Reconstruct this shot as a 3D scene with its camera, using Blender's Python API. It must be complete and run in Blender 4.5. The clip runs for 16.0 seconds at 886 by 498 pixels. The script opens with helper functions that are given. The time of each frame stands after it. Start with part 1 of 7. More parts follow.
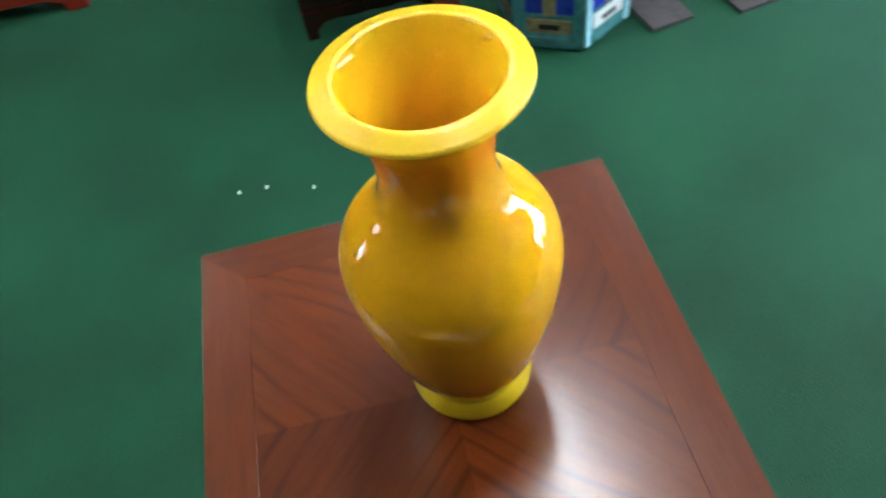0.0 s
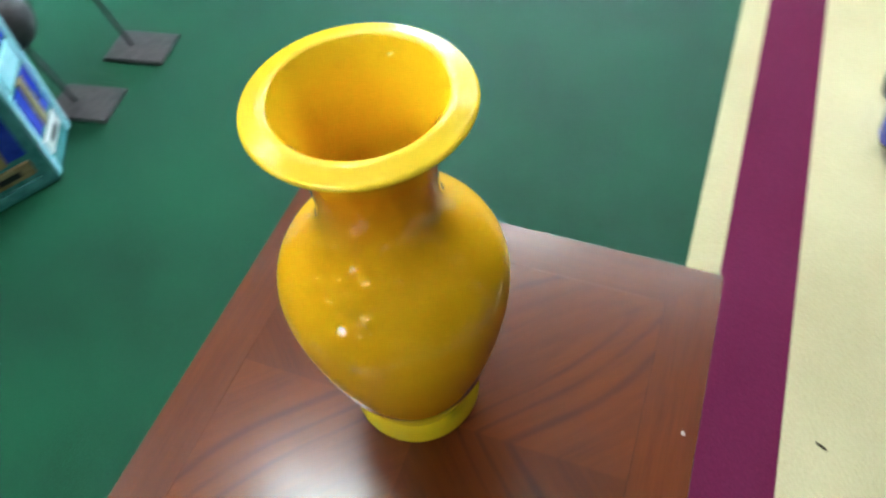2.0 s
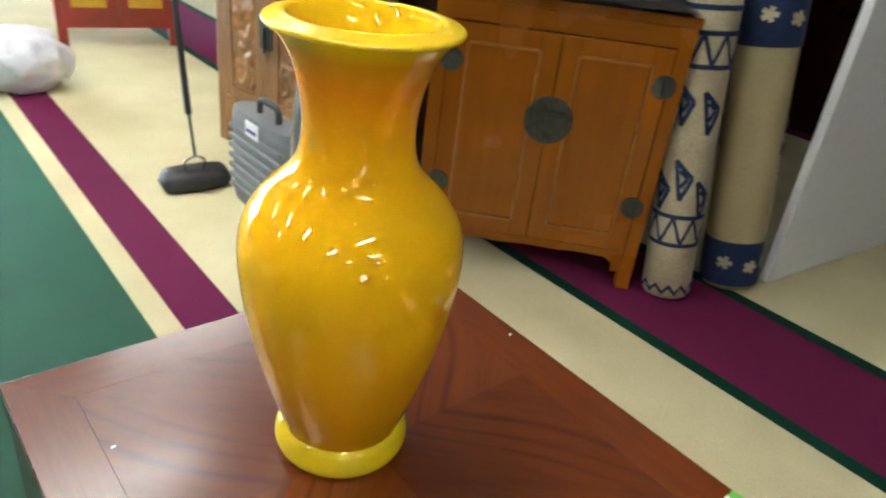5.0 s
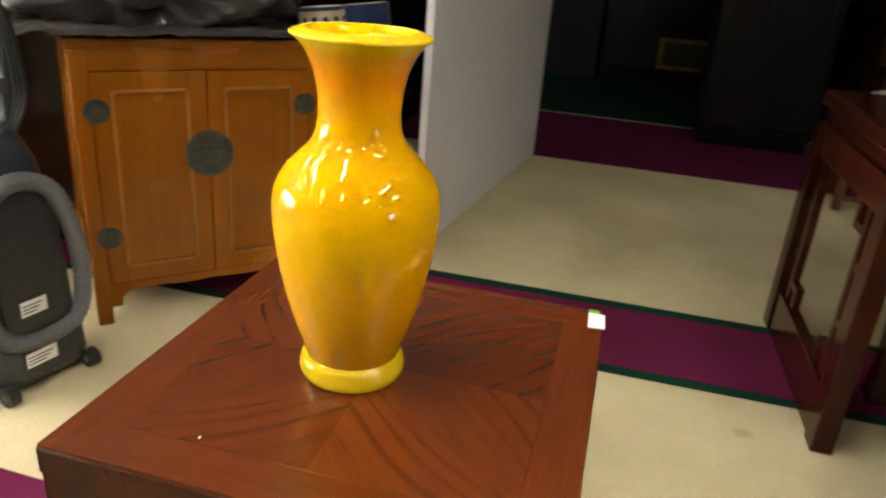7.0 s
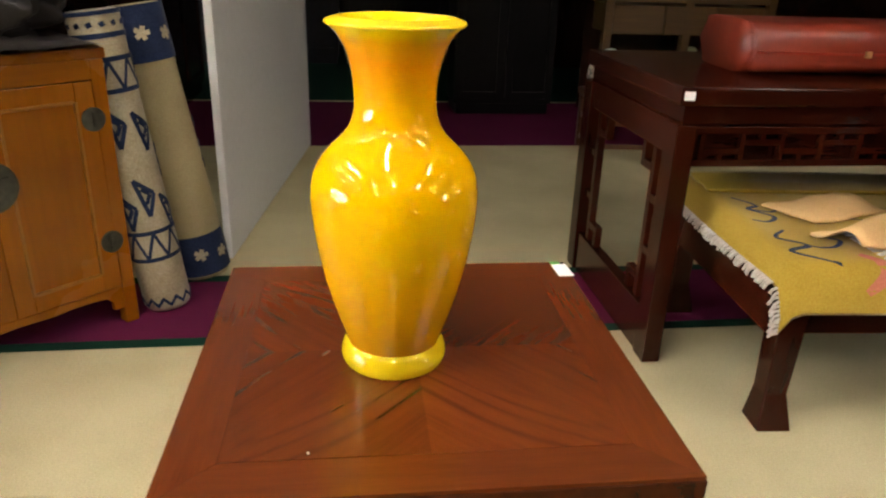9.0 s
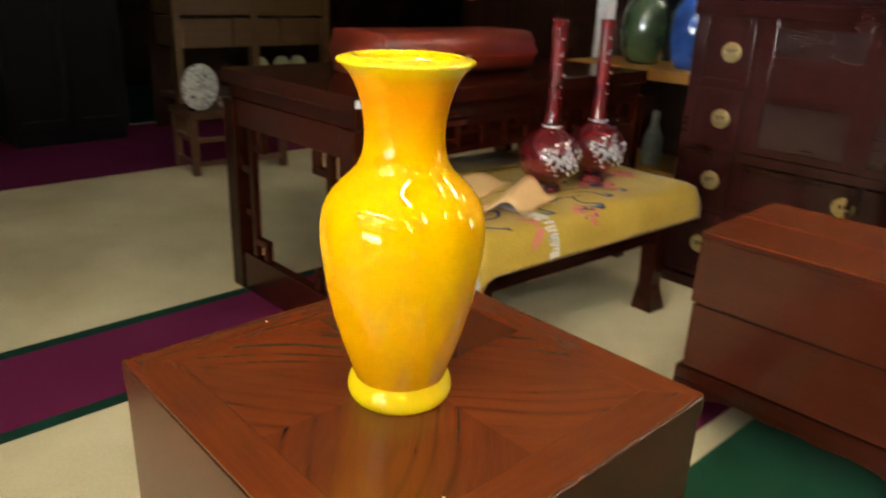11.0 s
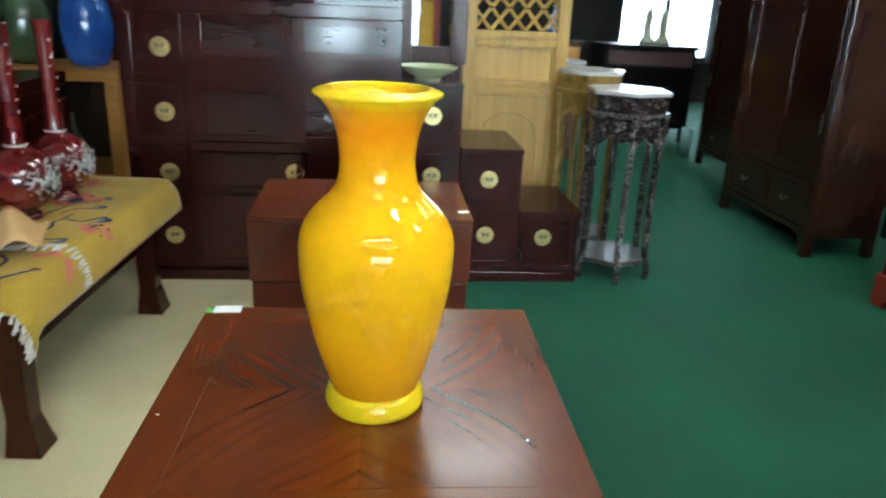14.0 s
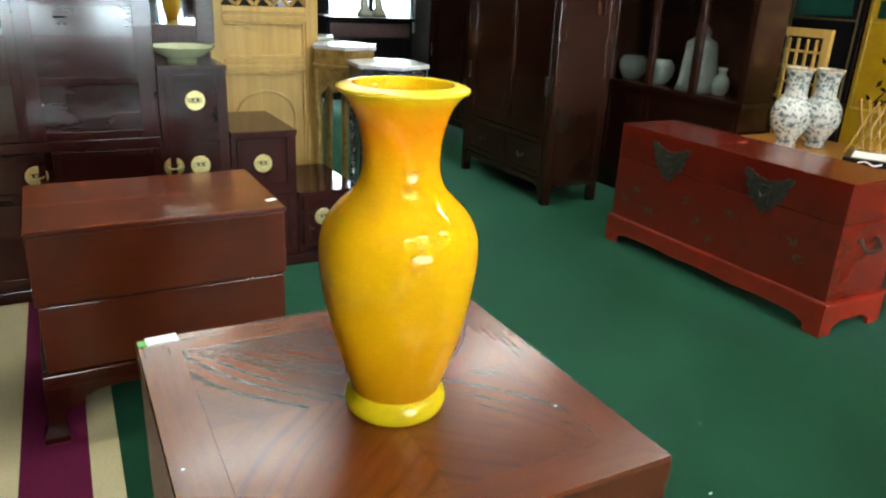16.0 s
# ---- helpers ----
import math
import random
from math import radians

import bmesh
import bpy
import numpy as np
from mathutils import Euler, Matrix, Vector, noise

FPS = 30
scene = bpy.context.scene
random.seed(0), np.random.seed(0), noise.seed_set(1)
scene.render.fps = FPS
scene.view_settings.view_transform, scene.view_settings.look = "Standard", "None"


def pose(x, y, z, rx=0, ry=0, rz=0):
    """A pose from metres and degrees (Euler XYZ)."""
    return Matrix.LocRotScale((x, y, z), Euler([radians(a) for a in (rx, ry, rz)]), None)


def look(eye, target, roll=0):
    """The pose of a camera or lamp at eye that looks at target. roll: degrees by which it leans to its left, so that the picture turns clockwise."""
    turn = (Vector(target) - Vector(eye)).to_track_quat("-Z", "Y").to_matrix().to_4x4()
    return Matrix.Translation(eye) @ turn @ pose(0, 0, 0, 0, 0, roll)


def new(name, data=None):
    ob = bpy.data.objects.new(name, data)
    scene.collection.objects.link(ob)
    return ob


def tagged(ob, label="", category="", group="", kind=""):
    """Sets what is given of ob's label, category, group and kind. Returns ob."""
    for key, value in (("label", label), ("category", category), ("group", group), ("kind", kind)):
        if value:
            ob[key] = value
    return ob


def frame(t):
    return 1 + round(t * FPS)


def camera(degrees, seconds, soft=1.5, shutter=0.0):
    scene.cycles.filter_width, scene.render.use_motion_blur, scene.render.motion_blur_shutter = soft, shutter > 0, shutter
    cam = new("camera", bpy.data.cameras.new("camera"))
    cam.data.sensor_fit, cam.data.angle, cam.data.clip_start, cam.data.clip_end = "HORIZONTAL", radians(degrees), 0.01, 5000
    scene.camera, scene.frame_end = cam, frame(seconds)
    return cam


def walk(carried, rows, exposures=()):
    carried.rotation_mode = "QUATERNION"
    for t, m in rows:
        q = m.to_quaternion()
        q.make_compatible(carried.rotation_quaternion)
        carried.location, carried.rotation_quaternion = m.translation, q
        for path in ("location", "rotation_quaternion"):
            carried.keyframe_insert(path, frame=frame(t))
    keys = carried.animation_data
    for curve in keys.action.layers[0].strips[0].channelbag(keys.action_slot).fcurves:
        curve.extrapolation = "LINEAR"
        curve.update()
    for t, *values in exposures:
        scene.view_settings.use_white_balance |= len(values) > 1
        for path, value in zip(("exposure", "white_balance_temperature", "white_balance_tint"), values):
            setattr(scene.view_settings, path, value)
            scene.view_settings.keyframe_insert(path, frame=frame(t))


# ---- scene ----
cam = camera(63.18, 16.0, soft=2.2, shutter=0.5)
PATH = [
    (0, (0.2718, -0.0112, 1.2827), (-0.3396, 0.0419, 0.4931), -10.82),
    (0.5, (0.2887, -0.0576, 1.2903), (-0.2818, 0.1393, 0.4929), -10.12),
    (1, (0.2380, -0.1186, 1.2953), (-0.2728, 0.2076, 0.4999), -10.41),
    (1.5, (0.1970, -0.1529, 1.2960), (-0.2117, 0.2669, 0.4856), -7.00),
    (2, (0.1269, -0.2023, 1.2817), (-0.1191, 0.3431, 0.4804), -6.37),
    (2.5, (0.0767, -0.2621, 1.2754), (-0.0297, 0.3491, 0.4911), -2.91),
    (3, (0.0265, -0.2605, 1.2492), (0.0295, 0.4331, 0.5288), 2.82),
    (3.5, (-0.0269, -0.2694, 1.2164), (0.1111, 0.4408, 0.5262), 3.04),
    (4, (-0.0831, -0.2936, 1.1913), (0.1596, 0.4956, 0.6272), 4.66),
    (4.2, (-0.1146, -0.3150, 1.1818), (0.2293, 0.4546, 0.6438), 5.87),
    (6.3, (-0.4331, -0.2721, 1.1154), (0.3632, 0.1854, 0.7196), 4.57),
    (6.5, (-0.4644, -0.2437, 1.1185), (0.3681, 0.1558, 0.7347), 4.25),
    (7, (-0.5513, -0.1807, 1.1254), (0.3505, 0.0201, 0.7428), 4.58),
    (7.5, (-0.5863, -0.1376, 1.1259), (0.3283, 0.0020, 0.7465), 2.29),
    (8, (-0.5954, -0.0704, 1.1181), (0.3349, 0.0005, 0.7582), 1.59),
    (8.5, (-0.5935, 0.0056, 1.1191), (0.3341, -0.1004, 0.7610), 1.31),
    (8.7, (-0.5937, 0.0238, 1.1096), (0.3266, -0.0854, 0.7339), 1.47),
    (10.8, (-0.4858, 0.3762, 1.1189), (0.2450, -0.2205, 0.7875), 2.57),
    (11, (-0.4528, 0.3997, 1.1188), (0.2225, -0.2518, 0.7732), 2.37),
    (11.5, (-0.3928, 0.4488, 1.1171), (0.1894, -0.2716, 0.7401), 2.25),
    (12, (-0.3277, 0.5185, 1.1255), (0.1174, -0.3039, 0.7712), 3.69),
    (12.5, (-0.2432, 0.6091, 1.1206), (0.0363, -0.2856, 0.7723), 1.08),
    (13, (-0.1809, 0.6618, 1.1314), (-0.0033, -0.2587, 0.7832), 1.48),
    (13.5, (-0.0850, 0.6614, 1.1221), (-0.0206, -0.2802, 0.7917), 1.53),
    (14, (-0.0030, 0.6419, 1.1381), (-0.1002, -0.2977, 0.8097), 2.56),
    (14.5, (0.0507, 0.6314, 1.1239), (-0.1244, -0.2962, 0.7937), 0.69),
    (15, (0.1389, 0.6033, 1.1278), (-0.2001, -0.2740, 0.7878), 0.38),
    (15.5, (0.2336, 0.5865, 1.1257), (-0.2112, -0.2427, 0.7870), 1.65),
    (16, (0.2556, 0.5628, 1.1430), (-0.2054, -0.2545, 0.7973), 2.81),
]
walk(cam, [(t, look(eye, target, roll)) for t, eye, target, roll in PATH],
     [(0, 0.0, 5500, 9), (0.7, 0.10, 5500, 6), (1.5, 0.13, 5400, 2), (3, -0.17, 5200, -5), (4, -0.16, 4600, -4), (5, -0.06, 5800, 5), (6.3, 0.03, 6550, 12), (8.5, 0.0, 6700, 14), (11, 0.0, 6700, 11), (12, -0.05, 6100, 4), (12.5, -0.08, 5900, 2), (14, -0.24, 5500, -2), (15, -0.13, 5800, -1),
      (16, -0.13, 6000, 2)])

# ---- world and lights ----
world = bpy.data.worlds.new("world")
scene.world = world
world.use_nodes = True
wn = world.node_tree.nodes
sky = wn.new("ShaderNodeTexSky")
sky.sky_type, sky.sun_disc = "NISHITA", False
sky.sun_elevation, sky.sun_rotation = radians(40), radians(0)
world.node_tree.links.new(sky.outputs[0], wn["Background"].inputs[0])
wn["Background"].inputs[1].default_value = 0.15

TAU = 2 * math.pi


# ---- mesh helpers ----
def part(name, bm, material, parent=None, label="", smooth=False):
    me = bpy.data.meshes.new(name)
    bmesh.ops.recalc_face_normals(bm, faces=bm.faces)
    bm.to_mesh(me)
    bm.free()
    me.materials.append(material)
    if smooth:
        me.polygons.foreach_set("use_smooth", [True] * len(me.polygons))
    ob = new(name, me)
    ob.parent = parent
    if label:
        tagged(ob, label)
    return ob


def thing(name, m, label, category, group="", kind=""):
    ob = new(name)
    ob.matrix_basis = m
    ob.empty_display_size = 0.1
    return tagged(ob, label, category, group, kind)


def bx(x0, x1, y0, y1, z0, z1, b=0.004, bm=None):
    bm = bm or bmesh.new()
    m = Matrix.LocRotScale(((x0 + x1) / 2, (y0 + y1) / 2, (z0 + z1) / 2), None, (x1 - x0, y1 - y0, z1 - z0))
    made = bmesh.ops.create_cube(bm, size=1, matrix=m)["verts"]
    if b:
        edges = list({e for v in made for e in v.link_edges})
        bmesh.ops.bevel(bm, geom=edges, offset=b, segments=2, affect="EDGES", profile=0.6)
    return bm


def lathe(profile, seg=48, at=(0, 0, 0), bm=None):
    bm = bm or bmesh.new()
    rings = []
    for r, z in profile:
        if r < 1e-5:
            rings.append([bm.verts.new((at[0], at[1], at[2] + z))])
        else:
            rings.append([bm.verts.new((at[0] + r * math.cos(TAU * i / seg), at[1] + r * math.sin(TAU * i / seg), at[2] + z)) for i in range(seg)])
    for a, b in zip(rings, rings[1:]):
        for i in range(seg):
            j = (i + 1) % seg
            if len(a) == 1 and len(b) > 1:
                bm.faces.new((a[0], b[i], b[j]))
            elif len(b) == 1 and len(a) > 1:
                bm.faces.new((a[i], a[j], b[0]))
            elif len(a) > 1:
                bm.faces.new((a[i], a[j], b[j], b[i]))
    return bm


def curve_points(pts, n=8):
    """A smooth line through the given points."""
    pts = [Vector(p) for p in pts]
    out = []
    for i in range(len(pts) - 1):
        a, b, c, d = pts[max(i - 1, 0)], pts[i], pts[i + 1], pts[min(i + 2, len(pts) - 1)]
        for k in range(n):
            t = k / n
            out.append(0.5 * (2 * b + (c - a) * t + (2 * a - 5 * b + 4 * c - d) * t * t + (3 * b - a - 3 * c + d) * t ** 3))
    return out + [pts[-1]]


def tube(pts, r, seg=8, bm=None, closed=False, radii=None):
    bm = bm or bmesh.new()
    pts = [Vector(p) for p in pts]
    n = len(pts)
    rings = []
    side = None
    for i, p in enumerate(pts):
        a = pts[(i - 1) % n] if closed or i else pts[0]
        b = pts[(i + 1) % n] if closed or i < n - 1 else pts[-1]
        d = (b - a).normalized()
        if side is None:
            side = d.orthogonal().normalized()
        side = (side - d * side.dot(d)).normalized()
        up = d.cross(side)
        q = radii[i] if radii else r
        rings.append([bm.verts.new(p + q * (side * math.cos(TAU * k / seg) + up * math.sin(TAU * k / seg))) for k in range(seg)])
    for i in range(n if closed else n - 1):
        a, b = rings[i], rings[(i + 1) % n]
        for k in range(seg):
            bm.faces.new((a[k], a[(k + 1) % seg], b[(k + 1) % seg], b[k]))
    if not closed:
        bm.faces.new(rings[0][::-1])
        bm.faces.new(rings[-1])
    return bm


def prism(poly, z0, z1, bm=None, bevel=0.0):
    bm = bm or bmesh.new()
    lo = [bm.verts.new((x, y, z0)) for x, y in poly]
    hi = [bm.verts.new((x, y, z1)) for x, y in poly]
    n = len(poly)
    bm.faces.new(lo[::-1])
    bm.faces.new(hi)
    for i in range(n):
        bm.faces.new((lo[i], lo[(i + 1) % n], hi[(i + 1) % n], hi[i]))
    if bevel:
        edges = list({e for v in lo + hi for e in v.link_edges})
        bmesh.ops.bevel(bm, geom=edges, offset=bevel, segments=2, affect="EDGES", profile=0.6)
    return bm


def upright(poly, d0, d1, bm=None):
    """A polygon in x and z, given thickness along y."""
    bm = bm or bmesh.new()
    lo = [bm.verts.new((x, d0, z)) for x, z in poly]
    hi = [bm.verts.new((x, d1, z)) for x, z in poly]
    n = len(poly)
    bm.faces.new(lo)
    bm.faces.new(hi[::-1])
    for i in range(n):
        bm.faces.new((lo[i], hi[i], hi[(i + 1) % n], lo[(i + 1) % n]))
    return bm


def hexagon(r, turn=0.0, n=6):
    return [(r * math.cos(turn + TAU * i / n), r * math.sin(turn + TAU * i / n)) for i in range(n)]


# ---- materials ----
def surface(name, a, b, rough=0.5, metal=0.0, stretch=(1, 1, 1), grain=30.0, blotch=2.0, bump=0.15, depth=0.002,
            coat=0.0, sheen=0.0, sub=0.0, turn=(0, 0, 0), mixg=0.6, jitter=0.12, clear=0.0, contrast=(0.3, 0.7), spec=0.5, tint=(1, 1, 1)):
    m = bpy.data.materials.new(name)
    m.use_nodes = True
    n, l = m.node_tree.nodes, m.node_tree.links
    p = n["Principled BSDF"]
    co = n.new("ShaderNodeTexCoord")
    mp = n.new("ShaderNodeMapping")
    mp.inputs["Scale"].default_value = stretch
    mp.inputs["Rotation"].default_value = [radians(q) for q in turn]
    l.new(co.outputs["Object"], mp.inputs["Vector"])
    n1 = n.new("ShaderNodeTexNoise")
    n1.inputs["Scale"].default_value, n1.inputs["Detail"].default_value, n1.inputs["Distortion"].default_value = grain, 6, 0.4
    l.new(mp.outputs[0], n1.inputs["Vector"])
    n2 = n.new("ShaderNodeTexNoise")
    n2.inputs["Scale"].default_value, n2.inputs["Detail"].default_value = blotch, 3
    l.new(co.outputs["Object"], n2.inputs["Vector"])
    mx = n.new("ShaderNodeMix")
    mx.inputs[0].default_value = 1 - mixg
    l.new(n1.outputs[0], mx.inputs[2])
    l.new(n2.outputs[0], mx.inputs[3])
    ramp = n.new("ShaderNodeValToRGB")
    ramp.color_ramp.elements[0].position, ramp.color_ramp.elements[1].position = contrast
    ramp.color_ramp.elements[0].color, ramp.color_ramp.elements[1].color = (*a, 1), (*b, 1)
    l.new(mx.outputs[0], ramp.inputs[0])
    info = n.new("ShaderNodeObjectInfo")
    mr = n.new("ShaderNodeMapRange")
    mr.inputs[3].default_value, mr.inputs[4].default_value = 1 - jitter, 1 + jitter
    l.new(info.outputs["Random"], mr.inputs[0])
    hsv = n.new("ShaderNodeHueSaturation")
    l.new(mr.outputs[0], hsv.inputs["Value"])
    l.new(ramp.outputs[0], hsv.inputs["Color"])
    l.new(hsv.outputs[0], p.inputs["Base Color"])
    rr = n.new("ShaderNodeMapRange")
    rr.inputs[3].default_value, rr.inputs[4].default_value = max(rough - 0.04, 0.02), min(rough + 0.05, 1)
    l.new(n2.outputs[0], rr.inputs[0])
    l.new(rr.outputs[0], p.inputs["Roughness"])
    p.inputs["Metallic"].default_value = metal
    p.inputs["Specular IOR Level"].default_value = spec
    p.inputs["Coat Weight"].default_value = coat
    p.inputs["Coat Roughness"].default_value = 0.12
    p.inputs["Sheen Weight"].default_value, p.inputs["Sheen Roughness"].default_value = sheen, 0.32
    p.inputs["Sheen Tint"].default_value = (*tint, 1)
    p.inputs["Subsurface Weight"].default_value = sub
    p.inputs["Subsurface Radius"].default_value = (0.03, 0.015, 0.004)
    p.inputs["Transmission Weight"].default_value = clear
    if bump:
        bp = n.new("ShaderNodeBump")
        bp.inputs["Strength"].default_value, bp.inputs["Distance"].default_value = bump, depth
        l.new(n1.outputs[0], bp.inputs["Height"])
        l.new(bp.outputs[0], p.inputs["Normal"])
    return m


def glow(name, color, strength):
    m = bpy.data.materials.new(name)
    m.use_nodes = True
    p = m.node_tree.nodes["Principled BSDF"]
    p.inputs["Base Color"].default_value = (*color, 1)
    p.inputs["Emission Color"].default_value = (*color, 1)
    p.inputs["Emission Strength"].default_value = strength
    return m


def glass(name, tint=(1, 1, 1), rough=0.0):
    m = bpy.data.materials.new(name)
    m.use_nodes = True
    p = m.node_tree.nodes["Principled BSDF"]
    p.inputs["Base Color"].default_value = (*tint, 1)
    p.inputs["Transmission Weight"].default_value, p.inputs["Roughness"].default_value, p.inputs["IOR"].default_value = 1, rough, 1.45
    return m


X_GRAIN, Y_GRAIN, Z_GRAIN = (0.06, 1, 1), (1, 0.06, 1), (1, 1, 0.06)
GREEN = surface("green_carpet", (0.0038, 0.034, 0.0138), (0.0085, 0.066, 0.0275), 0.66, grain=260, blotch=2.6, bump=0.5, depth=0.004, jitter=0, mixg=0.4, contrast=(0.36, 0.63), sheen=0.7, spec=0.18, tint=(0.26, 0.66, 0.48))
BEIGE = surface("beige_carpet", (0.47, 0.41, 0.235), (0.65, 0.58, 0.36), 0.95, grain=220, blotch=2.2, bump=0.5, depth=0.004, jitter=0, mixg=0.45, spec=0.08, contrast=(0.33, 0.62))
MAROON = surface("maroon_carpet", (0.085, 0.008, 0.035), (0.15, 0.018, 0.065), 0.95, grain=240, blotch=1.5, bump=0.5, depth=0.004, jitter=0, spec=0.08)
DKGREEN = surface("dark_green_carpet", (0.004, 0.026, 0.016), (0.009, 0.044, 0.028), 0.95, grain=240, blotch=1.5, bump=0.5, depth=0.004, jitter=0, spec=0.08)
PLASTER = surface("painted_plaster", (0.62, 0.62, 0.60), (0.70, 0.70, 0.68), 0.8, grain=60, blotch=1, bump=0.1, jitter=0)
DARKWALL = surface("dark_wall", (0.015, 0.012, 0.01), (0.0275, 0.0215, 0.018), 0.8, grain=20, blotch=0.6, bump=0.1, jitter=0)
CEIL = surface("ceiling_tile", (0.24, 0.235, 0.22), (0.31, 0.30, 0.285), 0.9, grain=70, blotch=0.7, bump=0.2, jitter=0)
PARTITION = surface("white_board", (0.76, 0.77, 0.78), (0.84, 0.85, 0.86), 0.55, grain=40, blotch=0.9, bump=0.05, jitter=0)
ROSE = surface("rosewood", (0.012, 0.0021, 0.0009), (0.024, 0.004, 0.0014), 0.17, stretch=Y_GRAIN, grain=110, blotch=3, bump=0.0, coat=0.0, spec=0.22, mixg=0.2)
ROSEX = surface("rosewood_x", (0.018, 0.0032, 0.0013), (0.04, 0.0068, 0.0023), 0.17, stretch=X_GRAIN, grain=110, blotch=3, bump=0.0, coat=0.0, spec=0.26, mixg=0.2)
ROSEZ = surface("rosewood_z", (0.014, 0.0025, 0.0011), (0.03, 0.005, 0.0017), 0.17, stretch=Z_GRAIN, grain=110, blotch=3, bump=0.0, coat=0.0, spec=0.24, mixg=0.2)
TANSU = surface("dark_lacquered_wood", (0.015, 0.0034, 0.003), (0.028, 0.0062, 0.0052), 0.12, stretch=X_GRAIN, grain=110, blotch=3, bump=0.0, coat=0.0, spec=0.3, mixg=0.2)
DARKWOOD = surface("dark_brown_wood", (0.015, 0.0052, 0.003), (0.027, 0.009, 0.0048), 0.2, stretch=Z_GRAIN, grain=90, blotch=2, bump=0.0, coat=0.0, spec=0.35, mixg=0.2)
BLACKWOOD = surface("black_lacquer", (0.0024, 0.0021, 0.0024), (0.0066, 0.0054, 0.006), 0.3, grain=20, blotch=2, bump=0.03, coat=0.0, spec=0.2)
ELM = surface("orange_elm", (0.2, 0.058, 0.002), (0.3, 0.097, 0.004), 0.26, stretch=Z_GRAIN, grain=45, blotch=3, bump=0.015, coat=0.0, spec=0.28, mixg=0.35)
ELMX = surface("orange_elm_x", (0.2, 0.058, 0.002), (0.3, 0.097, 0.004), 0.26, stretch=X_GRAIN, grain=45, blotch=3, bump=0.015, coat=0.0, spec=0.28, mixg=0.35)
CARVED = surface("carved_elm", (0.18, 0.078, 0.020), (0.37, 0.18, 0.056), 0.42, stretch=Z_GRAIN, grain=35, blotch=4, bump=0.3, depth=0.004, coat=0.1)
PALEWOOD = surface("pale_wood", (0.35, 0.20, 0.040), (0.54, 0.34, 0.078), 0.5, stretch=Z_GRAIN, grain=35, blotch=3, bump=0.15, coat=0.05)
YELLOWWOOD = surface("yellow_wood", (0.30, 0.13, 0.02), (0.48, 0.23, 0.04), 0.4, stretch=X_GRAIN, grain=35, blotch=3, bump=0.1, coat=0.2)
REDLAC = surface("red_lacquer", (0.17, 0.010, 0.004), (0.28, 0.019, 0.007), 0.3, grain=14, blotch=4, bump=0.08, coat=0.4)
CORAL = surface("coral_red_leather", (0.12, 0.012, 0.0036), (0.17, 0.02, 0.0064), 0.4, grain=40, blotch=5, bump=0.15, coat=0.2)
BRASS = surface("brass", (0.55, 0.42, 0.16), (0.82, 0.68, 0.34), 0.3, 1.0, grain=60, blotch=20, bump=0.1)
# Copy of the yellow wood, darkened to carry the gloom of the far end.
FARWOOD = surface("shade_darkened_yellow_wood", (0.07, 0.032, 0.006), (0.125, 0.062, 0.012), 0.45, stretch=X_GRAIN, grain=35, blotch=3, bump=0.1)
OLDBRASS = surface("dark_bronze", (0.03, 0.031, 0.024), (0.085, 0.085, 0.065), 0.5, 0.5, grain=60, blotch=30, bump=0.2)
STEEL = surface("bright_steel", (0.6, 0.6, 0.6), (0.8, 0.8, 0.8), 0.25, 1.0, grain=60, blotch=10, bump=0.03)


def even_gloss(m, rough):
    """Fire-polished glass: the same gloss all over."""
    p = m.node_tree.nodes["Principled BSDF"]
    m.node_tree.links.remove(p.inputs["Roughness"].links[0])
    p.inputs["Roughness"].default_value = rough
    return m


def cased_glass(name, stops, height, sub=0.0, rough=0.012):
    """Layered glass: colour by height, from thinning layers and from shade put into stops."""
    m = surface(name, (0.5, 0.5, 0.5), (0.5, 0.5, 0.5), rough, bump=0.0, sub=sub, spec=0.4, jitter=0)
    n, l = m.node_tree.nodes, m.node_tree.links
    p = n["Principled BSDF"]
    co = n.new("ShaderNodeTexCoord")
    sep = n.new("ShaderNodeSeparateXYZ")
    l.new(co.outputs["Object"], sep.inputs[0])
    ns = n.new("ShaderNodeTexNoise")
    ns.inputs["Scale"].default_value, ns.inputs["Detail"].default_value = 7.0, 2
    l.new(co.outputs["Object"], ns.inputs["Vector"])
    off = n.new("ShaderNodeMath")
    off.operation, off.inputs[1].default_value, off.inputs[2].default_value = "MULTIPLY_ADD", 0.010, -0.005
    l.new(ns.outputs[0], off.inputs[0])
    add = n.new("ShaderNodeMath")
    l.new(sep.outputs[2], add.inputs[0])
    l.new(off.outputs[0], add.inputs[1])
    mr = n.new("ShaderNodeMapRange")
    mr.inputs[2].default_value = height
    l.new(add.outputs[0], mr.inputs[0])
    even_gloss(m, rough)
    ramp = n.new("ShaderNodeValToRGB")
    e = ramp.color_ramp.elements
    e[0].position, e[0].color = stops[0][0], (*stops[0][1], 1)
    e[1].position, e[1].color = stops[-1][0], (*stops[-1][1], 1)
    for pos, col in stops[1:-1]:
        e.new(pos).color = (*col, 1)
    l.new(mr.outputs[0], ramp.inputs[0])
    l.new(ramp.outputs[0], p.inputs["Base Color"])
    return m


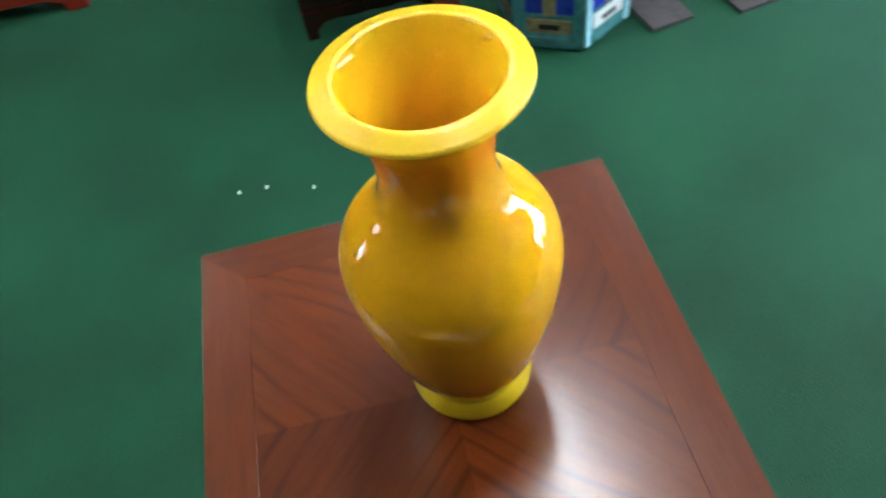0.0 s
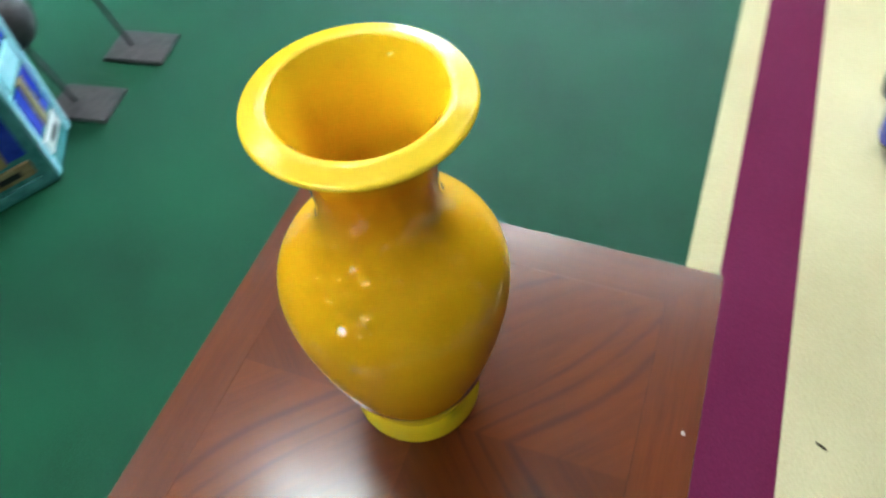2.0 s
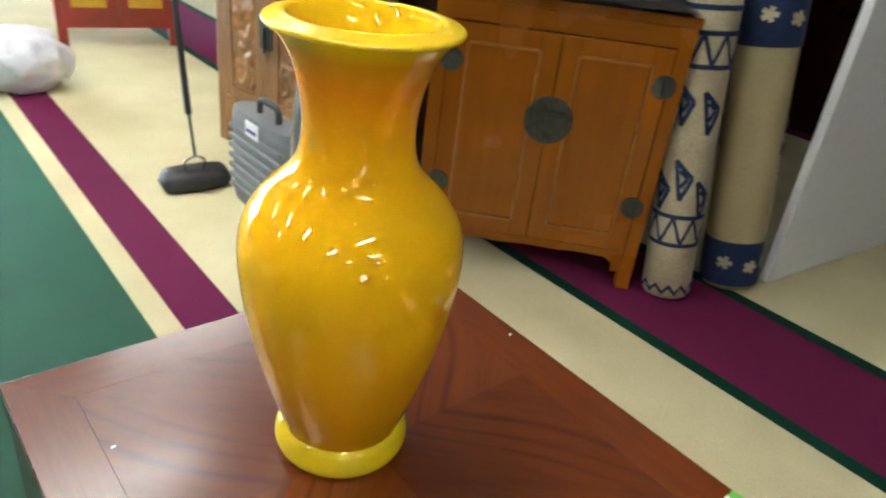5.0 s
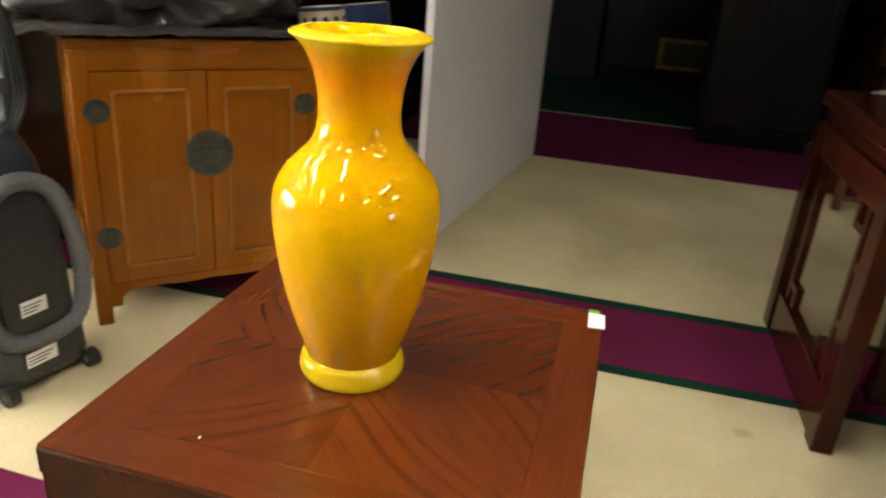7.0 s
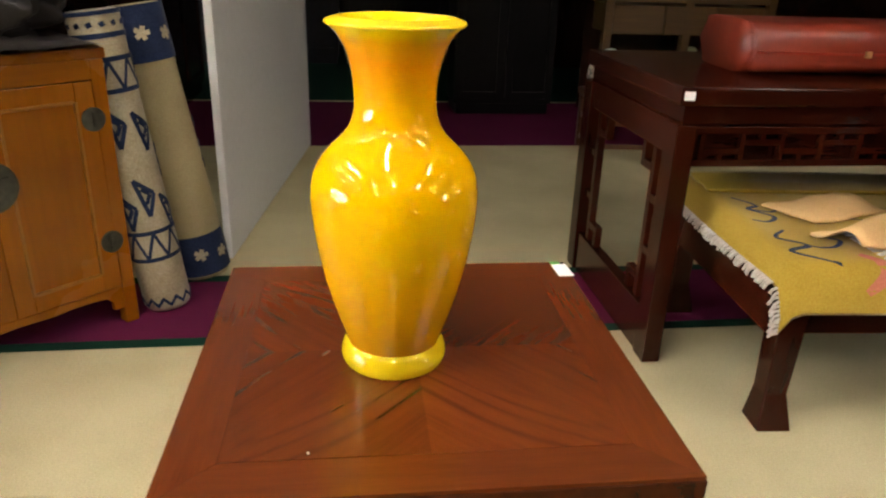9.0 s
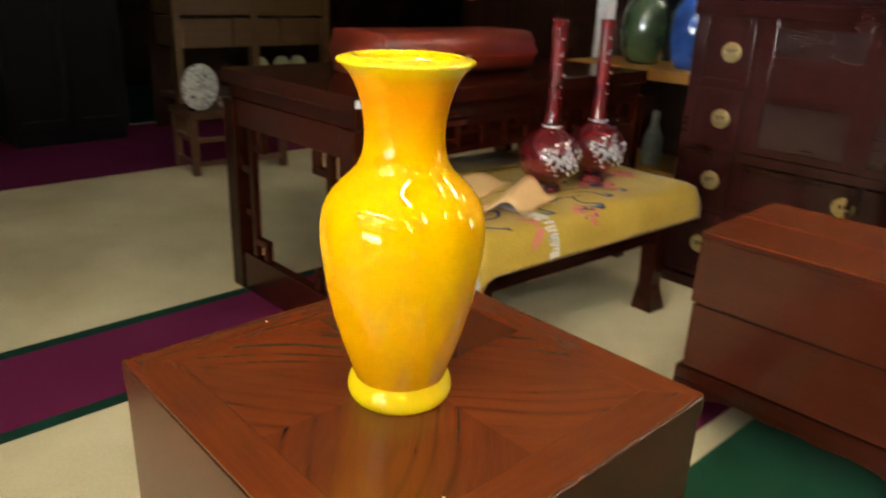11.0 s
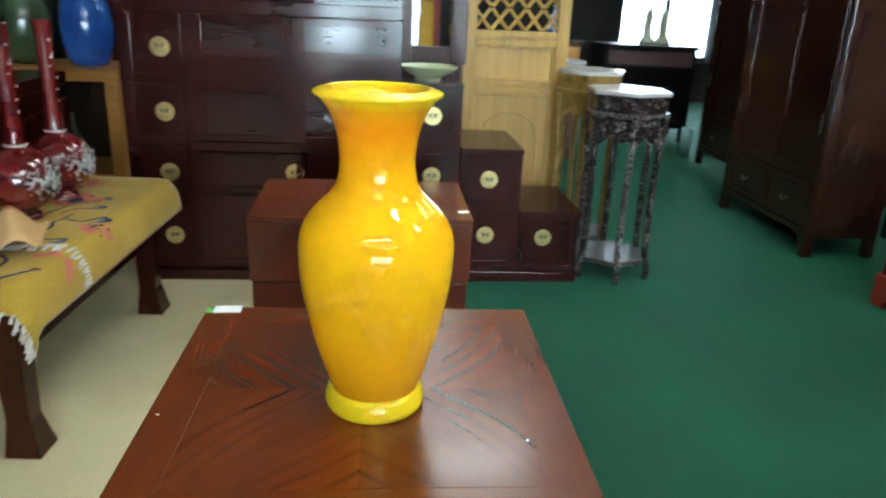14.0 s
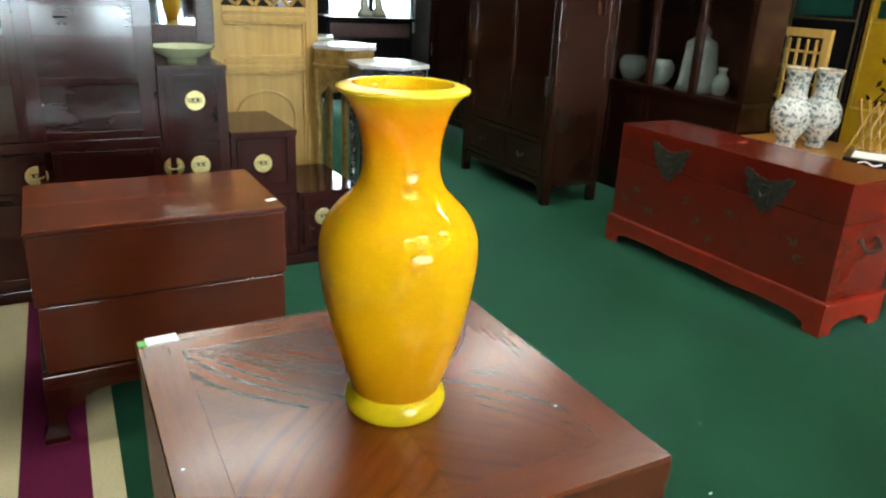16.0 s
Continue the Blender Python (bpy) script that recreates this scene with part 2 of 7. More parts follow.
# Low stops darkened for underside shading; orange neck is the glass itself.
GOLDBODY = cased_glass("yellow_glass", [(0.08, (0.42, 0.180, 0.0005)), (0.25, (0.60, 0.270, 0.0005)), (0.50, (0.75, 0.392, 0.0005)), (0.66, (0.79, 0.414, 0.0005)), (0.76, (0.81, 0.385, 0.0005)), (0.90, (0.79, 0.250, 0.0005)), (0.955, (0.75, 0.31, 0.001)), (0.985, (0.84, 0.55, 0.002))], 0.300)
THROAT = cased_glass("yellow_glass_inside", [(0.6, (0.78, 0.43, 0.001)), (0.85, (0.88, 0.54, 0.001)), (0.99, (0.92, 0.60, 0.002))], 0.300)
LEMON = surface("lemon_glass", (0.54, 0.385, 0.003), (0.64, 0.465, 0.006), 0.07, grain=8, blotch=12, bump=0.0, coat=0.0, spec=0.5, jitter=0)
even_gloss(LEMON, 0.012)
LIPGLASS = surface("pale_yellow_glass", (0.86, 0.56, 0.004), (0.94, 0.66, 0.022), 0.12, grain=40, blotch=9, bump=0.05, jitter=0, stretch=(0.3, 0.3, 1))
even_gloss(LIPGLASS, 0.26)
PAPER = surface("white_paper", (0.85, 0.85, 0.85), (0.92, 0.92, 0.92), 0.6, grain=20, bump=0.02)
GREENTAG = surface("green_sticker", (0.12, 0.42, 0.06), (0.2, 0.55, 0.10), 0.5, grain=20, bump=0.02)
BLACKPL = surface("black_plastic", (0.012, 0.012, 0.013), (0.03, 0.03, 0.032), 0.4, grain=80, blotch=5, bump=0.05)
GRAYPL = surface("grey_plastic", (0.10, 0.105, 0.11), (0.16, 0.165, 0.17), 0.45, grain=90, blotch=5, bump=0.1)
DGRAYPL = surface("dark_grey_plastic", (0.035, 0.037, 0.040), (0.06, 0.063, 0.068), 0.4, grain=90, blotch=5, bump=0.08)
CASEPL = surface("case_grey_plastic", (0.17, 0.175, 0.18), (0.25, 0.255, 0.26), 0.55, grain=120, blotch=5, bump=0.15)
BLUEPL = surface("violet_blue_plastic", (0.055, 0.055, 0.36), (0.11, 0.11, 0.52), 0.2, grain=8, blotch=5, bump=0.0, coat=0.6)
TEALTANK = surface("blue_tank_plastic", (0.022, 0.026, 0.034), (0.05, 0.058, 0.075), 0.12, grain=5, blotch=6, bump=0.0, coat=0.6)
CREAMCLOTH = surface("cream_rug", (0.34, 0.28, 0.17), (0.56, 0.48, 0.33), 0.95, grain=200, blotch=9, bump=0.5, sheen=0.3, spec=0.08, contrast=(0.36, 0.62))
NAVYCLOTH = surface("navy_rug", (0.012, 0.02, 0.05), (0.03, 0.044, 0.095), 0.95, grain=200, blotch=5, bump=0.5, sheen=0.2, spec=0.08)
GOLDRUG = surface("golden_rug", (0.33, 0.205, 0.022), (0.48, 0.32, 0.05), 0.95, grain=200, blotch=6, bump=0.6, sheen=0.3, spec=0.08)
PINKRUG = surface("faded_pink_wool", (0.42, 0.12, 0.085), (0.55, 0.2, 0.14), 0.95, grain=200, blotch=6, bump=0.5, spec=0.08)
FRINGE = surface("white_fringe", (0.46, 0.42, 0.36), (0.64, 0.6, 0.54), 0.95, grain=150, blotch=20, bump=0.5, spec=0.08)
TANCLOTH = surface("tan_cloth", (0.58, 0.36, 0.15), (0.72, 0.48, 0.23), 0.9, grain=150, blotch=6, bump=0.4, spec=0.08)
OXBLOOD = surface("oxblood_glaze", (0.055, 0.003, 0.004), (0.12, 0.0065, 0.008), 0.12, grain=8, blotch=6, bump=0.0, coat=0.9)
SILVER = surface("silver_inlay", (0.25, 0.27, 0.27), (0.85, 0.88, 0.88), 0.3, 0.6, grain=70, blotch=40, bump=0.3)
PORCELAIN = surface("white_porcelain", (0.66, 0.68, 0.66), (0.80, 0.81, 0.78), 0.12, grain=10, blotch=7, bump=0.0, coat=0.8)


def stain(m, centre, radii, dark, strength=0.6):
    """A worn, darker patch in a carpet, with a soft uneven edge."""
    n, l = m.node_tree.nodes, m.node_tree.links
    p = n["Principled BSDF"]
    was = p.inputs["Base Color"].links[0].from_socket
    co = n.new("ShaderNodeTexCoord")
    mp = n.new("ShaderNodeMapping")
    mp.vector_type = "TEXTURE"
    mp.inputs["Location"].default_value, mp.inputs["Scale"].default_value = centre, radii
    l.new(co.outputs["Object"], mp.inputs["Vector"])
    ns = n.new("ShaderNodeTexNoise")
    ns.inputs["Scale"].default_value, ns.inputs["Detail"].default_value = 1.6, 4
    l.new(mp.outputs[0], ns.inputs["Vector"])
    add = n.new("ShaderNodeMixRGB")
    add.blend_type, add.inputs[0].default_value = "ADD", 0.9
    l.new(mp.outputs[0], add.inputs[1])
    l.new(ns.outputs["Color"], add.inputs[2])
    sub = n.new("ShaderNodeVectorMath")
    sub.operation = "SUBTRACT"
    sub.inputs[1].default_value = (0.45, 0.45, 0.45)
    l.new(add.outputs[0], sub.inputs[0])
    ln = n.new("ShaderNodeVectorMath")
    ln.operation = "LENGTH"
    l.new(sub.outputs[0], ln.inputs[0])
    mr = n.new("ShaderNodeMapRange")
    mr.inputs[1].default_value, mr.inputs[2].default_value, mr.inputs[3].default_value, mr.inputs[4].default_value = 0.35, 1.0, strength, 0.0
    l.new(ln.outputs["Value"], mr.inputs[0])
    mx = n.new("ShaderNodeMixRGB")
    l.new(mr.outputs[0], mx.inputs[0])
    l.new(was, mx.inputs[1])
    mx.inputs[2].default_value = (*dark, 1)
    l.new(mx.outputs[0], p.inputs["Base Color"])


stain(GREEN, (-0.31, 1.90, 0), (0.27, 0.21, 1), (0.009, 0.012, 0.010), 0.95)
stain(GREEN, (-0.06, 2.35, 0), (0.22, 0.12, 1), (0.012, 0.030, 0.026), 0.4)
stain(GREEN, (-0.55, -1.1, 0), (0.16, 0.12, 1), (0.004, 0.030, 0.018), 0.5)
stain(BEIGE, (0.72, -0.42, 0), (0.10, 0.07, 1), (0.20, 0.17, 0.10), 0.25)
stain(BEIGE, (0.80, 0.35, 0), (0.07, 0.16, 1), (0.24, 0.21, 0.13), 0.2)
for centre, radii, deep in (((0.738, 0.76, 0), (0.012, 0.07, 1), 0.45), ((0.700, 0.345, 0), (0.05, 0.025, 1), 0.35), ((0.722, 0.29, 0), (0.010, 0.09, 1), 0.4), ((0.745, 0.87, 0), (0.014, 0.012, 1), 0.6),
                            ((1.20, -0.645, 0), (0.03, 0.035, 1), 0.45), ((0.92, -0.69, 0), (0.09, 0.03, 1), 0.22), ((0.91, 0.955, 0), (0.05, 0.012, 1), 0.5)):
    stain(BEIGE, centre, radii, (0.22, 0.19, 0.12), 0.75 * deep)
stain(BEIGE, (2.6, -0.3, 0), (0.5, 0.3, 1), (0.28, 0.24, 0.14), 0.4)

# ---- floor, walls and ceiling ----
X0, X1, Y0, Y1, CEILING = -7.0, 9.0, -8.5, 8.5, 2.95
SEAMS = [(0.226, 0.025), (0.295, 0.025), (0.447, 0.024), (1.375, 0.0), (1.425, 0.0), (1.834, 0.0), (1.886, 0.0), (3.80, 0.0), (5.22, 0.0), (5.27, 0.0)]
CARPETS = [(GREEN, "green"), (BEIGE, "beige"), (MAROON, "maroon"), (BEIGE, "beige"), (DKGREEN, "green"), (MAROON, "maroon"), (DKGREEN, "green"), (BEIGE, "beige"), (MAROON, "maroon"), (BEIGE, "beige"), (DKGREEN, "green")]
tagged(part("floor", bx(X0, X1, Y0, Y1, -0.15, -0.012, 0), BEIGE), "concrete floor slab under the showroom carpet", "floor", kind="structure")
edges = [(X0, 0.0)] + SEAMS + [(X1, 0.0)]
for (a, ka), (b, kb), (material, colour) in zip(edges, edges[1:], CARPETS):
    band = prism([(a + ka * Y0, Y0), (b + kb * Y0, Y0), (b + kb * Y1, Y1), (a + ka * Y1, Y1)], -0.012, 0.0)
    tagged(part("floor_carpet_" + colour, band, material), colour + " wall to wall carpet band laid edge to edge", "carpet", kind="structure")
tagged(part("ceiling", bx(X0, X1, Y0, Y1, CEILING, CEILING + 0.1, 0), CEIL), "off-white suspended showroom ceiling", "ceiling", kind="structure")


def wall_with_window(name, along, at, w0, w1, z0, z1, material, thick=0.2):
    """A wall along x at y = at, or along y at x = at, with one opening."""
    lo, hi = (X0, X1) if along == "x" else (Y0, Y1)
    bm = bmesh.new()
    for a, b, c, d in ((lo, w0, 0, CEILING), (w1, hi, 0, CEILING), (w0, w1, 0, z0), (w0, w1, z1, CEILING)):
        if along == "x":
            bx(a, b, at, at + thick, c, d, 0, bm)
        else:
            bx(at, at + thick, a, b, c, d, 0, bm)
    return tagged(part(name, bm, material), "painted showroom wall with a wide window opening", "wall", kind="structure")


wall_with_window("wall_north", "x", Y1, -3.4, 1.0, 0.15, 2.3, DARKWALL)
wall_with_window("wall_south", "x", Y0 - 0.2, -4.25, -3.05, 0.5, 2.3, DARKWALL)
tagged(part("wall_east", bx(X1, X1 + 0.2, Y0, Y1, 0, CEILING, 0), DARKWALL), "dark end wall of the showroom", "wall", kind="structure")
tagged(part("wall_west", bx(X0 - 0.2, X0, Y0, Y1, 0, CEILING, 0), DARKWALL), "painted side wall of the showroom", "wall", kind="structure")
PANE = glass("window_glass")


def shop_window(name, w0, w1, at, z0, z1, n):
    root = thing(name, Matrix.Identity(4), "wide shop window with dark metal frame", "window", kind="structure")
    step = (w1 - w0) / n
    for i in range(n + 1):
        part("window_frame", bx(w0 + i * step - 0.03, w0 + i * step + 0.03, at + 0.06, at + 0.13, z0, z1, 0.004), BLACKPL, root)
    for z in (z0 + 0.03, z1 - 0.03):
        part("window_frame", bx(w0 + 0.03, w1 - 0.03, at + 0.065, at + 0.125, z - 0.03, z + 0.03, 0.004), BLACKPL, root)
    for i in range(n):
        pane = part("pane", bx(w0 + i * step + 0.03, w0 + (i + 1) * step - 0.03, at + 0.09, at + 0.098, z0 + 0.06, z1 - 0.06, 0), PANE, root)
        pane.visible_shadow = False


shop_window("window_1", -3.4, 1.0, Y1, 0.15, 2.3, 4)
shop_window("window_2", -4.25, -3.05, Y0 - 0.2, 0.5, 2.3, 2)
NORTHDAY = glow("bright_daylight_north", (0.90, 0.97, 1.0), 44.0)
DAY = glow("bright_overcast_daylight", (0.85, 0.94, 1.0), 22.0)
tagged(part("backdrop_north", bx(-9, 5, Y1 + 2.5, Y1 + 2.52, -0.5, 4.5, 0), NORTHDAY), "bright hazy daylight outside the shop windows", "backdrop", kind="structure")
tagged(part("backdrop_south", bx(-7, 1, Y0 - 2.5, Y0 - 2.48, -0.5, 4.5, 0), DAY), "bright hazy daylight outside the shop windows", "backdrop", kind="structure")

TUBE = glow("fluorescent_diffuser", (1.0, 0.92, 0.80), 84.0)
WHITEMETAL = surface("white_enamel", (0.7, 0.7, 0.7), (0.8, 0.8, 0.8), 0.4, grain=30, bump=0.02)


def ceiling_light(x, y, along_y):
    root = thing("ceiling_light", pose(x, y, CEILING, 0, 0, 90 if along_y else 0), "long white fluorescent ceiling fixture, switched on", "ceiling light", "ceiling lights")
    bm = bx(-0.43, 0.43, -0.085, -0.055, -0.06, 0, 0.003)
    bx(-0.43, 0.43, 0.055, 0.085, -0.06, 0, 0.003, bm)
    bx(-0.43, -0.40, -0.055, 0.055, -0.06, 0, 0.003, bm)
    bx(0.40, 0.43, -0.055, 0.055, -0.06, 0, 0.003, bm)
    part("frame", bm, WHITEMETAL, root)
    part("diffuser", bx(-0.40, 0.40, -0.055, 0.055, -0.045, -0.03, 0), TUBE, root, "glowing white diffuser")


# The last two fixtures are added to give the stand top overhead glare.
for x, y, d in ((-0.55, 0.38, 0), (-0.6, 1.9, 0), (-0.5, -1.55, 0), (-0.5, -2.85, 0), (-2.25, 1.55, 0), (-2.25, 0.2, 0), (-2.3, -1.45, 0), (-2.4, -3.2, 0), (-3.9, 2.2, 0),
                (-3.7, -4.4, 0), (-0.6, 3.9, 0), (-2.3, 3.5, 0), (-0.4, -4.4, 0), (1.0, 3.0, 0), (0.27, 2.1, 0), (-0.62, 2.75, 0)):
    ceiling_light(x, y, d)

# ---- the stand with its inlaid top, and the vase ----
TOP, HALF, BORDER = 0.762, 0.20, 0.0427


def veneer(name, angle, a=(0.018, 0.0036, 0.001), b=(0.118, 0.0250, 0.0040), matched=True, lines=40.0):
    """Book-matched veneer with flame grain; the grain runs at the given angle in the quarter where x and y are positive."""
    m = bpy.data.materials.new(name)
    m.use_nodes = True
    n, l = m.node_tree.nodes, m.node_tree.links
    p = n["Principled BSDF"]

    def math_node(op, x, y=0.0):
        q = n.new("ShaderNodeMath")
        q.operation = op
        for k, v in enumerate((x, y)):
            if isinstance(v, (int, float)):
                q.inputs[k].default_value = v
            else:
                l.new(v, q.inputs[k])
        return q.outputs[0]

    co = n.new("ShaderNodeTexCoord")
    sep = n.new("ShaderNodeSeparateXYZ")
    l.new(co.outputs["Object"], sep.inputs[0])
    x, y = sep.outputs[0], sep.outputs[1]
    if matched:
        x, y = math_node("ABSOLUTE", x), math_node("ABSOLUTE", y)
    c, s = math.cos(radians(angle)), math.sin(radians(angle))
    u = math_node("ADD", math_node("MULTIPLY", x, c), math_node("MULTIPLY", y, s))
    v = math_node("SUBTRACT", math_node("MULTIPLY", y, c), math_node("MULTIPLY", x, s))

    def noise_at(su, sv, detail):
        cmb = n.new("ShaderNodeCombineXYZ")
        l.new(math_node("MULTIPLY", u, su), cmb.inputs[0])
        l.new(math_node("MULTIPLY", v, sv), cmb.inputs[1])
        q = n.new("ShaderNodeTexNoise")
        q.inputs["Scale"].default_value, q.inputs["Detail"].default_value = 1.0, detail
        l.new(cmb.outputs[0], q.inputs["Vector"])
        return q.outputs[0]

    if matched:
        side = math_node("SQRT", math_node("ADD", math_node("MULTIPLY", v, v), 0.00006))
        level = math_node("ADD", side, math_node("MULTIPLY", u, 0.24))
    else:
        level = v
    flame = math_node("ADD", math_node("MULTIPLY", level, lines), math_node("MULTIPLY", noise_at(3.2, 8.0, 1), 6.5 if matched else 2.0))
    ring = math_node("FRACT", flame)
    soft = n.new("ShaderNodeValToRGB")
    e = soft.color_ramp.elements
    e[0].position, e[0].color = 0.0, (0.20, 0.20, 0.20, 1)
    e[1].position, e[1].color = 1.0, (0.20, 0.20, 0.20, 1)
    for pos, val in ((0.10, 0.26), (0.24, 0.64), (0.6, 0.74), (0.86, 0.66)):
        q = e.new(pos)
        q.color = (val, val, val, 1)
    l.new(ring, soft.inputs[0])
    pores = noise_at(28.0, 620.0, 4)
    cloud = noise_at(5.0, 9.0, 3)
    worn = noise_at(6.0, 11.0, 2)
    fade = n.new("ShaderNodeMapRange")
    fade.inputs[1].default_value, fade.inputs[2].default_value, fade.inputs[3].default_value, fade.inputs[4].default_value = 0.46, 0.60, 0.05 if matched else 0.0, 0.34 if matched else 0.10
    l.new(worn, fade.inputs[0])
    shaped = math_node("ADD", math_node("MULTIPLY", math_node("SUBTRACT", soft.outputs[0], 0.66), fade.outputs[0]), 0.44)
    mixed = math_node("ADD", shaped, math_node("ADD", math_node("MULTIPLY", pores, 0.18), math_node("ADD", math_node("MULTIPLY", cloud, 0.22), math_node("MULTIPLY", noise_at(10.0, 130.0, 3), 0.18))))
    ramp = n.new("ShaderNodeValToRGB")
    e = ramp.color_ramp.elements
    e[0].position, e[1].position = 0.38, 0.80
    e[0].color, e[1].color = (*a, 1), (*b, 1)
    l.new(mixed, ramp.inputs[0])
    info = n.new("ShaderNodeObjectInfo")
    mr = n.new("ShaderNodeMapRange")
    mr.inputs[3].default_value, mr.inputs[4].default_value = 0.82, 1.16
    l.new(info.outputs["Random"], mr.inputs[0])
    hsv = n.new("ShaderNodeHueSaturation")
    l.new(mr.outputs[0], hsv.inputs["Value"])
    l.new(ramp.outputs[0], hsv.inputs["Color"])
    l.new(hsv.outputs[0], p.inputs["Base Color"])
    rg = n.new("ShaderNodeMapRange")
    rg.inputs[1].default_value, rg.inputs[2].default_value, rg.inputs[3].default_value, rg.inputs[4].default_value = 0.4, 0.85, 0.30, 0.22
    l.new(mixed, rg.inputs[0])
    l.new(rg.outputs[0], p.inputs["Roughness"])
    p.inputs["Coat Weight"].default_value, p.inputs["Coat Roughness"].default_value = 0.10, 0.12
    p.inputs["Specular IOR Level"].default_value = 0.46
    bp = n.new("ShaderNodeBump")
    bp.inputs["Strength"].default_value, bp.inputs["Distance"].default_value = 0.12, 0.0008
    l.new(math_node("ADD", shaped, math_node("MULTIPLY", pores, 0.12)), bp.inputs["Height"])
    l.new(bp.outputs[0], p.inputs["Normal"])
    return m


STANDWOOD = surface("stand_side_wood", (0.020, 0.0042, 0.0014), (0.066, 0.0145, 0.0034), 0.24, stretch=X_GRAIN, grain=55, blotch=4, bump=0.0, coat=0.0)
FLAME = veneer("flame_veneer", 45)
EDGE = {q: veneer("border_veneer_%d" % q, q, matched=False, lines=40.0) for q in (0, 90)}
stand = thing("display_stand", pose(0.0045, -0.0035, 0, 0, 0, -0.9), "square reddish-brown wooden display stand with quartered veneer top", "display stand")
part("body", bx(-HALF + 0.0012, HALF - 0.0012, -HALF + 0.0012, HALF - 0.0012, 0.05, TOP - 0.026, 0.0008), STANDWOOD, stand)
part("plinth", bx(-HALF + 0.02, HALF - 0.02, -HALF + 0.02, HALF - 0.02, 0.0, 0.05, 0.003), ROSEX, stand)
part("top_core", bx(-HALF, HALF, -HALF, HALF, TOP - 0.026, TOP - 0.0035, 0.001), STANDWOOD, stand)
inner = HALF - BORDER
for sx, sy in ((1, 1), (-1, 1), (-1, -1), (1, -1)):
    part("veneer_panel", bx(min(0, sx * inner), max(0, sx * inner), min(0, sy * inner), max(0, sy * inner), TOP - 0.0035, TOP, 0), FLAME, stand)
for k in range(4):
    poly = [(-HALF + 0.001, -HALF + 0.001), (HALF - 0.001, -HALF + 0.001), (inner + 0.0002, -inner - 0.0002), (-inner - 0.0002, -inner - 0.0002)]
    c, s = math.cos(k * math.pi / 2), math.sin(k * math.pi / 2)
    part("border_board", prism([(x * c - y * s, x * s + y * c) for x, y in poly], TOP - 0.0035, TOP, bevel=0.0003), EDGE[0 if k % 2 == 0 else 90], stand)

VX, VY, K = -0.0065, 0.018, 0.608
KR = K * 1.01
vase = thing("yellow_vase", pose(VX, VY, TOP), "glossy opaque amber yellow glass baluster vase on the stand", "vase")
OUT = [(0.0685, 0.036), (0.0725, 0.049), (0.083, 0.078), (0.0945, 0.118), (0.105, 0.163), (0.1125, 0.207), (0.1157, 0.243), (0.1162, 0.263), (0.1142, 0.286), (0.1065, 0.306), (0.0915, 0.325),
       (0.0755, 0.339), (0.065, 0.350), (0.058, 0.363), (0.0545, 0.380), (0.0538, 0.398), (0.0555, 0.420), (0.0602, 0.443), (0.0675, 0.464), (0.0775, 0.479), (0.0870, 0.4870)]
IN = [(0.0690, 0.4968), (0.0655, 0.4915), (0.0600, 0.479), (0.0525, 0.458), (0.0470, 0.43), (0.0445, 0.40), (0.045, 0.375), (0.050, 0.352), (0.076, 0.325), (0.098, 0.29), (0.101, 0.25), (0.088, 0.17), (0.055, 0.07), (0.0, 0.06)]


def smooth_profile(pts, n=4):
    return [(p.x, p.y) for p in curve_points([(x, y, 0) for x, y in pts], n)]


def faired(pts, rounds):
    """The same profile with its small kinks ironed out, so that the gloss runs evenly."""
    for _ in range(rounds):
        pts = [pts[0]] + [tuple((a + 2 * b + c) / 4 for a, b, c in zip(p, q, w)) for p, q, w in zip(pts, pts[1:], pts[2:])] + [pts[-1]]
    return pts


body = [(r * KR, z * K) for r, z in faired(smooth_profile(OUT, 8), 60)]
inside = [(max(r, 0) * KR, z * K) for r, z in faired(smooth_profile(IN, 6), 20)]
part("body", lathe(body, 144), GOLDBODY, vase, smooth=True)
part("throat", lathe(inside, 72), THROAT, vase, "amber yellow inside of the neck", smooth=True)
LIP = [(0.0870, 0.4870), (0.0900, 0.4885), (0.0912, 0.4905), (0.0905, 0.4926), (0.0880, 0.4942), (0.0860, 0.4944), (0.0850, 0.4952), (0.0825, 0.4956), (0.0815, 0.4964), (0.0775, 0.4970), (0.0765, 0.4978), (0.0720, 0.4982), (0.0700, 0.4978), (0.0690, 0.4968)]
part("lip", lathe([(r * KR, z * K) for r, z in LIP], 96), LIPGLASS, vase, "pale yellow flat ground lip with fine rings", smooth=True)
FOOT = [(0.0, 0.003), (0.064, 0.003), (0.066, 0.0), (0.072, 0.0), (0.0758, 0.004), (0.0780, 0.011), (0.0780, 0.017), (0.0765, 0.024), (0.0735, 0.031), (0.0685, 0.036)]
part("foot", lathe([(r * KR, z * K) for r, z in smooth_profile(FOOT, 3)], 72), LEMON, vase, "lemon yellow glass foot ring", smooth=True)

sticker = thing("price_sticker", pose(0.175, -0.1975, TOP, 0, 0, 2), "small white and green price sticker on the stand", "price sticker")
part("label", bx(-0.0165, 0.0165, -0.0092, 0.0092, 0.0, 0.0012, 0.0003), PAPER, sticker)
part("dot", bx(0.017, 0.025, -0.003, 0.009, 0.0, 0.0012, 0.0003), GREENTAG, sticker, "green paper dot")


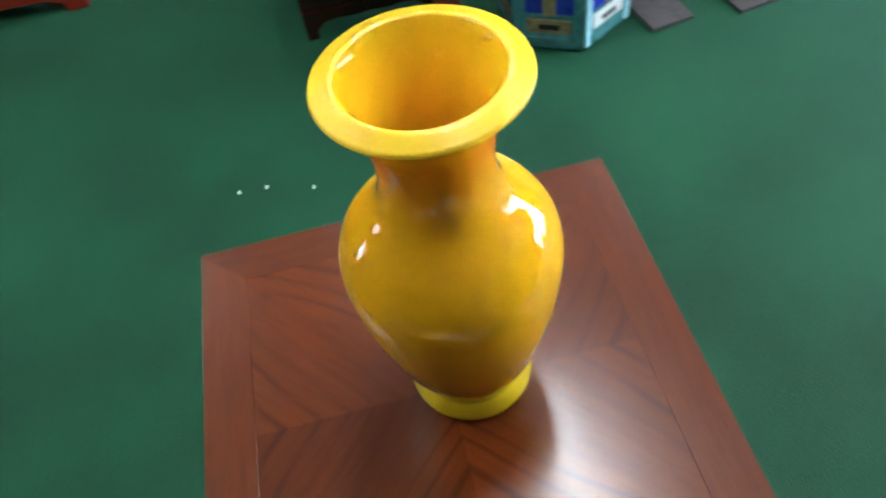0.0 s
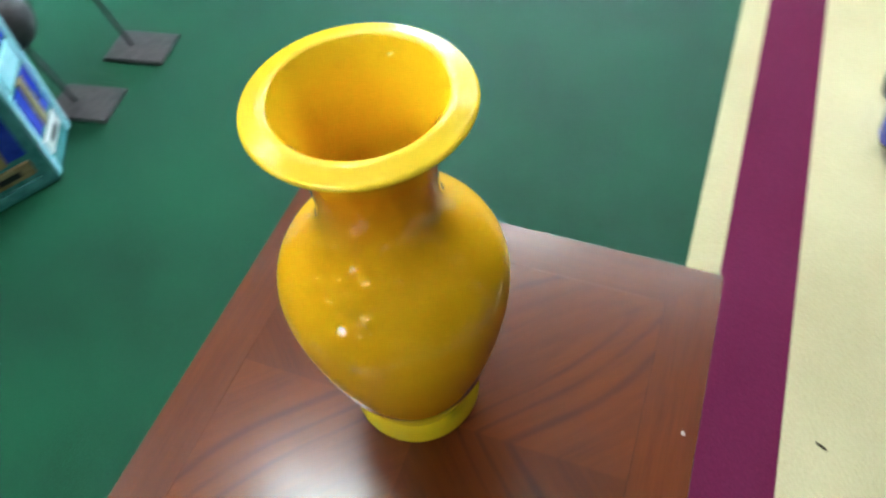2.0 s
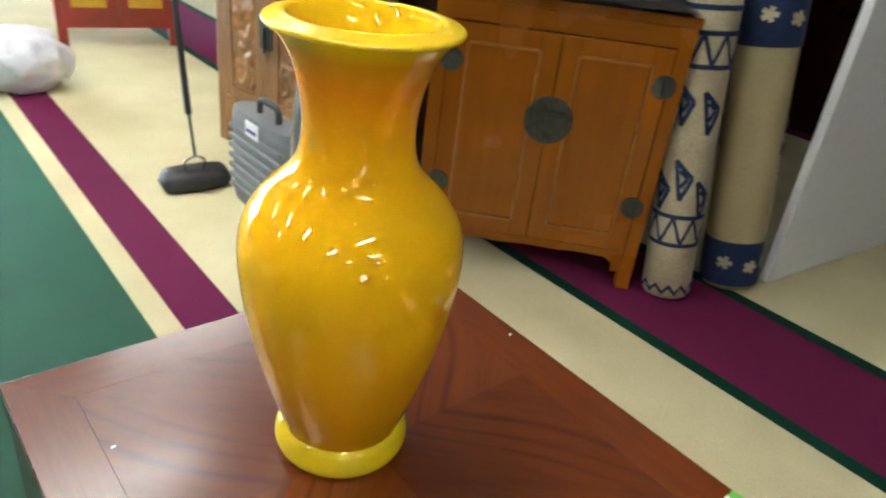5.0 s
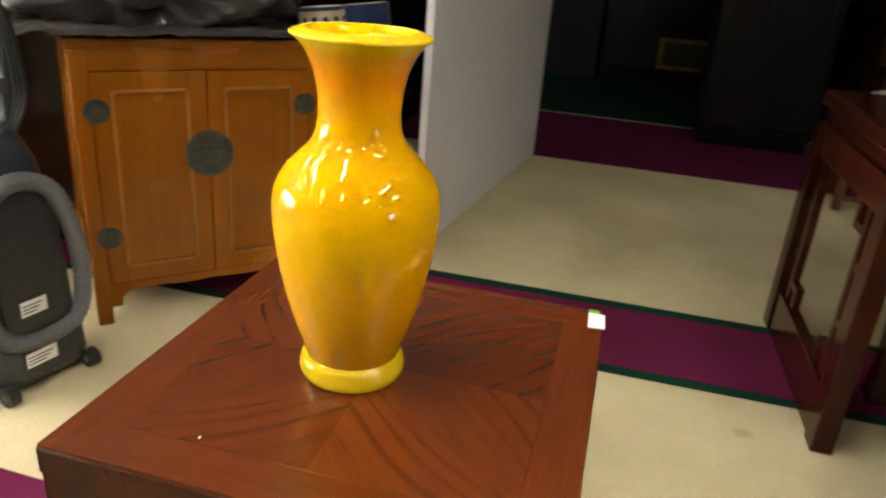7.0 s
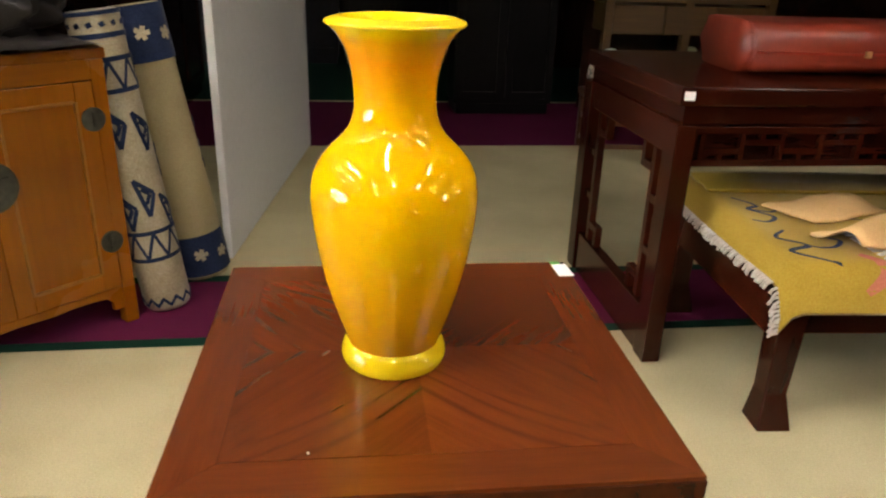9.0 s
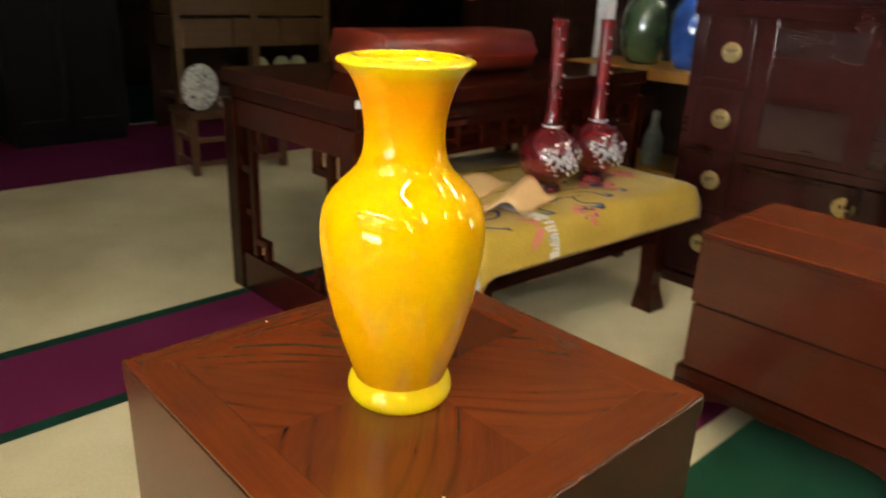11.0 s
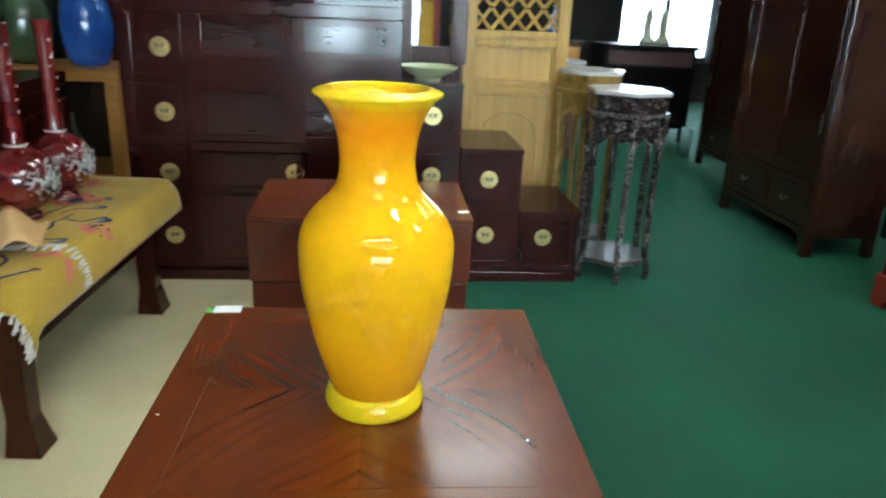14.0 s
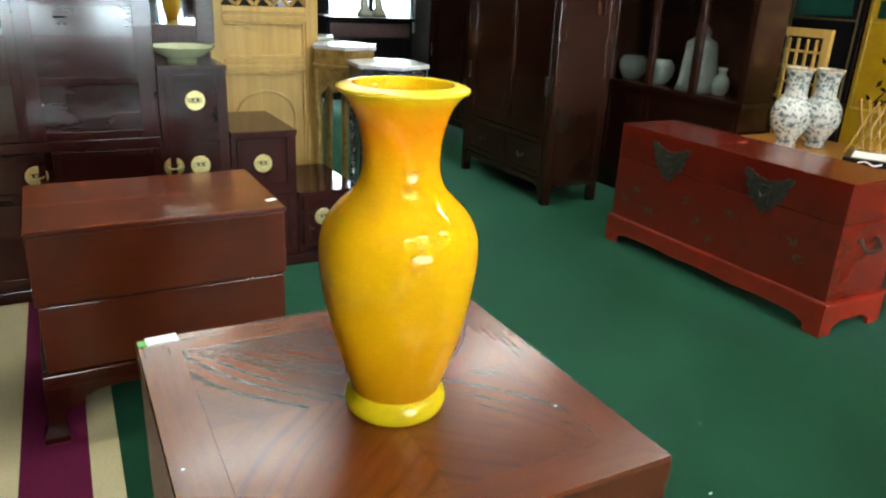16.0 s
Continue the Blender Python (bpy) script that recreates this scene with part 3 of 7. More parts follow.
def speck(x, y, z, r, material, name, label):
    bm = bmesh.new()
    bmesh.ops.create_icosphere(bm, subdivisions=1, radius=r, matrix=Matrix.Translation((x, y, z)) @ Matrix.Diagonal((1.8, 0.8, 0.5, 1)))
    tagged(part(name, bm, material), label, name.replace("_", " "), "specks")


for x, y in ((0.194, 0.041), (-0.145, 0.091)):
    speck(x, y, TOP + 0.0004, 0.0011, PAPER, "paper_fleck", "tiny white fleck lying on the wooden stand")

# ---- carpet litter ----
for x, y in ((-1.310, 0.008), (-1.056, -0.372), (-1.050, -0.302), (-1.010, -0.186), (0.089, 0.684)):
    speck(x, y, 0.003, 0.0042, PAPER, "paper_scrap", "tiny white paper scrap lying on green carpet")
for x, y, a in ((0.525, 0.446, -25), (0.857, 0.936, -40), (0.66, -0.5, 30)):
    sliver = upright([(-0.010, 0.0), (0.004, 0.0), (0.011, 0.001), (0.003, 0.004), (-0.008, 0.003)], -0.002, 0.002)
    sliver.transform(pose(x, y, 0, 0, 0, a))
    tagged(part("wood_splinter", sliver, DARKWOOD), "small dark splinter lying on beige carpet", "wood splinter", "specks")

# ---- console table with fretwork, and the bench below it ----
console = thing("console_table", pose(1.175, -0.805, 0), "dark rosewood console table with fretwork apron and openwork ends", "console table")
CL, CD, CH = 1.50, 0.78, 0.815


part("tabletop", bx(0, CD, -CL, 0, CH - 0.05, CH, 0.006), ROSE, console)
part("waist", bx(0.02, CD - 0.02, -CL + 0.02, -0.02, CH - 0.10, CH - 0.05, 0.002), ROSE, console)
for ye in (-0.055, -CL):
    for xl in (0.0, CD - 0.075):
        part("leg", bx(xl, xl + 0.075, ye, ye + 0.055, 0, CH - 0.10, 0.004), ROSEZ, console)
    part("end_rail", bx(0.075, CD - 0.075, ye + 0.008, ye + 0.047, CH - 0.19, CH - 0.10, 0.003), ROSEX, console)
    part("end_rail", bx(0.075, CD - 0.075, ye + 0.008, ye + 0.047, 0.0, 0.15, 0.003), ROSEX, console)
    for a, b, c, d in ((0.14, 0.165, 0.15, 0.62), (CD - 0.165, CD - 0.14, 0.15, 0.62), (0.075, 0.14, 0.30, 0.325), (0.075, 0.14, 0.46, 0.485), (CD - 0.14, CD - 0.075, 0.30, 0.325), (CD - 0.14, CD - 0.075, 0.46, 0.485),
                       (0.165, 0.24, 0.545, 0.57), (CD - 0.24, CD - 0.165, 0.545, 0.57), (0.215, 0.24, 0.57, 0.62), (CD - 0.24, CD - 0.215, 0.57, 0.62),
                       (0.165, 0.24, 0.20, 0.225), (CD - 0.24, CD - 0.165, 0.20, 0.225), (0.215, 0.24, 0.15, 0.20), (CD - 0.24, CD - 0.215, 0.15, 0.20)):
        part("openwork_bar", bx(a, b, ye + 0.015, ye + 0.04, c, d, 0.002), ROSEX, console)
zt, zb = CH - 0.105, CH - 0.215
part("apron_board", bx(0.036, 0.050, -CL + 0.056, -0.056, zb - 0.004, zt + 0.006, 0.001), ROSE, console)
for z in (zt - 0.02, zb):
    part("fret_rail", bx(0.012, 0.032, -CL + 0.06, -0.06, z, z + 0.02, 0.002), ROSE, console)
for i in range(12):
    y = -0.075 - i * 0.115
    part("fret_bar", bx(0.012, 0.030, y - 0.014, y, zb + 0.02, zt - 0.02, 0.001), ROSEZ, console)
    mid = (zt + zb) / 2 + (0.012 if i % 2 else -0.012)
    if i < 11:
        part("fret_bar", bx(0.012, 0.030, y - 0.115, y - 0.014, mid - 0.008, mid + 0.008, 0.001), ROSE, console)
        part("fret_bar", bx(0.012, 0.030, y - 0.070, y - 0.056, mid + 0.008 if i % 2 else zb + 0.02, zt - 0.02 if i % 2 else mid - 0.008, 0.001), ROSEZ, console)
ctag = thing("price_tag", pose(1.172, -0.823, 0.793), "small white price tag on the console edge", "price tag")
part("label", bx(-0.002, 0.0025, -0.014, 0.014, -0.011, 0.011, 0.0005), PAPER, ctag)

BT = 0.46
SIDE = pose(0.775, -0.93, 0, 0, 0, -4) @ pose(-0.81, 1.022, 0)
bench = thing("low_bench", SIDE @ pose(0.86, -1.05, 0), "low dark rosewood bench under a yellow rug", "bench")
BL, BW = 0.98, 0.76
part("seat", bx(0, BW, -BL, 0, BT - 0.055, BT, 0.006), ROSE, bench)
part("apron", bx(0.02, 0.045, -BL + 0.05, -0.05, BT - 0.185, BT - 0.055, 0.003), ROSE, bench)
part("apron", bx(0.06, BW - 0.02, -0.05, -0.022, BT - 0.215, BT - 0.055, 0.003), ROSEX, bench)
for x in (0.01, BW - 0.085):
    for y in (-0.09, -BL + 0.015):
        leg = bmesh.new()
        lo = [leg.verts.new((x + a * 1.05, y + b * 1.05, 0)) for a, b in ((-0.012, -0.012), (0.075, -0.012), (0.075, 0.075), (-0.012, 0.075))]
        md = [leg.verts.new((x + a, y + b, 0.10)) for a, b in ((0.008, 0.008), (0.068, 0.008), (0.068, 0.068), (0.008, 0.068))]
        hi = [leg.verts.new((x + a, y + b, BT - 0.055)) for a, b in ((0, 0), (0.075, 0), (0.075, 0.075), (0, 0.075))]
        leg.faces.new(lo[::-1])
        leg.faces.new(hi)
        for p0, p1 in ((lo, md), (md, hi)):
            for i in range(4):
                leg.faces.new((p0[i], p0[(i + 1) % 4], p1[(i + 1) % 4], p1[i]))
        bmesh.ops.bevel(leg, geom=list(leg.edges), offset=0.003, segments=1, affect="EDGES")
        part("leg", leg, ROSEZ, bench)


# a rug laid over the bench, hanging over its front
def sheet(rows, thick):
    bm = bmesh.new()
    grids = []
    for s in (0, 1):
        grids.append([[bm.verts.new((p[0], p[1], p[2] + s * thick)) for p in row] for row in rows])
    nr, nc = len(rows), len(rows[0])
    for g, flip in ((grids[0], True), (grids[1], False)):
        for i in range(nr - 1):
            for j in range(nc - 1):
                f = (g[i][j], g[i][j + 1], g[i + 1][j + 1], g[i + 1][j])
                bm.faces.new(f[::-1] if flip else f)
    lo, hi = grids
    ring = [(0, j) for j in range(nc)] + [(i, nc - 1) for i in range(1, nr)] + [(nr - 1, j) for j in range(nc - 2, -1, -1)] + [(i, 0) for i in range(nr - 2, 0, -1)]
    for k in range(len(ring)):
        a, b = ring[k], ring[(k + 1) % len(ring)]
        bm.faces.new((lo[a[0]][a[1]], lo[b[0]][b[1]], hi[b[0]][b[1]], hi[a[0]][a[1]]))
    return bm


RUGZ = BT + 0.002


def rug_point(u, v):
    """u along the bench from its near end, v from the back edge to the hanging front edge."""
    w = 0.005 * math.sin(9 * u + 3 * v) + 0.003 * math.sin(23 * u)
    y = -1.022 - u
    v_edge = 0.585
    if v < v_edge:
        x, z = 1.44 - v, RUGZ + 0.003 + abs(w)
    else:
        d = v - v_edge
        x, z = 1.44 - v_edge - 0.012 - 0.028 * math.sin(min(d / 0.05, 1.5)) - 0.05 * d, RUGZ - 0.9 * d + 0.004
    if u < 0.05:
        q = 0.05 - u
        z -= 1.0 * q * q / 0.05
    return x, y + 0.01 * math.sin(5 * v), z


RUG_L, RUG_W, RUG_B = 1.06, 0.700, -0.15
rug = thing("bench_rug", SIDE, "yellow wool rug with blue scrolls and fringe over a bench", "rug")
part("rug_field", sheet([[rug_point(u * RUG_L / 40, RUG_B + v * (RUG_W - RUG_B) / 30) for v in range(31)] for u in range(41)], 0.008), GOLDRUG, rug, smooth=True)
rng = random.Random(4)
fr = bmesh.new()
for i in range(84):
    v = RUG_B + i / 83 * (RUG_W - RUG_B)
    x, y, z = rug_point(0.0, v)
    j = rng.uniform(-0.006, 0.006)
    tube([(x, y, z + 0.004), (x + j, y + 0.011, z - 0.002), (x + 2 * j, y + 0.017, z - 0.010 - rng.uniform(0, 0.010))], 0.0038, 5, fr)
part("fringe", fr, FRINGE, rug, "white knotted fringe")
fr = bmesh.new()
for i in range(26):
    v = 0.40 + i / 25 * (RUG_W - 0.40)
    x, y, z = rug_point(0.30, v)
    j = rng.uniform(-0.005, 0.005)
    tube([(x, y - 0.01, z + 0.012), (x + j, y + 0.012, z + 0.014), (x + 2 * j, y + 0.03, z + 0.009)], 0.0045, 5, fr)
part("fold_fringe", fr, FRINGE, rug, "white fringe of a second fold")
part("back_fold", sheet([[(x, y, z + 0.009 + 0.004 * math.sin(2.2 * k)) for k in range(7) for x, y, z in (rug_point(0.05 + u * 0.25, RUG_B + 0.01 + 0.035 * k),)] for u in range(4)], 0.009), GOLDRUG, rug, "folded back edge of the rug", smooth=True)


def rug_line(pts, width, name="scroll", material=NAVYCLOTH, n=10):
    """A woven line that lies on the rug, in rug coordinates u and v."""
    bm = bmesh.new()
    ps = curve_points([(u, v, 0) for u, v in pts], n)
    left, right = [], []
    for i, p in enumerate(ps):
        d = (ps[min(i + 1, len(ps) - 1)] - ps[max(i - 1, 0)]).normalized()
        s = Vector((-d.y, d.x, 0)) * width / 2 * (0.5 + 0.5 * math.sin(math.pi * (i + 1) / (len(ps) + 1)))
        for side, q in ((left, p + s), (right, p - s)):
            x, y, z = rug_point(q.x, q.y)
            side.append(bm.verts.new((x, y, z + 0.0095)))
    for i in range(len(ps) - 1):
        bm.faces.new((left[i], left[i + 1], right[i + 1], right[i]))
    part(name, bm, material, rug)


INDIGO = surface("faded_indigo_wool", (0.022, 0.028, 0.050), (0.060, 0.070, 0.105), 0.95, grain=200, blotch=9, bump=0.5, spec=0.08)
SKYWOOL = surface("grey_blue_wool", (0.10, 0.12, 0.17), (0.17, 0.19, 0.25), 0.95, grain=200, blotch=9, bump=0.5, spec=0.08)


def rug_hook(u0, v0, du, dv, curl):
    """A stem that ends in a hooked bud."""
    w = Vector((du, dv))
    q = Vector((-dv, du)) * curl
    e = Vector((u0, v0)) + w
    rug_line([(u0, v0), (u0 + 0.5 * du + 0.25 * q.x, v0 + 0.5 * dv + 0.25 * q.y), tuple(e), tuple(e + 0.28 * q + 0.10 * w), tuple(e + 0.42 * q - 0.12 * w)], 0.010, "scroll", INDIGO, 6)
    rug_line([tuple(e + 0.05 * q), tuple(e + 0.30 * q - 0.02 * w), tuple(e + 0.40 * q - 0.2 * w)], 0.017, "bud", SKYWOOL, 5)


def rug_flower(u0, v0, size, heart):
    for k in range(9):
        a = TAU * k / 9 + 0.2 * math.sin(5 * k)
        d = size * (0.85 + 0.25 * math.sin(3.7 * k))
        rug_line([(u0 + 0.35 * size * math.cos(a), v0 + 0.30 * size * math.sin(a)), (u0 + 0.7 * d * math.cos(a + 0.25), v0 + 0.62 * d * math.sin(a + 0.25)), (u0 + d * math.cos(a), v0 + 0.85 * d * math.sin(a))], size * 0.42, "petal", PINKRUG, 4)
    rug_line([(u0 - 0.45 * size, v0 - 0.1 * size), (u0, v0 + 0.12 * size), (u0 + 0.45 * size, v0 - 0.08 * size)], size * 0.55, "flower_heart", heart, 5)
    for k in range(4):
        a = 0.7 + k * 1.5
        rug_line([(u0 + 0.5 * size * math.cos(a), v0 + 0.4 * size * math.sin(a)), (u0 + 0.8 * size * math.cos(a + 0.2), v0 + 0.6 * size * math.sin(a + 0.2))], size * 0.16, "petal_line", INDIGO, 4)


# the main vine and its buds, then the blossoms
rug_line([(0.34, 0.27), (0.44, 0.31), (0.54, 0.37), (0.62, 0.40), (0.72, 0.43), (0.80, 0.50)], 0.009, "vine", INDIGO)
rug_line([(0.50, 0.20), (0.62, 0.24), (0.74, 0.22), (0.86, 0.27), (0.97, 0.22), (1.03, 0.28)], 0.009, "vine", INDIGO)
rug_line([(0.36, 0.44), (0.45, 0.47), (0.52, 0.45), (0.60, 0.47)], 0.009, "vine", INDIGO)
for u0, v0, du, dv, curl in ((0.56, 0.46, 0.01, 0.11, 1), (0.60, 0.43, 0.05, 0.10, -1), (0.72, 0.44, 0.07, 0.04, 1), (0.46, 0.32, 0.07, -0.05, 1), (0.62, 0.25, 0.04, 0.08, -1), (0.86, 0.27, 0.06, 0.06, 1), (0.40, 0.46, -0.03, 0.09, 1), (0.97, 0.23, 0.04, -0.07, -1)):
    rug_hook(u0, v0, du, dv, curl)
rug_flower(0.76, 0.40, 0.089, INDIGO)
rug_flower(0.84, 0.17, 0.081, PINKRUG)
rug_flower(0.96, 0.35, 0.061, PINKRUG)
rug_flower(0.48, 0.58, 0.054, INDIGO)
for k in range(7):
    a = TAU * k / 7
    rug_line([(0.84 + 0.05 * math.cos(a), 0.17 + 0.045 * math.sin(a)), (0.84 + 0.085 * math.cos(a), 0.17 + 0.07 * math.sin(a))], 0.030, "leaf", INDIGO, 4)
# the fold nearest the end has bolder dark scrolls
for u0, v0, f in ((0.09, 0.24, 1), (0.12, 0.50, -1)):
    rug_line([(u0, v0 - 0.12), (u0 + 0.05 * f, v0 - 0.06), (u0 + 0.01, v0 - 0.02), (u0 + 0.06 * f, v0 + 0.03), (u0 + 0.02, v0 + 0.08), (u0 - 0.02 * f, v0 + 0.07)], 0.015, "scroll", NAVYCLOTH)
    rug_line([(u0 + 0.01, v0 - 0.02), (u0 + 0.07, v0 - 0.01), (u0 + 0.11, v0 - 0.05), (u0 + 0.09, v0 - 0.07)], 0.012, "scroll", NAVYCLOTH)
rug_line([(0.22, 0.54), (0.25, 0.60), (0.20, 0.65)], 0.03, "petal", PINKRUG, 5)


def cloth(x, y, w, d, turn, lift, label):
    rows = []
    for i in range(13):
        row = []
        for j in range(9):
            a, b = i / 12 - 0.5, j / 8 - 0.5
            row.append((a * w, b * d, 0.004 + lift * (0.5 + 0.5 * math.cos(a * 5.5 + b * 2)) + 0.004 * math.sin(7 * a + 11 * b)))
        rows.append(row)
    root = thing("folded_cloth", pose(x, y, RUGZ + 0.014, 0, 0, turn), label, "cloth", "folded cloths")
    part("cloth_sheet", sheet(rows, 0.006), TANCLOTH, root, smooth=True)


cloth(1.17, -1.275, 0.17, 0.31, 19, 0.010, "flat folded tan cloth lying on the rug")
cloth(0.945, -1.262, 0.14, 0.30, 18, 0.052, "crumpled tan cloth bag lying on the rug")

BOTTLE = [(q * 0.87, h * 0.87) for q, h in [(0.0, 0.0), (0.050, 0.0), (0.054, 0.006), (0.050, 0.018), (0.042, 0.028), (0.048, 0.038), (0.086, 0.060), (0.110, 0.095), (0.117, 0.135), (0.110, 0.175), (0.086, 0.209), (0.052, 0.231), (0.035, 0.243),
          (0.029, 0.272), (0.0265, 0.34), (0.0265, 0.50), (0.028, 0.60), (0.031, 0.625), (0.033, 0.63), (0.027, 0.628), (0.024, 0.58), (0.0, 0.575)]]


def bottle_vase(x, y):
    root = thing("bottle_vase", pose(x, y, RUGZ + 0.016), "tall oxblood red bottle vase with silver flower inlay", "vase", "pair of red bottle vases")
    part("body", lathe(smooth_profile(BOTTLE, 3), 48), OXBLOOD, root, smooth=True)
    fl = bmesh.new()
    r = random.Random(11)
    for k in range(150):
        a, z = math.pi * 0.88 + r.gauss(0, 0.32), 0.126 + r.gauss(0, 0.023)
        rad = 0.1027 * math.sqrt(max(0.05, 1 - ((z - 0.1175) / 0.109) ** 2))
        bmesh.ops.create_icosphere(fl, subdivisions=1, radius=r.uniform(0.0025, 0.0075), matrix=Matrix.Translation((rad * math.cos(a), rad * math.sin(a), z)) @ Matrix.Diagonal((0.5, 1, 1, 1)))
    for k in range(9):
        a, z = math.pi * 0.85 + r.gauss(0, 0.35), r.uniform(0.26, 0.52)
        bmesh.ops.create_icosphere(fl, subdivisions=1, radius=r.uniform(0.002, 0.005), matrix=Matrix.Translation((0.024 * math.cos(a), 0.024 * math.sin(a), z)))
    tagged(part("flower_inlay", fl, SILVER, root), "raised silver and pearl flowers", kind="stuff")
    part("neck_ring", lathe([(0.029, 0.214), (0.0326, 0.2175), (0.0283, 0.221)], 32), SILVER, root, smooth=True)


bottle_vase(1.01, -1.485)
bottle_vase(0.995, -1.72)

# red pillow-shaped box on the console
redbox = thing("pillow_box", pose(1.545, -1.455, CH, 0, 0, -2), "coral red lacquered leather pillow box on the console", "box")
sec = []
for i in range(32):
    a = TAU * i / 32
    c, s = math.cos(a), math.sin(a)
    sec.append((0.17 * math.copysign(abs(c) ** 0.45, c), 0.075 + 0.075 * math.copysign(abs(s) ** 0.5, s)))
bm = upright(sec, -0.36, 0.36)
bmesh.ops.bevel(bm, geom=[e for e in bm.edges if abs(e.verts[0].co.y - e.verts[1].co.y) < 1e-6 and abs(abs(e.verts[0].co.y) - 0.36) < 1e-5], offset=0.02, segments=3, affect="EDGES")
part("body", bm, CORAL, redbox, smooth=True)
part("lid_seam", bx(-0.1725, 0.1725, -0.34, 0.34, 0.062, 0.068, 0.001), REDLAC, redbox, "dark seam of the lid")
part("latch", bx(-0.177, -0.168, -0.009, 0.009, 0.056, 0.074, 0.002), BRASS, redbox, "small brass latch")


# ---- joinery shared by the cabinets; fronts face -y, x runs along the front ----
def panelled(root, name, x0, x1, z0, z1, y, stile, material, panel=None, depth=0.02, label="", raised=0.0):
    """A framed door or drawer front with a recessed panel; returns the frame."""
    bm = bx(x0, x0 + stile, y, y + depth, z0, z1, 0.002)
    bx(x1 - stile, x1, y, y + depth, z0, z1, 0.002, bm)
    bx(x0 + stile, x1 - stile, y + 0.0005, y + depth, z0, z0 + stile, 0.002, bm)
    bx(x0 + stile, x1 - stile, y + 0.0005, y + depth, z1 - stile, z1, 0.002, bm)
    door = part(name, bm, material, root, label)
    part("panel", bx(x0 + stile - 0.002, x1 - stile + 0.002, y + 0.010 - raised, y + depth - 0.002, z0 + stile - 0.002, z1 - stile + 0.002, 0.003 if raised else 0.0), panel or material, door)
    return door


def disc(x, z, y, r, thick, seg=28, bm=None, dome=0.0):
    """A round plate that faces -y."""
    bm = bm or bmesh.new()
    prof = [(0.0, thick + dome), (r * 0.5, thick + dome * 0.7), (r * 0.92, thick), (r, thick * 0.6), (r, 0.0), (0.0, 0.0)]
    rings = []
    for q, h in prof:
        rings.append([bm.verts.new((x + q * math.cos(TAU * i / seg), y - h, z + q * math.sin(TAU * i / seg))) for i in range(seg)] if q > 0 else [bm.verts.new((x, y - h, z))])
    for a, b in zip(rings, rings[1:]):
        for i in range(seg):
            j = (i + 1) % seg
            if len(a) == 1:
                bm.faces.new((a[0], b[j], b[i]))
            elif len(b) == 1:
                bm.faces.new((a[i], a[j], b[0]))
            else:
                bm.faces.new((a[i], a[j], b[j], b[i]))
    return bm


def brass_pull(parent, x, z, y, r=0.036):
    plate = part("plate", disc(x, z, y, r, 0.003), BRASS, parent, "round brass plate")
    bm = tube(curve_points([(x - r * 0.62, y - 0.003, z + 0.004), (x - r * 0.55, y - 0.011, z - 0.002), (x, y - 0.013, z - 0.006), (x + r * 0.55, y - 0.011, z - 0.002), (x + r * 0.62, y - 0.003, z + 0.004)], 5), 0.0028, 6)
    part("pull", bm, BRASS, plate)
    part("keyhole_slot", bx(x - r * 0.62, x + r * 0.62, y - 0.0042, y - 0.003, z - 0.004, z + 0.010, 0.0008), OLDBRASS, plate)
    for dx in (-0.5, 0, 0.5):
        part("stud", disc(x + dx * r, z + 0.003, y - 0.004, r * 0.15, 0.004, 10), BRASS, plate)


def apron_poly(x0, x1, z0, z1, foot, rise, n=10):
    """The outline of a scalloped apron with two feet."""
    pts = [(x0, z1), (x0, z0), (x0 + foot, z0), (x0 + foot * 1.05, z0 + rise * 0.6), (x0 + foot * 1.7, z0 + rise)]
    a, b = x0 + foot * 1.7, x1 - foot * 1.7
    for i in range(1, n):
        t = i / n
        pts.append((a + (b - a) * t, z0 + rise + 0.006 * abs(math.sin(t * math.pi * 3))))
    pts += [(x1 - foot * 1.7, z0 + rise), (x1 - foot * 1.05, z0 + rise * 0.6), (x1 - foot, z0), (x1, z0), (x1, z1)]
    return pts


# ---- orange cabinet with round dark plates ----
PALEELM = surface("pale_elm_edge", (0.22, 0.078, 0.003), (0.34, 0.13, 0.007), 0.4, grain=40, blotch=6, bump=0.1)
cab = thing("elm_cabinet", pose(1.075, 1.222, 0, 0, 0, -45.5), "orange elm two-door cabinet with dark round lock plate", "cabinet")
W, D, H = 0.70, 0.40, 0.845
part("body", bx(0.005, W - 0.005, 0.012, D, 0.13, H - 0.03, 0.003), ELM, cab)
part("top_board", bx(-0.006, W + 0.006, -0.006, D, H - 0.03, H, 0.005), ELMX, cab)
part("frieze", bx(0.04, W - 0.04, 0.0, 0.012, H - 0.085, H - 0.03, 0.002), ELMX, cab)
for x in (0.0, W - 0.042):
    for y in (0.0, D - 0.042):
        part("post", bx(x, x + 0.042, y - 0.001, y + 0.042, 0, H - 0.03, 0.004), ELM, cab)
part("apron", upright(apron_poly(0.042, W - 0.042, 0.055, 0.13, 0.03, 0.045), 0.004, 0.022), ELMX, cab)
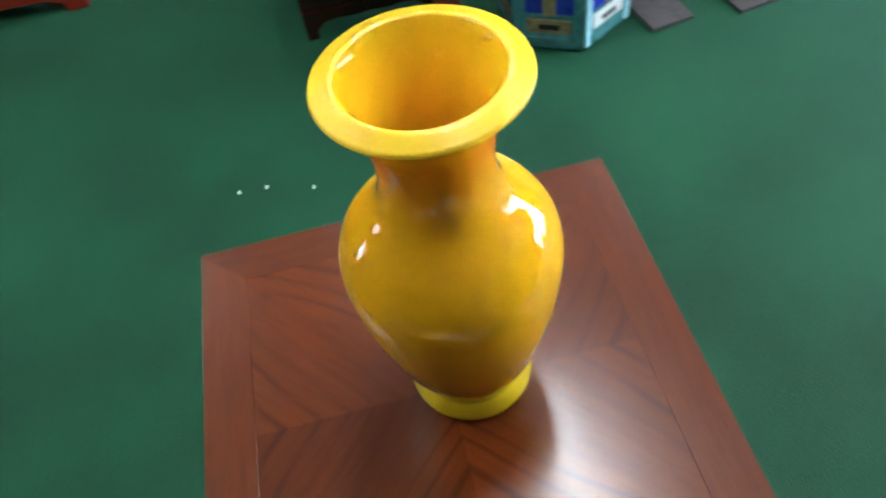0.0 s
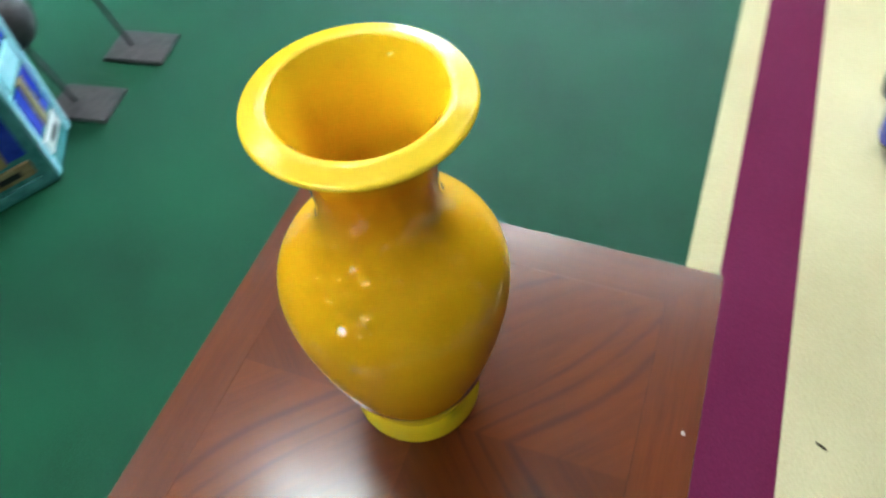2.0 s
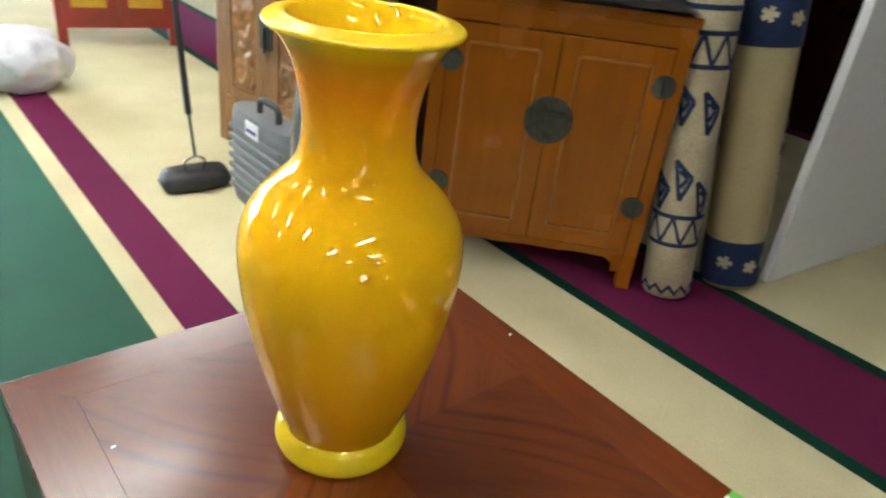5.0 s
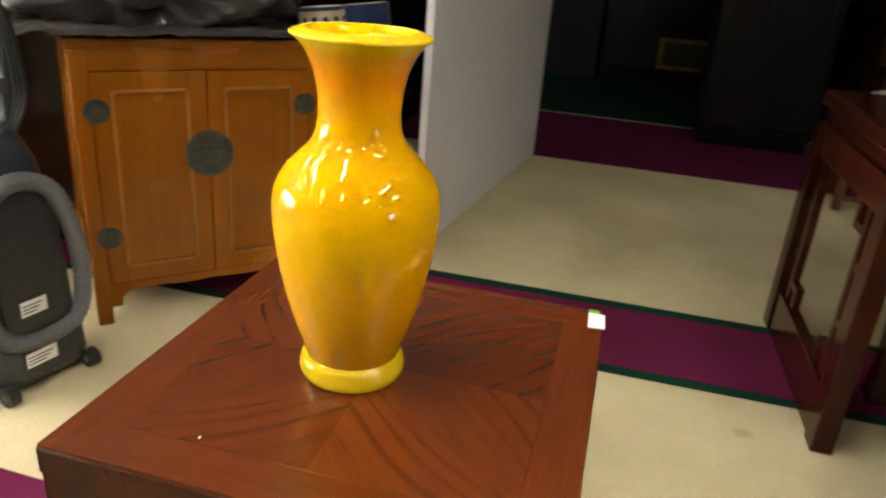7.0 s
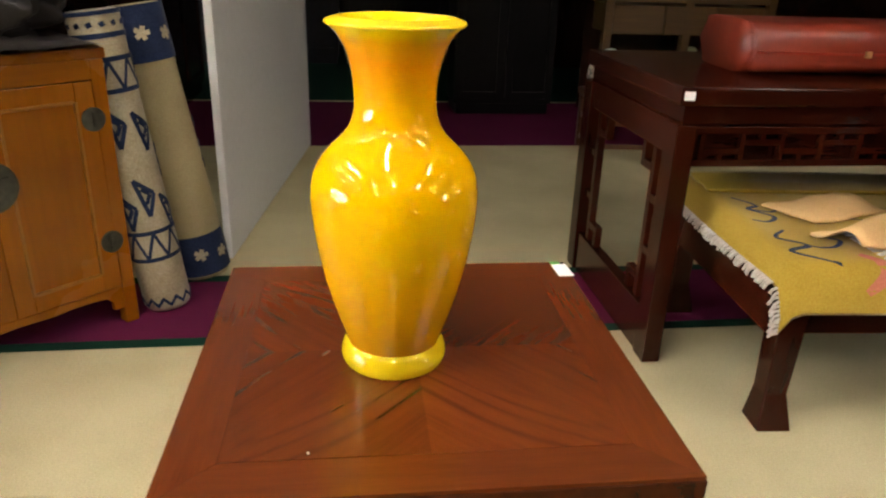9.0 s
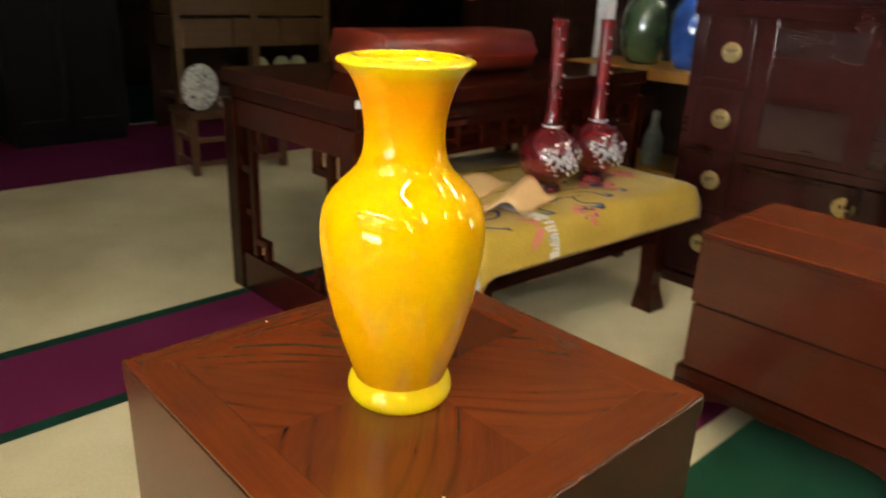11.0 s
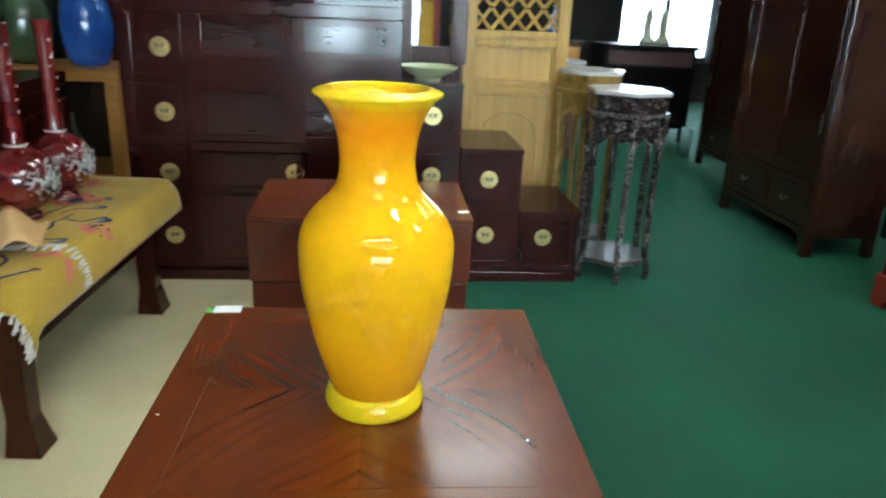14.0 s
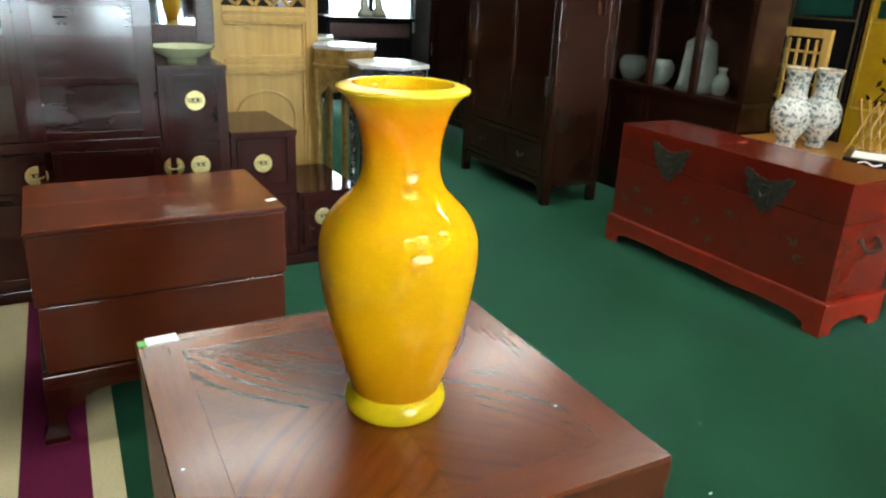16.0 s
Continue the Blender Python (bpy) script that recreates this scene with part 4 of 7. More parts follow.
for x0, x1 in ((0.045, W / 2 - 0.001), (W / 2 + 0.001, W - 0.045)):
    door = panelled(cab, "door", x0, x1, 0.135, H - 0.088, -0.006, 0.052, ELM, raised=0.004)
    a0, a1, b0, b1 = x0 + 0.052, x1 - 0.052, 0.187, H - 0.140
    for p0, p1, q0, q1 in ((a0 - 0.004, a0 + 0.005, b0, b1), (a1 - 0.005, a1 + 0.004, b0, b1), (a0 + 0.005, a1 - 0.005, b0 - 0.004, b0 + 0.005), (a0 + 0.005, a1 - 0.005, b1 - 0.005, b1 + 0.004)):
        part("bead", bx(p0, p1, -0.0082, 0.002, q0, q1, 0.002), PALEELM, door, "lighter elm bead")
lock = part("lock_plate", disc(W / 2, 0.515, -0.006, 0.070, 0.004, 40), OLDBRASS, cab, "large round dark bronze lock plate")
part("lock_bar", bx(W / 2 - 0.045, W / 2 + 0.045, -0.020, -0.010, 0.530, 0.540, 0.002), OLDBRASS, lock)
part("lock_seam", bx(W / 2 - 0.0015, W / 2 + 0.0015, -0.0115, -0.0095, 0.448, 0.582, 0), BLACKPL, lock)
for x in (0.055, W - 0.055):
    for z in (0.283, 0.652):
        h = part("hinge_plate", disc(x, z, -0.006, 0.034, 0.003, 30), OLDBRASS, cab, "round dark bronze hinge plate")
        part("pin", bx(x - 0.004, x + 0.004, -0.014, -0.009, z - 0.02, z + 0.02, 0.002), OLDBRASS, h)

# dark carved root under plastic, lying on the cabinet
PLASTIC = surface("crumpled_dark_plastic", (0.01, 0.0085, 0.008), (0.038, 0.032, 0.029), 0.32, grain=18, blotch=9, bump=0.8, depth=0.01, coat=0.05)
WRAPSHEET = surface("dull_grey_plastic_sheet", (0.02, 0.017, 0.016), (0.065, 0.056, 0.052), 0.32, grain=22, blotch=9, bump=0.8, depth=0.008)
root = thing("wrapped_carving", pose(1.43, 1.165, H, 0, 0, -45.5), "dark carving loosely wrapped in crumpled grey plastic on the cabinet", "sculpture")
bm = bmesh.new()
bmesh.ops.create_icosphere(bm, subdivisions=5, radius=1.0)
for v in bm.verts:
    d = v.co.normalized()
    ridge = abs(noise.noise(d * 3.1 + Vector((4, 1, 7))))
    f = 1 + 0.42 * noise.noise(d * 2.2) + 0.30 * (0.35 - ridge) + 0.22 * (0.3 - abs(noise.noise(d * 7.0))) + 0.10 * (0.3 - abs(noise.noise(d * 17.0)))
    z = d.z * 0.19 * f
    v.co = Vector((d.x * 0.36 * f, d.y * 0.175 * f, max(z, -0.125) + 0.125))
part("carving", bm, PLASTIC, root, smooth=True)
rows = []
for i in range(41):
    row = []
    for j in range(25):
        a, b = -0.40 + 0.80 * i / 40, -0.255 + 0.47 * j / 24
        fold = noise.noise(Vector((a * 9, b * 9, 0.3)))
        z = 0.010 + 0.016 * abs(fold) + 0.006 * abs(noise.noise(Vector((a * 30, b * 30, 1.7))))
        lip = max(0.0, abs(a) - 0.352) * 0.9 + max(0.0, -b - 0.205) * 1.1
        row.append((a, b, z + 0.010 - min(lip, 0.03) * 0.4 + 0.02 * max(0.0, fold) * (abs(a) > 0.33)))
    rows.append(row)
bm = bmesh.new()
top = [[bm.verts.new(p) for p in row] for row in rows]
low_side = [[bm.verts.new((p[0], p[1], p[2] - 0.002)) for p in row] for row in rows]
for i in range(40):
    for j in range(24):
        bm.faces.new((top[i][j], top[i + 1][j], top[i + 1][j + 1], top[i][j + 1]))
        bm.faces.new((low_side[i][j], low_side[i][j + 1], low_side[i + 1][j + 1], low_side[i + 1][j]))
part("plastic_sheet", bm, WRAPSHEET, root, "crumpled grey plastic sheet spread under the carving", smooth=True)

# ---- upright carpet cleaner ----
vac = thing("carpet_cleaner", pose(0.788, 1.178, 0, 0, 0, -13), "grey and violet upright carpet cleaner with a looped hose", "carpet cleaner")


def loft(sections, bm=None):
    """Rounded rectangles (half width, half depth, x, y, z) joined upwards."""
    bm = bm or bmesh.new()
    rings = []
    for hw, hd, cx, cy, z in sections:
        ring = []
        for i in range(24):
            a = TAU * i / 24
            c, s = math.cos(a), math.sin(a)
            ring.append(bm.verts.new((cx + hw * math.copysign(abs(c) ** 0.55, c), cy + hd * math.copysign(abs(s) ** 0.55, s), z)))
        rings.append(ring)
    bm.faces.new(rings[0][::-1])
    bm.faces.new(rings[-1])
    for a, b in zip(rings, rings[1:]):
        for i in range(24):
            j = (i + 1) % 24
            bm.faces.new((a[i], a[j], b[j], b[i]))
    return bm


part("base", loft([(0.135, 0.09, 0, 0.05, 0.025), (0.14, 0.10, 0, 0.05, 0.05), (0.135, 0.10, 0, 0.05, 0.12), (0.115, 0.08, 0, 0.06, 0.17)]), DGRAYPL, vac, smooth=True)
part("tank", loft([(0.115, 0.075, 0, 0.065, 0.16), (0.132, 0.10, 0, 0.08, 0.26), (0.125, 0.105, 0, 0.09, 0.45), (0.105, 0.09, 0, 0.10, 0.58), (0.075, 0.06, 0, 0.11, 0.66)]), TEALTANK, vac, "dark blue tinted tank", smooth=True)
part("back_panel", loft([(0.085, 0.02, 0, -0.028, 0.12), (0.095, 0.022, 0, -0.028, 0.2), (0.095, 0.022, 0, -0.010, 0.42), (0.07, 0.02, 0, 0.005, 0.54)]), BLACKPL, vac, "black oval back panel", smooth=True)
hose = [(-0.115, -0.03, 0.20), (-0.128, -0.035, 0.32), (-0.110, -0.03, 0.45), (-0.055, -0.02, 0.53), (0.02, -0.02, 0.545), (0.09, -0.025, 0.50), (0.125, -0.035, 0.38), (0.128, -0.04, 0.25), (0.095, -0.045, 0.165), (0.0, -0.05, 0.145), (-0.085, -0.04, 0.16)]
ps = curve_points(hose + [hose[0]], 12)
part("hose", tube(ps[:-1], 0.024, 10, closed=True, radii=[0.0245 if i % 2 else 0.0215 for i in range(len(ps) - 1)]), GRAYPL, vac, "ribbed grey hose in a loop", smooth=True)
part("neck", loft([(0.065, 0.035, 0, 0.075, 0.58), (0.050, 0.03, 0, 0.072, 0.64), (0.030, 0.022, 0, 0.072, 0.70), (0.028, 0.02, 0, 0.072, 0.75)]), DGRAYPL, vac, smooth=True)
part("cross_plate", bx(-0.066, 0.066, 0.052, 0.080, 0.645, 0.672, 0.006), DGRAYPL, vac)
for x in (-0.07, 0.048):
    part("upright", bx(x, x + 0.022, 0.05, 0.082, 0.60, 0.76, 0.006), DGRAYPL, vac)
part("handle_bridge", bx(-0.062, 0.062, 0.045, 0.085, 0.74, 0.775, 0.008), DGRAYPL, vac)
hd = [(-0.062, 0.07, 0.66), (-0.072, 0.06, 0.78), (-0.062, 0.05, 0.92), (-0.035, 0.045, 1.0), (0.0, 0.043, 1.02), (0.035, 0.045, 1.0), (0.062, 0.05, 0.92), (0.072, 0.06, 0.78), (0.062, 0.07, 0.66)]
part("handle", tube(curve_points(hd, 7), 0.017, 10), DGRAYPL, vac, "dark grey loop handle", smooth=True)
cord = [(-0.055, 0.02, 0.69), (-0.085, 0.015, 0.78), (-0.075, 0.01, 0.90), (-0.03, 0.008, 0.975), (0.02, 0.008, 0.965), (0.05, 0.012, 0.88), (0.06, 0.018, 0.74), (0.03, 0.02, 0.66)]
for k in range(3):
    part("cord", tube(curve_points([(x * (1 + 0.1 * k), y - 0.008 * k, z) for x, y, z in cord], 6), 0.0055, 6), BLACKPL, vac, smooth=True)
part("nozzle", loft([(0.17, 0.09, -0.05, 0.25, 0.012), (0.175, 0.095, -0.05, 0.25, 0.05), (0.15, 0.08, -0.05, 0.24, 0.10)]), DGRAYPL, vac, smooth=True)
part("side_tank", loft([(0.040, 0.085, -0.150, 0.085, 0.02), (0.048, 0.105, -0.150, 0.085, 0.05), (0.046, 0.098, -0.148, 0.090, 0.105), (0.034, 0.075, -0.142, 0.105, 0.14), (0.012, 0.03, -0.138, 0.12, 0.155)]), BLUEPL, vac, "violet blue glossy tank", smooth=True)
part("side_cap", bx(-0.168, -0.132, -0.018, -0.006, 0.085, 0.105, 0.004), PAPER, vac, "white printed cap")
for x in (-0.115, 0.115):
    wheel = part("wheel", tube([(x - 0.014, -0.05, 0.026), (x + 0.014, -0.05, 0.026)], 0.026, 18), BLACKPL, vac)
    part("hub", tube([(x - 0.016, -0.05, 0.026), (x + 0.016, -0.05, 0.026)], 0.010, 10), GRAYPL, wheel)
for z, w, y in ((0.098, 0.042, -0.054), (0.238, 0.034, -0.052)):
    lab = part("rating_label", bx(-0.020 - w, -0.020 + w, y, y + 0.002, z - 0.02, z + 0.02, 0.0005), PAPER, vac, "white rating label")
    for k in range(3):
        part("print_bar", bx(-0.016 - w, -0.028 + w * (0.4 + 0.25 * k), y - 0.0008, y, z - 0.012 + 0.009 * k, z - 0.009 + 0.009 * k, 0), BLACKPL, lab)

# ---- hard case, floor sweeper ----
case = thing("tool_case", pose(0.780, 1.887, 0, 0, 0, -89), "ribbed grey hard plastic tool case standing upright", "case")
part("shell", loft([(0.19, 0.052, 0.17, 0.055, 0.0), (0.20, 0.055, 0.17, 0.055, 0.02), (0.20, 0.055, 0.17, 0.055, 0.30), (0.185, 0.05, 0.17, 0.055, 0.335)]), CASEPL, case, smooth=False)
for k in range(7):
    part("rib", bx(0.0, 0.34, -0.008, 0.004, 0.045 + k * 0.036, 0.062 + k * 0.036, 0.005), CASEPL, case)
part("handle", tube(curve_points([(0.11, 0.055, 0.33), (0.115, 0.055, 0.375), (0.17, 0.055, 0.385), (0.225, 0.055, 0.375), (0.23, 0.055, 0.33)], 5), 0.011, 8), DGRAYPL, case, smooth=True)
part("badge", bx(0.13, 0.21, -0.010, -0.006, 0.275, 0.325, 0.001), PAPER, case, "white and blue badge")
part("badge_bar", bx(0.14, 0.20, -0.012, -0.010, 0.29, 0.302, 0), BLUEPL, case)

sweep = thing("carpet_sweeper", pose(0.70, 2.01, 0, 0, 0, -4), "flat black carpet sweeper with a wire yoke and pole", "carpet sweeper")
part("head", loft([(0.115, 0.06, 0, 0, 0.008), (0.125, 0.068, 0, 0, 0.03), (0.11, 0.055, 0, 0, 0.065)]), BLACKPL, sweep, smooth=True)
part("yoke", tube(curve_points([(-0.03, 0, 0.06), (-0.035, -0.01, 0.10), (0.0, -0.015, 0.12), (0.035, -0.01, 0.10), (0.03, 0, 0.06)], 5), 0.004, 6), STEEL, sweep, smooth=True)
part("pole_shank", tube([(0, -0.012, 0.118), (0.0, 0.03, 0.26)], 0.006, 8), STEEL, sweep)
part("pole", tube([(0.0, 0.03, 0.26), (0.02, 0.30, 1.15)], 0.011, 10), BLACKPL, sweep, "long black pole")

# ---- carved elm cabinet behind the cleaner ----
carv = thing("carved_cabinet", pose(0.985, 2.42, 0, 0, 0, -79), "brown elm cabinet with carved relief doors and drawers", "cabinet")
W, D, H = 0.62, 0.35, 1.30
part("body", bx(0.01, W - 0.01, 0.014, D, 0.08, H - 0.03, 0.003), CARVED, carv)
part("top_board", bx(-0.02, W + 0.02, -0.02, D, H - 0.03, H, 0.006), CARVED, carv)
for x in (0.0, W - 0.05):
    part("post", bx(x, x + 0.05, -0.002, 0.05, 0, H - 0.03, 0.006), CARVED, carv)
    part("post", bx(x, x + 0.05, D - 0.05, D, 0, H - 0.03, 0.006), CARVED, carv)
part("centre_post", bx(W / 2 - 0.02, W / 2 + 0.02, -0.004, 0.014, 0.20, H - 0.05, 0.004), CARVED, carv)
part("rail", bx(0.05, W - 0.05, -0.003, 0.014, 0.70, 0.735, 0.004), CARVED, carv)
part("apron", upright(apron_poly(0.05, W - 0.05, 0.09, 0.20, 0.05, 0.05), 0.0, 0.014), CARVED, carv)


def carving(x0, x1, z0, z1, y, seed):
    """Raised scrolls and leaves in low relief, one connected carved sheet."""
    bm = bmesh.new()
    nx, nz = 26, max(12, int(26 * (z1 - z0) / (x1 - x0)))
    off = Vector((seed * 3.1, 0, seed * 1.7))
    g = []
    for i in range(nx + 1):
        col = []
        for k in range(nz + 1):
            x, z = x0 + (x1 - x0) * i / nx, z0 + (z1 - z0) * k / nz
            q = Vector((x * 26, 0, z * 26)) + off
            h = 0.5 + 0.5 * math.sin(5 * noise.noise(q * 0.5) + 4 * noise.noise(q))
            edge = min(i, nx - i, k, nz - k)
            col.append(bm.verts.new((x, y - 0.011 * h * min(1, edge / 2), z)))
        g.append(col)
    for i in range(nx):
        for k in range(nz):
            bm.faces.new((g[i][k], g[i + 1][k], g[i + 1][k + 1], g[i][k + 1]))
    return bm


for n, (x0, x1) in enumerate(((0.055, W / 2 - 0.022), (W / 2 + 0.022, W - 0.055))):
    d = panelled(carv, "door", x0, x1, 0.205, 0.695, -0.004, 0.04, CARVED)
    part("relief", carving(x0 + 0.042, x1 - 0.042, 0.25, 0.65, 0.004, n + 1), CARVED, d, "flower branches carved in relief", smooth=True)
    d = panelled(carv, "drawer", x0, x1, 0.74, 0.87, -0.004, 0.028, CARVED)
    part("relief", carving(x0 + 0.03, x1 - 0.03, 0.77, 0.84, 0.004, n + 5), CARVED, d, "scrolls carved in relief", smooth=True)
    panelled(carv, "upper_door", x0, x1, 0.90, H - 0.05, -0.004, 0.04, CARVED)
lk = part("lock_plate", bx(W / 2 - 0.035, W / 2 + 0.035, -0.012, -0.004, 0.44, 0.56, 0.002), OLDBRASS, carv, "dark square lock plate")
part("lock_drop", tube([(W / 2, -0.018, 0.52), (W / 2, -0.018, 0.43)], 0.006, 8), OLDBRASS, lk)

# dark wardrobe between the two cabinets
back = thing("dark_wardrobe", pose(1.45, 2.05, 0, 0, 0, -68), "tall dark brown panelled wardrobe standing behind the cleaner", "wardrobe")
part("body", bx(0, 0.85, 0.014, 0.45, 0.06, 1.85, 0.004), DARKWOOD, back)
for x0, x1 in ((0.03, 0.424), (0.426, 0.82)):
    panelled(back, "door", x0, x1, 0.12, 1.80, 0.0, 0.05, DARKWOOD)
part("plinth", bx(0.01, 0.84, 0.02, 0.44, 0, 0.06, 0.002), DARKWOOD, back)


# ---- rolled rugs against the partition ----
def rolled_rug(x, y, lean_x, lean_y, r, h, main, label):
    root = thing("rolled_rug", pose(x, y, 0, lean_y, lean_x, 0), label, "rolled rug", "rolled rugs")
    part("roll", lathe([(0.0, 0.012), (r * 0.5, 0.012), (r * 0.9, 0.004), (r, 0.02), (r * 1.02, h * 0.3), (r * 0.98, h * 0.7), (r, h - 0.02), (r * 0.9, h - 0.004), (r * 0.5, h - 0.012), (0.0, h - 0.012)], 40), main, root, smooth=True)
    return root


def rug_band(root, r, z0, z1, material, name="band", wave=0.0):
    n = 48
    bm = bmesh.new()
    lo = [bm.verts.new((r * math.cos(TAU * i / n), r * math.sin(TAU * i / n), z0 + wave * math.sin(12 * TAU * i / n))) for i in range(n)]
    hi = [bm.verts.new((r * math.cos(TAU * i / n), r * math.sin(TAU * i / n), z1 + wave * math.sin(12 * TAU * i / n))) for i in range(n)]
    for i in range(n):
        bm.faces.new((lo[i], lo[(i + 1) % n], hi[(i + 1) % n], hi[i]))
    part(name, bm, material, root, smooth=True)


def rug_stroke(root, r, pts, w, material, name="motif"):
    """A woven stroke on the roll: points of (angle, height)."""
    bm = bmesh.new()
    for (a0, z0), (a1, z1) in zip(pts, pts[1:]):
        n = 6
        d = Vector(((a1 - a0) * r, z1 - z0)).normalized()
        s = Vector((-d.y, d.x)) * w / 2
        row = []
        for i in range(n + 1):
            t = i / n
            a, z = a0 + (a1 - a0) * t, z0 + (z1 - z0) * t
            row.append([bm.verts.new((r * math.cos(a + k * s.x / r), r * math.sin(a + k * s.x / r), z + k * s.y)) for k in (-1, 1)])
        for p, q in zip(row, row[1:]):
            bm.faces.new((p[0], q[0], q[1], p[1]))
    part(name, bm, material, root)


r1 = rolled_rug(1.672, 0.655, 0, -7, 0.074, 0.945, CREAMCLOTH, "rolled cream rug with dark blue geometric motifs, standing")
for z in (0.18, 0.27, 0.71, 0.80):
    rug_band(r1, 0.0768, z, z + 0.014, NAVYCLOTH)
rug_band(r1, 0.0771, 0.928, 0.940, NAVYCLOTH)
rug_band(r1, 0.0771, 0.865, 0.880, NAVYCLOTH)
for a in range(14):
    rug_stroke(r1, 0.0778, [(TAU * a / 14, 0.900), (TAU * (a + 0.42) / 14, 0.906)], 0.014, NAVYCLOTH)
rug_band(r1, 0.0771, 0.03, 0.045, NAVYCLOTH, wave=0.012)
for z in (0.19, 0.72):
    for a in range(8):
        rug_stroke(r1, 0.0778, [(TAU * a / 8, z), (TAU * (a + 0.5) / 8, z + 0.085), (TAU * (a + 1) / 8, z)], 0.010, NAVYCLOTH)
for a0, z in ((3.3, 0.62), (4.3, 0.60), (3.7, 0.40), (2.9, 0.36), (4.6, 0.34), (5.3, 0.5), (2.2, 0.5)):
    rug_stroke(r1, 0.0778, [(a0 - 0.4, z + 0.05), (a0 + 0.28, z), (a0 - 0.08, z - 0.07), (a0 - 0.4, z + 0.05)], 0.013, NAVYCLOTH)
    rug_stroke(r1, 0.0778, [(a0 - 0.2, z + 0.02), (a0 + 0.1, z), (a0 - 0.1, z - 0.03)], 0.012, NAVYCLOTH)
STRAW = surface("straw_rug", (0.36, 0.29, 0.15), (0.50, 0.42, 0.24), 0.95, grain=200, blotch=5, bump=0.5, spec=0.1)
r2 = rolled_rug(1.925, 0.578, 0, -9, 0.090, 0.95, STRAW, "thick rolled straw-coloured rug with navy borders, leaning")
rug_band(r2, 0.0934, 0.77, 0.945, NAVYCLOTH, "border")
rug_band(r2, 0.0934, 0.02, 0.17, NAVYCLOTH, "border")
for a0, z in ((3.5, 0.86), (4.4, 0.85), (3.4, 0.10), (4.3, 0.09), (5.0, 0.10), (4.95, 0.47), (5.1, 0.40), (5.0, 0.55)):
    m = CREAMCLOTH if z > 0.7 or z < 0.2 else NAVYCLOTH
    for k in range(5):
        a = TAU * k / 5
        rug_stroke(r2, 0.0948, [(a0, z), (a0 + 0.26 * math.cos(a), z + 0.022 * math.sin(a))], 0.015, m, "flower")

# ---- white partition ----
tagged(part("wall_partition", prism([(2.045, 0.497), (3.83, 0.27), (3.834, 0.30), (2.049, 0.527)], 0.0, 2.4, bevel=0.004), PARTITION), "plain white partition board standing on the carpet", "partition", kind="structure")

# ---- stepped chest with drawers and sliding doors ----
tan = thing("step_chest", pose(0.947, -2.205, 0, 0, 0, 180), "dark lacquered stepped chest with brass ring plates, sliding doors", "step chest")
# x runs from the tall end
D = 0.45
STEPS = [(0.0, 1.055, 1.62), (1.055, 1.30, 0.825), (1.30, 1.56, 0.572), (1.56, 1.82, 0.312)]
for x0, x1, h in STEPS:
    part("carcase", bx(x0 + 0.001, x1 - 0.001, 0.012, D, 0.045, h - 0.02, 0.002), TANSU, tan)
    part("step_board", bx(x0 + 0.001, x1 + (0.006 if h < 0.5 else -0.001), -0.006, D, h - 0.02, h, 0.003), TANSU, tan)
part("plinth", bx(0.0, 1.825, -0.008, D, 0.0, 0.045, 0.004), TANSU, tan)


def drawer(x0, x1, z0, z1, px=None, pz=None, stile=0.022):
    d = panelled(tan, "drawer", x0 + 0.012, x1 - 0.012, z0 + 0.008, z1 - 0.008, -0.004, stile, TANSU)
    brass_pull(d, px if px is not None else (x0 + x1) / 2, pz if pz is not None else (z0 + z1) / 2, 0.006)


for z0, z1 in ((0.05, 0.33), (0.33, 0.57), (0.57, 0.80), (0.80, 1.05)):
    drawer(0.02, 0.245, z0, z1, 0.155)
drawer(0.25, 0.68, 0.37, 0.54, 0.638, 0.455)
drawer(0.68, 1.05, 0.37, 0.54, 1.189 - 0.1, 0.455)
for x0, x1 in ((0.25, 0.68), (0.68, 1.05)):
    panelled(tan, "lower_door", x0 + 0.01, x1 - 0.01, 0.06, 0.36, -0.003, 0.03, TANSU)
part("door_rail", bx(0.245, 1.05, -0.012, 0.012, 0.54, 0.575, 0.003), TANSU, tan)
part("door_rail", bx(0.0, 1.055, -0.016, 0.012, 1.05, 1.10, 0.004), TANSU, tan)
CARVEDARK = surface("dark_carved_panel", (0.02, 0.010, 0.009), (0.09, 0.05, 0.045), 0.3, grain=120, blotch=40, bump=0.9, depth=0.006, coat=0.4)
GREYPANEL = surface("grey_sheen_panel", (0.018, 0.009, 0.0085), (0.028, 0.013, 0.012), 0.11, stretch=X_GRAIN, grain=60, blotch=3, bump=0.0, coat=0.0, spec=0.5, mixg=0.2)
